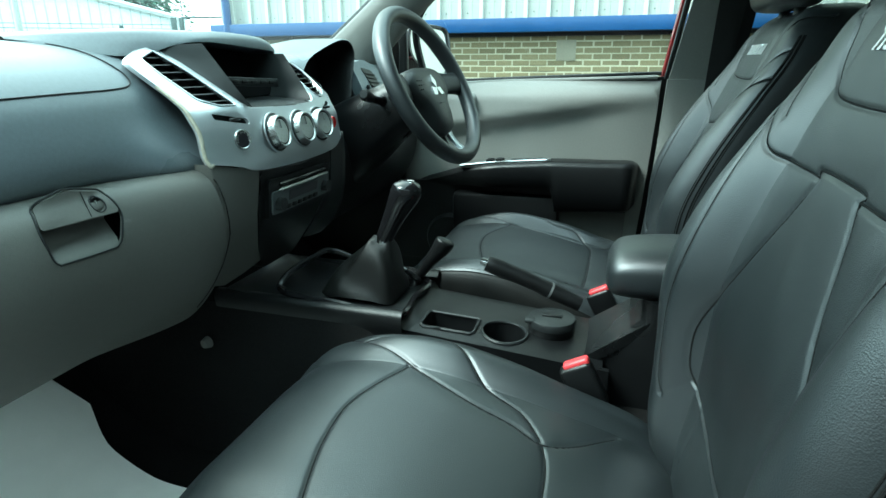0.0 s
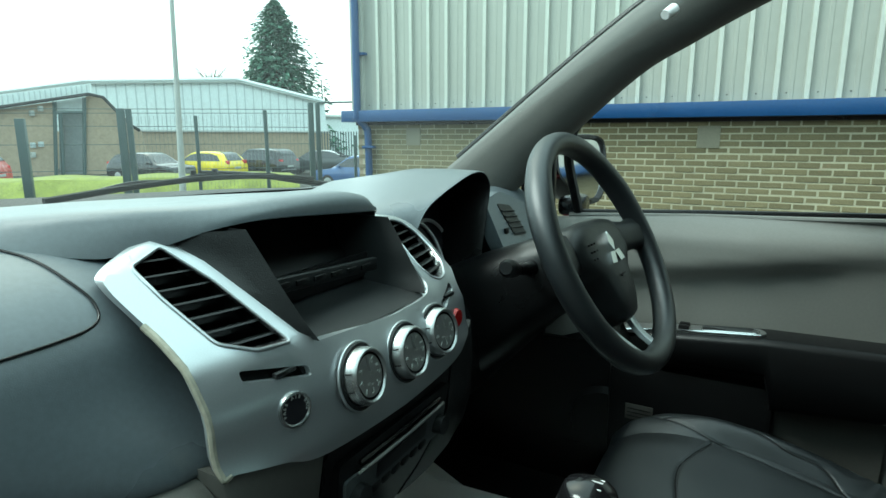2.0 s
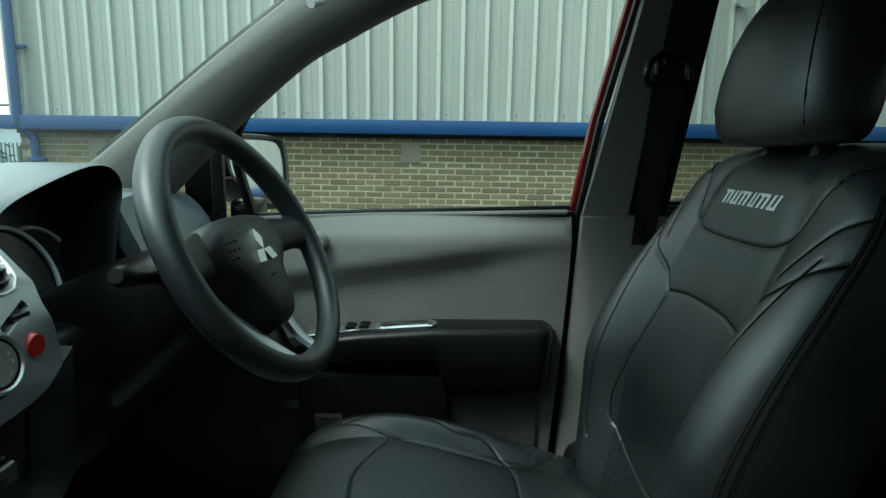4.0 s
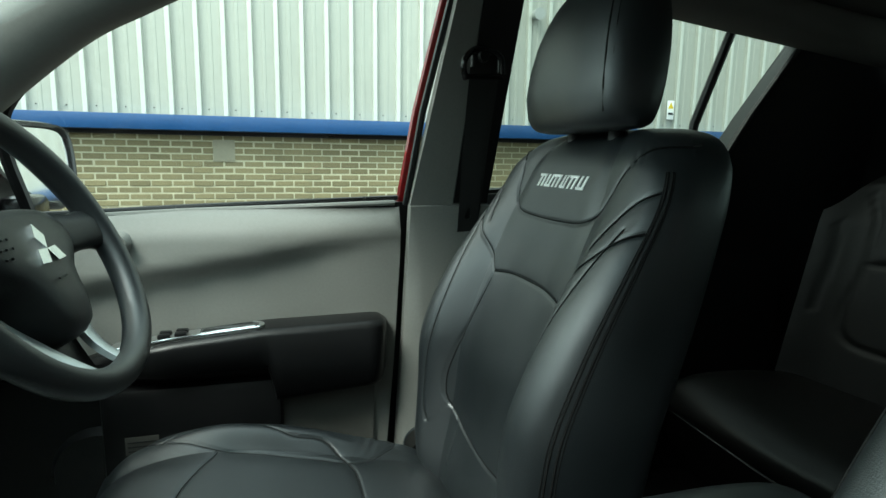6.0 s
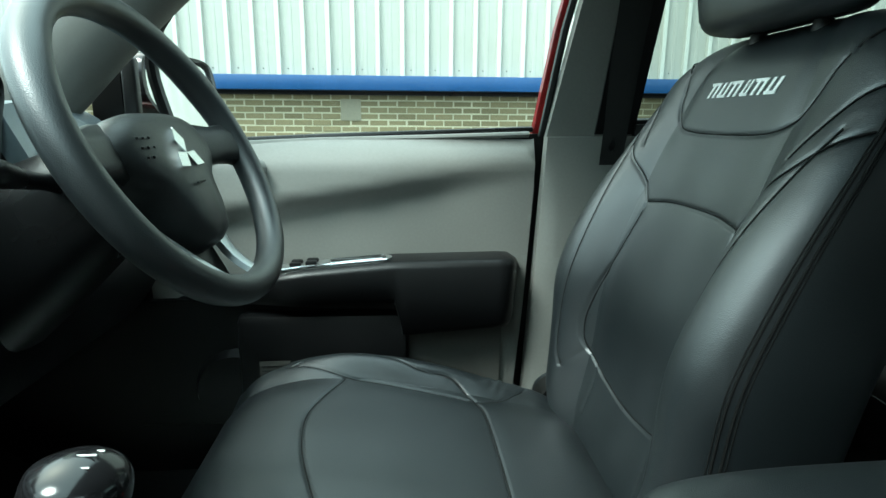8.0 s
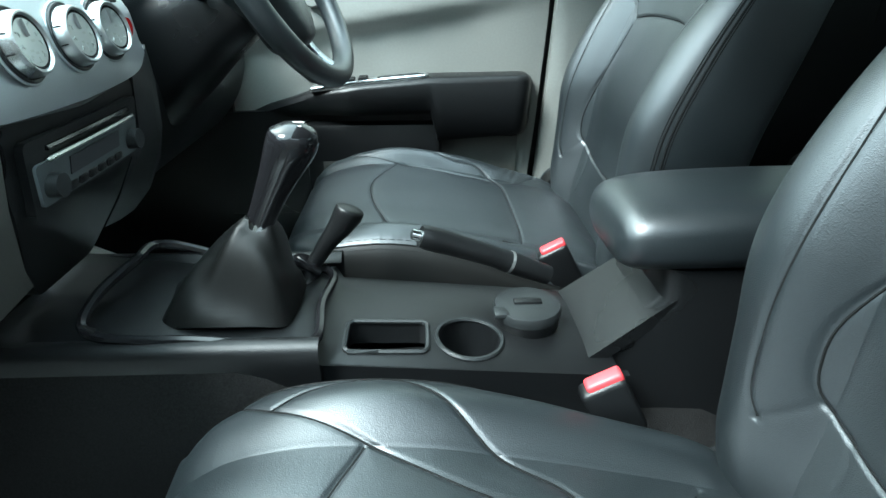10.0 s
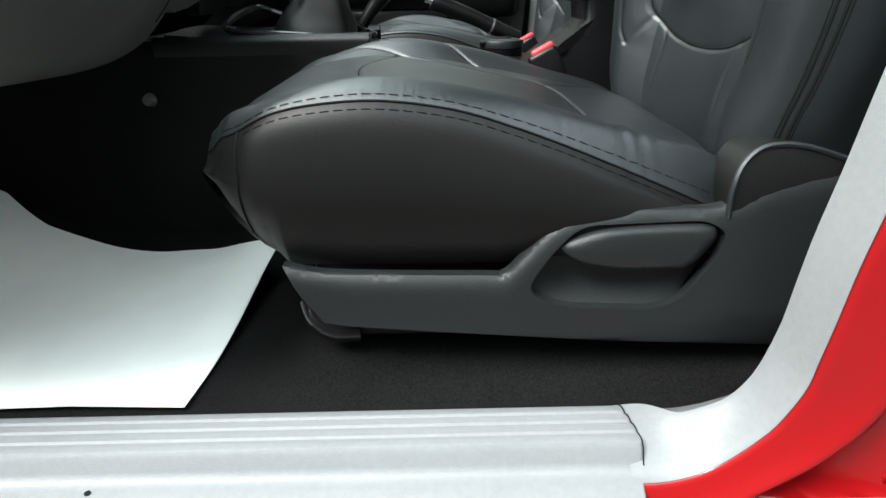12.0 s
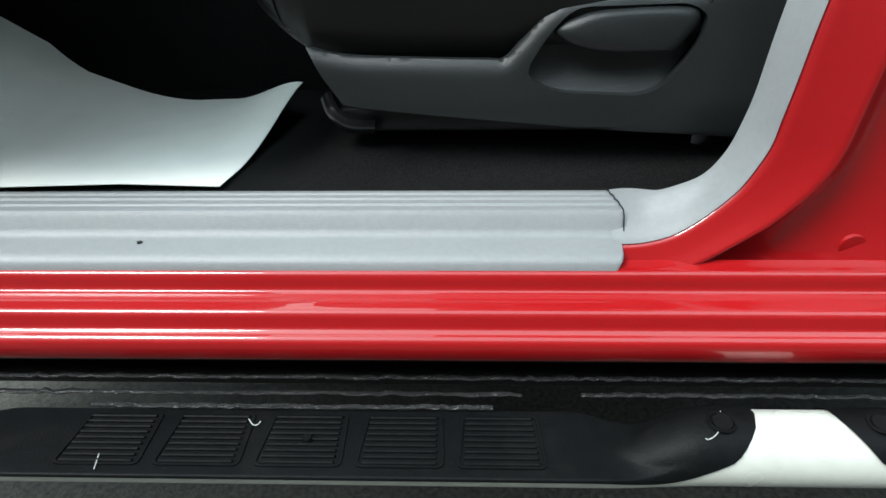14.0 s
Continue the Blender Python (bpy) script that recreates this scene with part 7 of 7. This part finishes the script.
for vx in (-0.765, -4.72):
    part("wall_patch", rbox((vx, WY - 0.012, 1.405), (0.24, 0.026, 0.25), 0.004), PATCH, wh, "grey rendered patch in the brickwork")
sg = thing("warning_sign", "small white and yellow warning sign on the cladding", "sign")
part("plate", rbox((5.16, WY - 0.11, 2.07), (0.11, 0.01, 0.26), 0.004), WHITE, sg)
YEL = material("yellow_sign", (0.75, 0.55, 0.03), 0.5)
part("triangle", sheet([(5.115, 2.09), (5.205, 2.09), (5.16, 2.175)], lambda a, z: (a, WY - 0.117, z), 0, (), (0, 0.003, 0)), YEL, sg)
part("text_bar", rbox((5.16, WY - 0.117, 2.02), (0.08, 0.003, 0.03), 0), TRIM, sg)

# fence along the boundary, posts and wire
def in_view(d, r, z=0.0):
    """A place d metres away along the line of sight past the bonnet, r to its right."""
    a = radians(49)
    return (-0.2 - math.sin(a) * d + math.cos(a) * r, 0.47 + math.cos(a) * d + math.sin(a) * r, z)


fence = thing("wire_fence", "dark green welded wire fence with steel posts", "fence")
for r, d, w, h in ((-3.57, 13, 0.15, 1.73), (-1.90, 13, 0.14, 1.94), (-1.76, 13, 0.10, 1.94), (-0.56, 13, 0.07, 1.82), (0.80, 13, 0.075, 1.95), (1.75, 13, 0.11, 2.12), (1.90, 13, 0.09, 2.12), (2.68, 12.9, 0.06, 1.43), (2.83, 12.9, 0.07, 1.43)):
    x, y, _ = in_view(d, r)
    part("post", rbox((x, y, h / 2), (w, w, h), 0.01, turn=Matrix.Rotation(radians(49), 4, "Z")), FENCE, fence)
for z in (0.25, 0.75, 1.25, 1.6, 1.78, 1.86):
    part("rail_wire", tube([in_view(13, -7.5, z), in_view(13, 1.8, z + (0.12 if z > 1.7 else 0))], 0.006, 5), FENCE, fence)
bm = bmesh.new()
for r in np.arange(-1.7, 1.8, 0.075):
    tube([in_view(13, r, 0.05), in_view(13, r, 1.84 + 0.03 * r)], 0.0024, 3, bm=bm)
tagged(part("wire_mesh", bm, FENCE, fence), kind="stuff")
for z in (0.4, 2.12):
    part("gate_rail", tube([in_view(13, 1.9, z), in_view(12.9, 2.72, z + 0.03)], 0.022, 6), FENCE, fence)
bm = bmesh.new()
for r in np.arange(6.2, 12.5, 0.20):
    tube([in_view(44, r, -0.8), in_view(44, r, 1.75)], 0.05, 4, bm=bm)
tagged(part("palisade", bm, FENCE, fence), kind="stuff")

post = thing("lamp_post", "tall pale grey lamp post", "lamp post")
part("column", tube([in_view(11.5, r, z) for r, z in ((-0.82, 0.0), (-0.80, 0.72), (-0.76, 2.4), (-0.73, 3.71), (-0.66, 8.0))], [0.062, 0.058, 0.045, 0.038, 0.034], 12), POLE, post)

# verge
P = [[in_view(d, r, 0.46 + 0.03 * math.sin(3 * r)) if d > 14.2 else in_view(d, r, 0.05) for d in (14, 14.6, 15.6, 16.4)] for r in np.linspace(-12, 1.6, 60)]
tagged(finish("verge", grid(P), GRASS), "strip of rough grass along the fence", "ground", kind="structure")

# far industrial unit: a low sheet gable with a brick wing in front of it
far = thing("industrial_unit", "far brick and pale sheet industrial unit with low gable", "building")
D = 48
roof_line = [(-14.0, 4.25), (-8.87, 5.14), (1.23, 5.58), (7.7, 4.08)]
g = [(-14.0, 1.74), (7.9, 1.70), (7.7, 4.08), (1.23, 5.58), (-8.87, 5.14), (-14.0, 4.25)]
part("gable_cladding", sheet(g, lambda r, z: in_view(D, r, z), 0, (), (-0.15, 0.13, 0)), PALE, far, "pale ribbed sheet gable")
for r in np.arange(-13.8, 7.6, 0.62):
    part("sheet_rib", tube([in_view(D - 0.03, r, 1.76), in_view(D - 0.03, r, lerp(r, roof_line) - 0.05)], 0.05, 4), SHEETRIB, far)
part("roof_edge", tube([in_view(D - 0.2, r, z + 0.05) for r, z in roof_line], 0.16, 6), PALE, far)
part("roof_drip", tube([in_view(D - 0.25, r, z - 0.16) for r, z in roof_line], 0.05, 5), POLE, far)
part("base_wall", sheet([(-14, -1.3), (8.0, -1.3), (8.0, 1.74), (-14, 1.74)], lambda r, z: in_view(D - 0.05, r, z), 0, (), (-0.15, 0.13, 0)), FARBRICK, far, "brown brick base")
part("band", tube([in_view(D - 0.2, -6.0, 1.78), in_view(D - 0.2, 7.95, 1.74)], 0.09, 6), POLE, far)
D2 = 40
wall = [(-15.0, -1.2), (-9.42, -1.2), (-9.05, 3.36), (-10.9, 3.05), (-15.0, 2.35)]
part("front_wall", sheet(wall, lambda r, z: in_view(D2, r, z), 0, (), (-0.3, 0.26, 0)), FARBRICK, far, "brown brick front wall")
wall = [(-7.95, -1.2), (-4.4, -1.2), (-4.71, 1.69), (-5.3, 2.1), (-5.75, 2.66), (-6.48, 3.6), (-7.2, 3.76), (-7.5, 3.66)]
part("front_wall", sheet(wall, lambda r, z: in_view(D2, r, z), 0, (), (-0.3, 0.26, 0)), FARBRICK, far, "brown brick front wall")
part("roller_door", sheet([(-9.45, -1.2), (-7.9, -1.2), (-7.5, 2.75), (-9.05, 2.75)], lambda r, z: in_view(D2 + 0.7, r, z), 0, (), (-0.05, 0.05, 0)), ROLLER, far, "grey roller door set back in the wall")
part("transom", sheet([(-9.07, 2.75), (-7.5, 2.75), (-7.45, 3.70), (-9.03, 3.38)], lambda r, z: in_view(D2 + 0.3, r, z), 0, (), (-0.05, 0.05, 0)), SHEETRIB, far, "pale panel over the roller door")
for r0, r1, zt in ((-9.42, -9.02, 3.36), (-9.05, -8.80, 2.75), (-7.98, -7.5, 3.62)):
    part("door_frame", tube([in_view(D2 - 0.08, r0, -1.2), in_view(D2 - 0.08, r1, zt)], 0.11, 5), FENCE, far)
part("door_head", tube([in_view(D2 - 0.06, -9.07, 2.75), in_view(D2 - 0.06, -7.5, 2.78)], 0.09, 5), FENCE, far)
part("fascia_sheet", sheet([(-15, 3.1), (-7.1, 4.4), (-7.1, 3.86), (-10.9, 3.16), (-15, 2.42)], lambda r, z: in_view(D2 - 0.4, r, z), 0, (), (-0.3, 0.26, 0)), PALE, far, "pale ribbed sheet fascia")
for r in np.arange(-14.8, -7.2, 0.26):
    part("fascia_rib", tube([in_view(D2 - 0.45, r, lerp(r, [(-15, 2.45), (-10.9, 3.18), (-7.1, 3.88)])), in_view(D2 - 0.45, r, lerp(r, [(-15, 3.05), (-7.1, 4.35)]))], 0.035, 4), SHEETRIB, far)
part("fascia_edge", tube([in_view(D2 - 0.45, *p) for p in ((-15, 2.38), (-10.9, 3.12), (-7.19, 3.80), (-6.48, 3.64), (-5.70, 2.66), (-5.22, 2.08), (-4.71, 1.72))], 0.10, 6), TRIM, far)
for r, z, c in ((-10.2, 2.7, POLE), (-9.75, 2.95, POLE), (-10.35, 0.9, SHEETRIB), (-9.95, 0.95, SHEETRIB), (-10.4, 0.35, POLE)):
    part("wall_box", rbox(in_view(D2 - 0.12, r, z), (0.22, 0.22, 0.30), 0.03), c, far, "small pale fitting on the wall")
far2 = thing("industrial_unit", "low pale shed far beyond the gate", "building")
part("wall", sheet([(9.2, -1), (20, -1), (20, 3.3), (9.2, 3.55)], lambda r, z: in_view(66, r, z), 0, (), (-0.3, 0.26, 0)), PALE, far2)
part("roof", tube([in_view(65.8, 9.2, 3.6), in_view(65.8, 20, 3.35)], 0.2, 6), POLE, far2)
mast = thing("thin_mast", "thin dark mast beyond the roofs", "mast")
part("pole", tube([in_view(64, 10.2, -0.9), in_view(64, 10.1, 7.3)], [0.09, 0.05], 6), TRIM, mast)


def conifer(name, base, height, spread, seed, label):
    rng = random.Random(seed)
    root = thing(name, label, "tree")
    part("trunk", tube([(base[0], base[1], base[2] + height * t) for t in (0, 0.3, 0.7, 0.98)], [0.35, 0.26, 0.13, 0.02], 8), BARK, root)
    bm = bmesh.new()
    for k in range(15000):
        t = rng.random() ** 1.35
        z = height * (0.06 + 0.93 * t)
        lim = spread * (1 - t) ** 0.66 * (0.82 + 0.18 * math.sin(k * 0.7 + t * 40)) + 0.12
        a = rng.uniform(0, 2 * math.pi)
        lim *= 0.85 + 0.25 * math.sin(3 * a + 9 * t)
        q = lim * rng.uniform(0.25, 1.0)
        c = Vector((base[0] + q * math.cos(a), base[1] + q * math.sin(a), base[2] + z - 0.22 * q))
        s = rng.uniform(0.30, 0.60) * (0.6 + 0.6 * (1 - t))
        d = Vector((math.cos(a), math.sin(a), -0.45 + rng.uniform(-0.3, 0.4))).normalized()
        w = d.cross(Vector((0, 0, 1))).normalized()
        for j in range(3):
            roll = rng.uniform(-0.9, 0.9)
            ww = (w * math.cos(roll) + Vector((0, 0, 1)) * math.sin(roll)) * s * 0.32
            o = c + w * rng.uniform(-0.25, 0.25) * s
            tip = o + d * s * rng.uniform(0.8, 1.3)
            vs = [bm.verts.new(o - d * s * 0.4), bm.verts.new(o + ww), bm.verts.new(tip), bm.verts.new(o - ww)]
            bm.faces.new(vs)
    tagged(part("crown", bm, NEEDLE, root, "dark green needles"), kind="stuff")
    return root


tx, ty, _ = in_view(70, 6.2)
conifer("conifer", (tx, ty, -0.85), 17.2, 9.0, 3, "tall dark green conifer behind the far unit")
tw = thing("bare_tree", "bare winter tree beyond the roof", "tree")
bx, by, _ = in_view(75, -0.9)
rng = random.Random(8)
part("trunk", tube([(bx, by, 0), (bx, by, 7)], [0.3, 0.18], 7), BARK, tw)
bm = bmesh.new()
for k in range(60):
    a, u = rng.uniform(0, 6.28), rng.uniform(0.3, 1)
    p0 = Vector((bx, by, 5 + 2 * u))
    p1 = p0 + Vector((math.cos(a) * 2.4 * u, math.sin(a) * 2.4 * u, 3.2 * rng.uniform(0.5, 1)))
    tube([p0, (p0 + p1) / 2 + Vector((0, 0, 0.3)), p1], [0.06, 0.04, 0.015], 4, bm=bm)
tagged(part("branches", bm, BARK, tw), kind="stuff")


# parked cars
def parked_car(label, paint, m, estate=False, saloon=False):
    root = thing("parked_car", label, "car", "parked cars")
    L, W, H = 4.1, 1.72, 1.46
    roofline = [(-2.05, 0.62), (-1.95, 0.80), (-1.1, 0.92), (-0.45, 1.38), (0.1, 1.46), (0.9, 1.44), (1.55, 1.36 if not saloon else 1.20), (1.9, 0.98), (2.04, 0.80)]
    if saloon:
        roofline = [(-2.2, 0.6), (-2.1, 0.76), (-1.1, 0.90), (-0.4, 1.34), (0.1, 1.42), (0.8, 1.40), (1.45, 1.08), (2.1, 1.0), (2.2, 0.85)]
    if estate:
        roofline = [(-2.1, 0.66), (-2.0, 0.84), (-1.15, 0.98), (-0.5, 1.48), (0.1, 1.58), (1.2, 1.56), (1.75, 1.46), (2.0, 1.05), (2.08, 0.85)]
    rl = curve_through(roofline, 40)
    rings = []
    for x, zt in rl:
        w = W / 2 * (1 - 0.10 * abs(x / 2.2) ** 6)
        cab = max(0.0, min(1.0, (zt - 0.9) / 0.45))
        belt = min(zt, 0.92)
        half = [(0, 0.24), (w * 0.9, 0.24), (w, 0.42), (w, 0.70), (w * 0.97, belt), (w * (0.97 - 0.22 * cab), zt - 0.04 * cab), (w * (0.85 - 0.25 * cab), zt), (0, zt + 0.01)]
        loop = half + [(-a, z) for a, z in half[-2:0:-1]]
        rings.append([(x, a, z) for a, z in loop])
    body = part("body", loft(rings), paint, root, "", 40)
    rx = max(p[0] for p in roofline)
    for s in (-1, 1):
        win = [(-0.95, 0.97), (-0.42, 1.30), (0.05, 1.375), (0.9, 1.36), (1.35, 1.25), (1.6, 0.98)]
        top = lambda x: lerp(x, [(p[0], p[1]) for p in rl])
        part("side_window", sheet(win, lambda x, z: (x, s * (W / 2 * 0.985 - 0.22 * W / 2 * max(0, (z - 0.92) / max(0.1, top(x) - 0.92)) * min(1, (top(x) - 0.9) / 0.45)), z), 0.2, (), (0, -s * 0.02, 0)), CARGLASS, root)
        for wx in (-1.32, 1.28):
            wheel = part("wheel", tube([(wx, s * 0.66, 0.31), (wx, s * 0.865, 0.31)], 0.31, 24), TYRE, root)
            part("alloy", tube([(wx, s * 0.86, 0.31), (wx, s * 0.875, 0.31)], [0.20, 0.19], 20), SATIN, wheel)
        part("tail_lamp", rbox((rx - 0.09, s * 0.66, 0.90), (0.14, 0.24, 0.24), 0.03), LAMPRED, root, "red tail lamp")
        part("head_lamp", rbox((-rx + 0.16, s * 0.62, 0.72), (0.24, 0.30, 0.13), 0.03), LAMPCLEAR, root, "clear head lamp")
        part("door_mirror", rbox((-0.72, s * 0.93, 0.98), (0.10, 0.16, 0.11), 0.03), paint, root)
    zr = lerp(1.5, [(p[0], p[1]) for p in rl])
    part("rear_window", sheet([(-0.58, 0.0), (0.58, 0.0), (0.48, 1.0), (-0.48, 1.0)], lambda a, t: (lerp(0.05 + 0.9 * t, [(0, rx - 0.12), (1, 1.18)]) + 0.02, a, lerp(lerp(0.05 + 0.9 * t, [(0, rx - 0.12), (1, 1.18)]), [(p[0], p[1]) for p in rl]) + 0.012), 0.2, (), (0, 0, -0.02)), CARGLASS, root)
    part("windscreen", sheet([(-0.64, 0.0), (0.64, 0.0), (0.52, 1.0), (-0.52, 1.0)], lambda a, t: (-1.05 + 0.62 * t - 0.0, a, lerp(-1.05 + 0.62 * t, [(p[0], p[1]) for p in rl]) + 0.014), 0.2, (), (0, 0, -0.02)), CARGLASS, root)
    part("plate", rbox((rx + 0.005, 0, 0.62), (0.02, 0.50, 0.11), 0.004), POLE, root)
    part("bumper", rbox((rx - 0.05, 0, 0.42), (0.16, 1.5, 0.18), 0.04), paint, root)
    root.matrix_world = m
    return root


CARBLACK = material("black_car_paint", (0.012, 0.013, 0.016), 0.15, coat=0.6)
CARYELLOW = material("yellow_car_paint", (0.72, 0.58, 0.03), 0.25, coat=0.5)
CARGREY = material("dark_grey_car_paint", (0.05, 0.06, 0.065), 0.2, coat=0.6)
CARRED = material("red_van_paint", (0.45, 0.06, 0.04), 0.25, coat=0.5)
CARBLUE = material("blue_car_paint", (0.06, 0.12, 0.28), 0.22, coat=0.6)


def parked(d, r, yaw):
    x, y, z = in_view(d, r)
    return pose(x, y, -0.85, 0, 0, yaw)


# yaw 0 faces the truck's own way
parked_car("dark hatchback with its nose towards the fence", CARBLACK, parked(32.5, -3.55, 190))
parked_car("bright yellow hatchback seen from behind", CARYELLOW, parked(34.0, -0.98, 8))
parked_car("black estate car with red tail lamps", CARBLACK, parked(34.5, 1.85, 4), estate=True)
parked_car("dark grey saloon car beside the gate", CARGREY, parked(36.0, 5.25, 24), saloon=True)
parked_car("blue car beyond the gate post", CARBLUE, parked(25.0, 5.6, 10))
parked_car("red van partly behind the gate post", CARRED, parked(30.0, -11.0, 40), estate=True)

# ---- bricks, last ----
def brick_mesh(w, h, d):
    bm = rbox((0, 0, 0), (w, d, h), 0.006, 1)
    me = bpy.data.meshes.new("brick")
    bm.to_mesh(me)
    bm.free()
    me.materials.append(BRICK)
    return me


FULL = [brick_mesh(0.209, 0.0605, 0.03), brick_mesh(0.207, 0.059, 0.026), brick_mesh(0.211, 0.0615, 0.034)]
rng = random.Random(4)
rest = bmesh.new()
near = 0
for c in range(21):
    z = 1.5525 - 0.075 * c
    for k in range(int((WR - WL) / 0.225)):
        x = WL + 0.11 + 0.225 * k + (0.1125 if c % 2 else 0)
        if x > WR - 0.1:
            continue
        y = WY - 0.002 + rng.uniform(-0.003, 0.003)
        if c < 14 and -2.6 < x < 2.1 and near < 300:
            ob = new("brick", FULL[rng.randrange(3)])
            ob.parent = wh
            ob.location = (x, y, z)
            near += 1
        else:
            w, h = 0.209 + rng.uniform(-0.003, 0.002), 0.0605 + rng.uniform(-0.002, 0.001)
            vs = [rest.verts.new((x + sx * w / 2, y + sy, z + sz * h / 2)) for sx, sy, sz in ((-1, -0.014, -1), (1, -0.014, -1), (1, -0.014, 1), (-1, -0.014, 1), (-1, 0.01, -1), (1, 0.01, -1), (1, 0.01, 1), (-1, 0.01, 1))]
            for f in ((0, 1, 2, 3), (0, 4, 5, 1), (1, 5, 6, 2), (2, 6, 7, 3), (3, 7, 4, 0)):
                rest.faces.new([vs[i] for i in f])
ob = part("bricks", rest, BRICK, wh, "buff bricks of the remaining wall")
tagged(ob, kind="stuff")
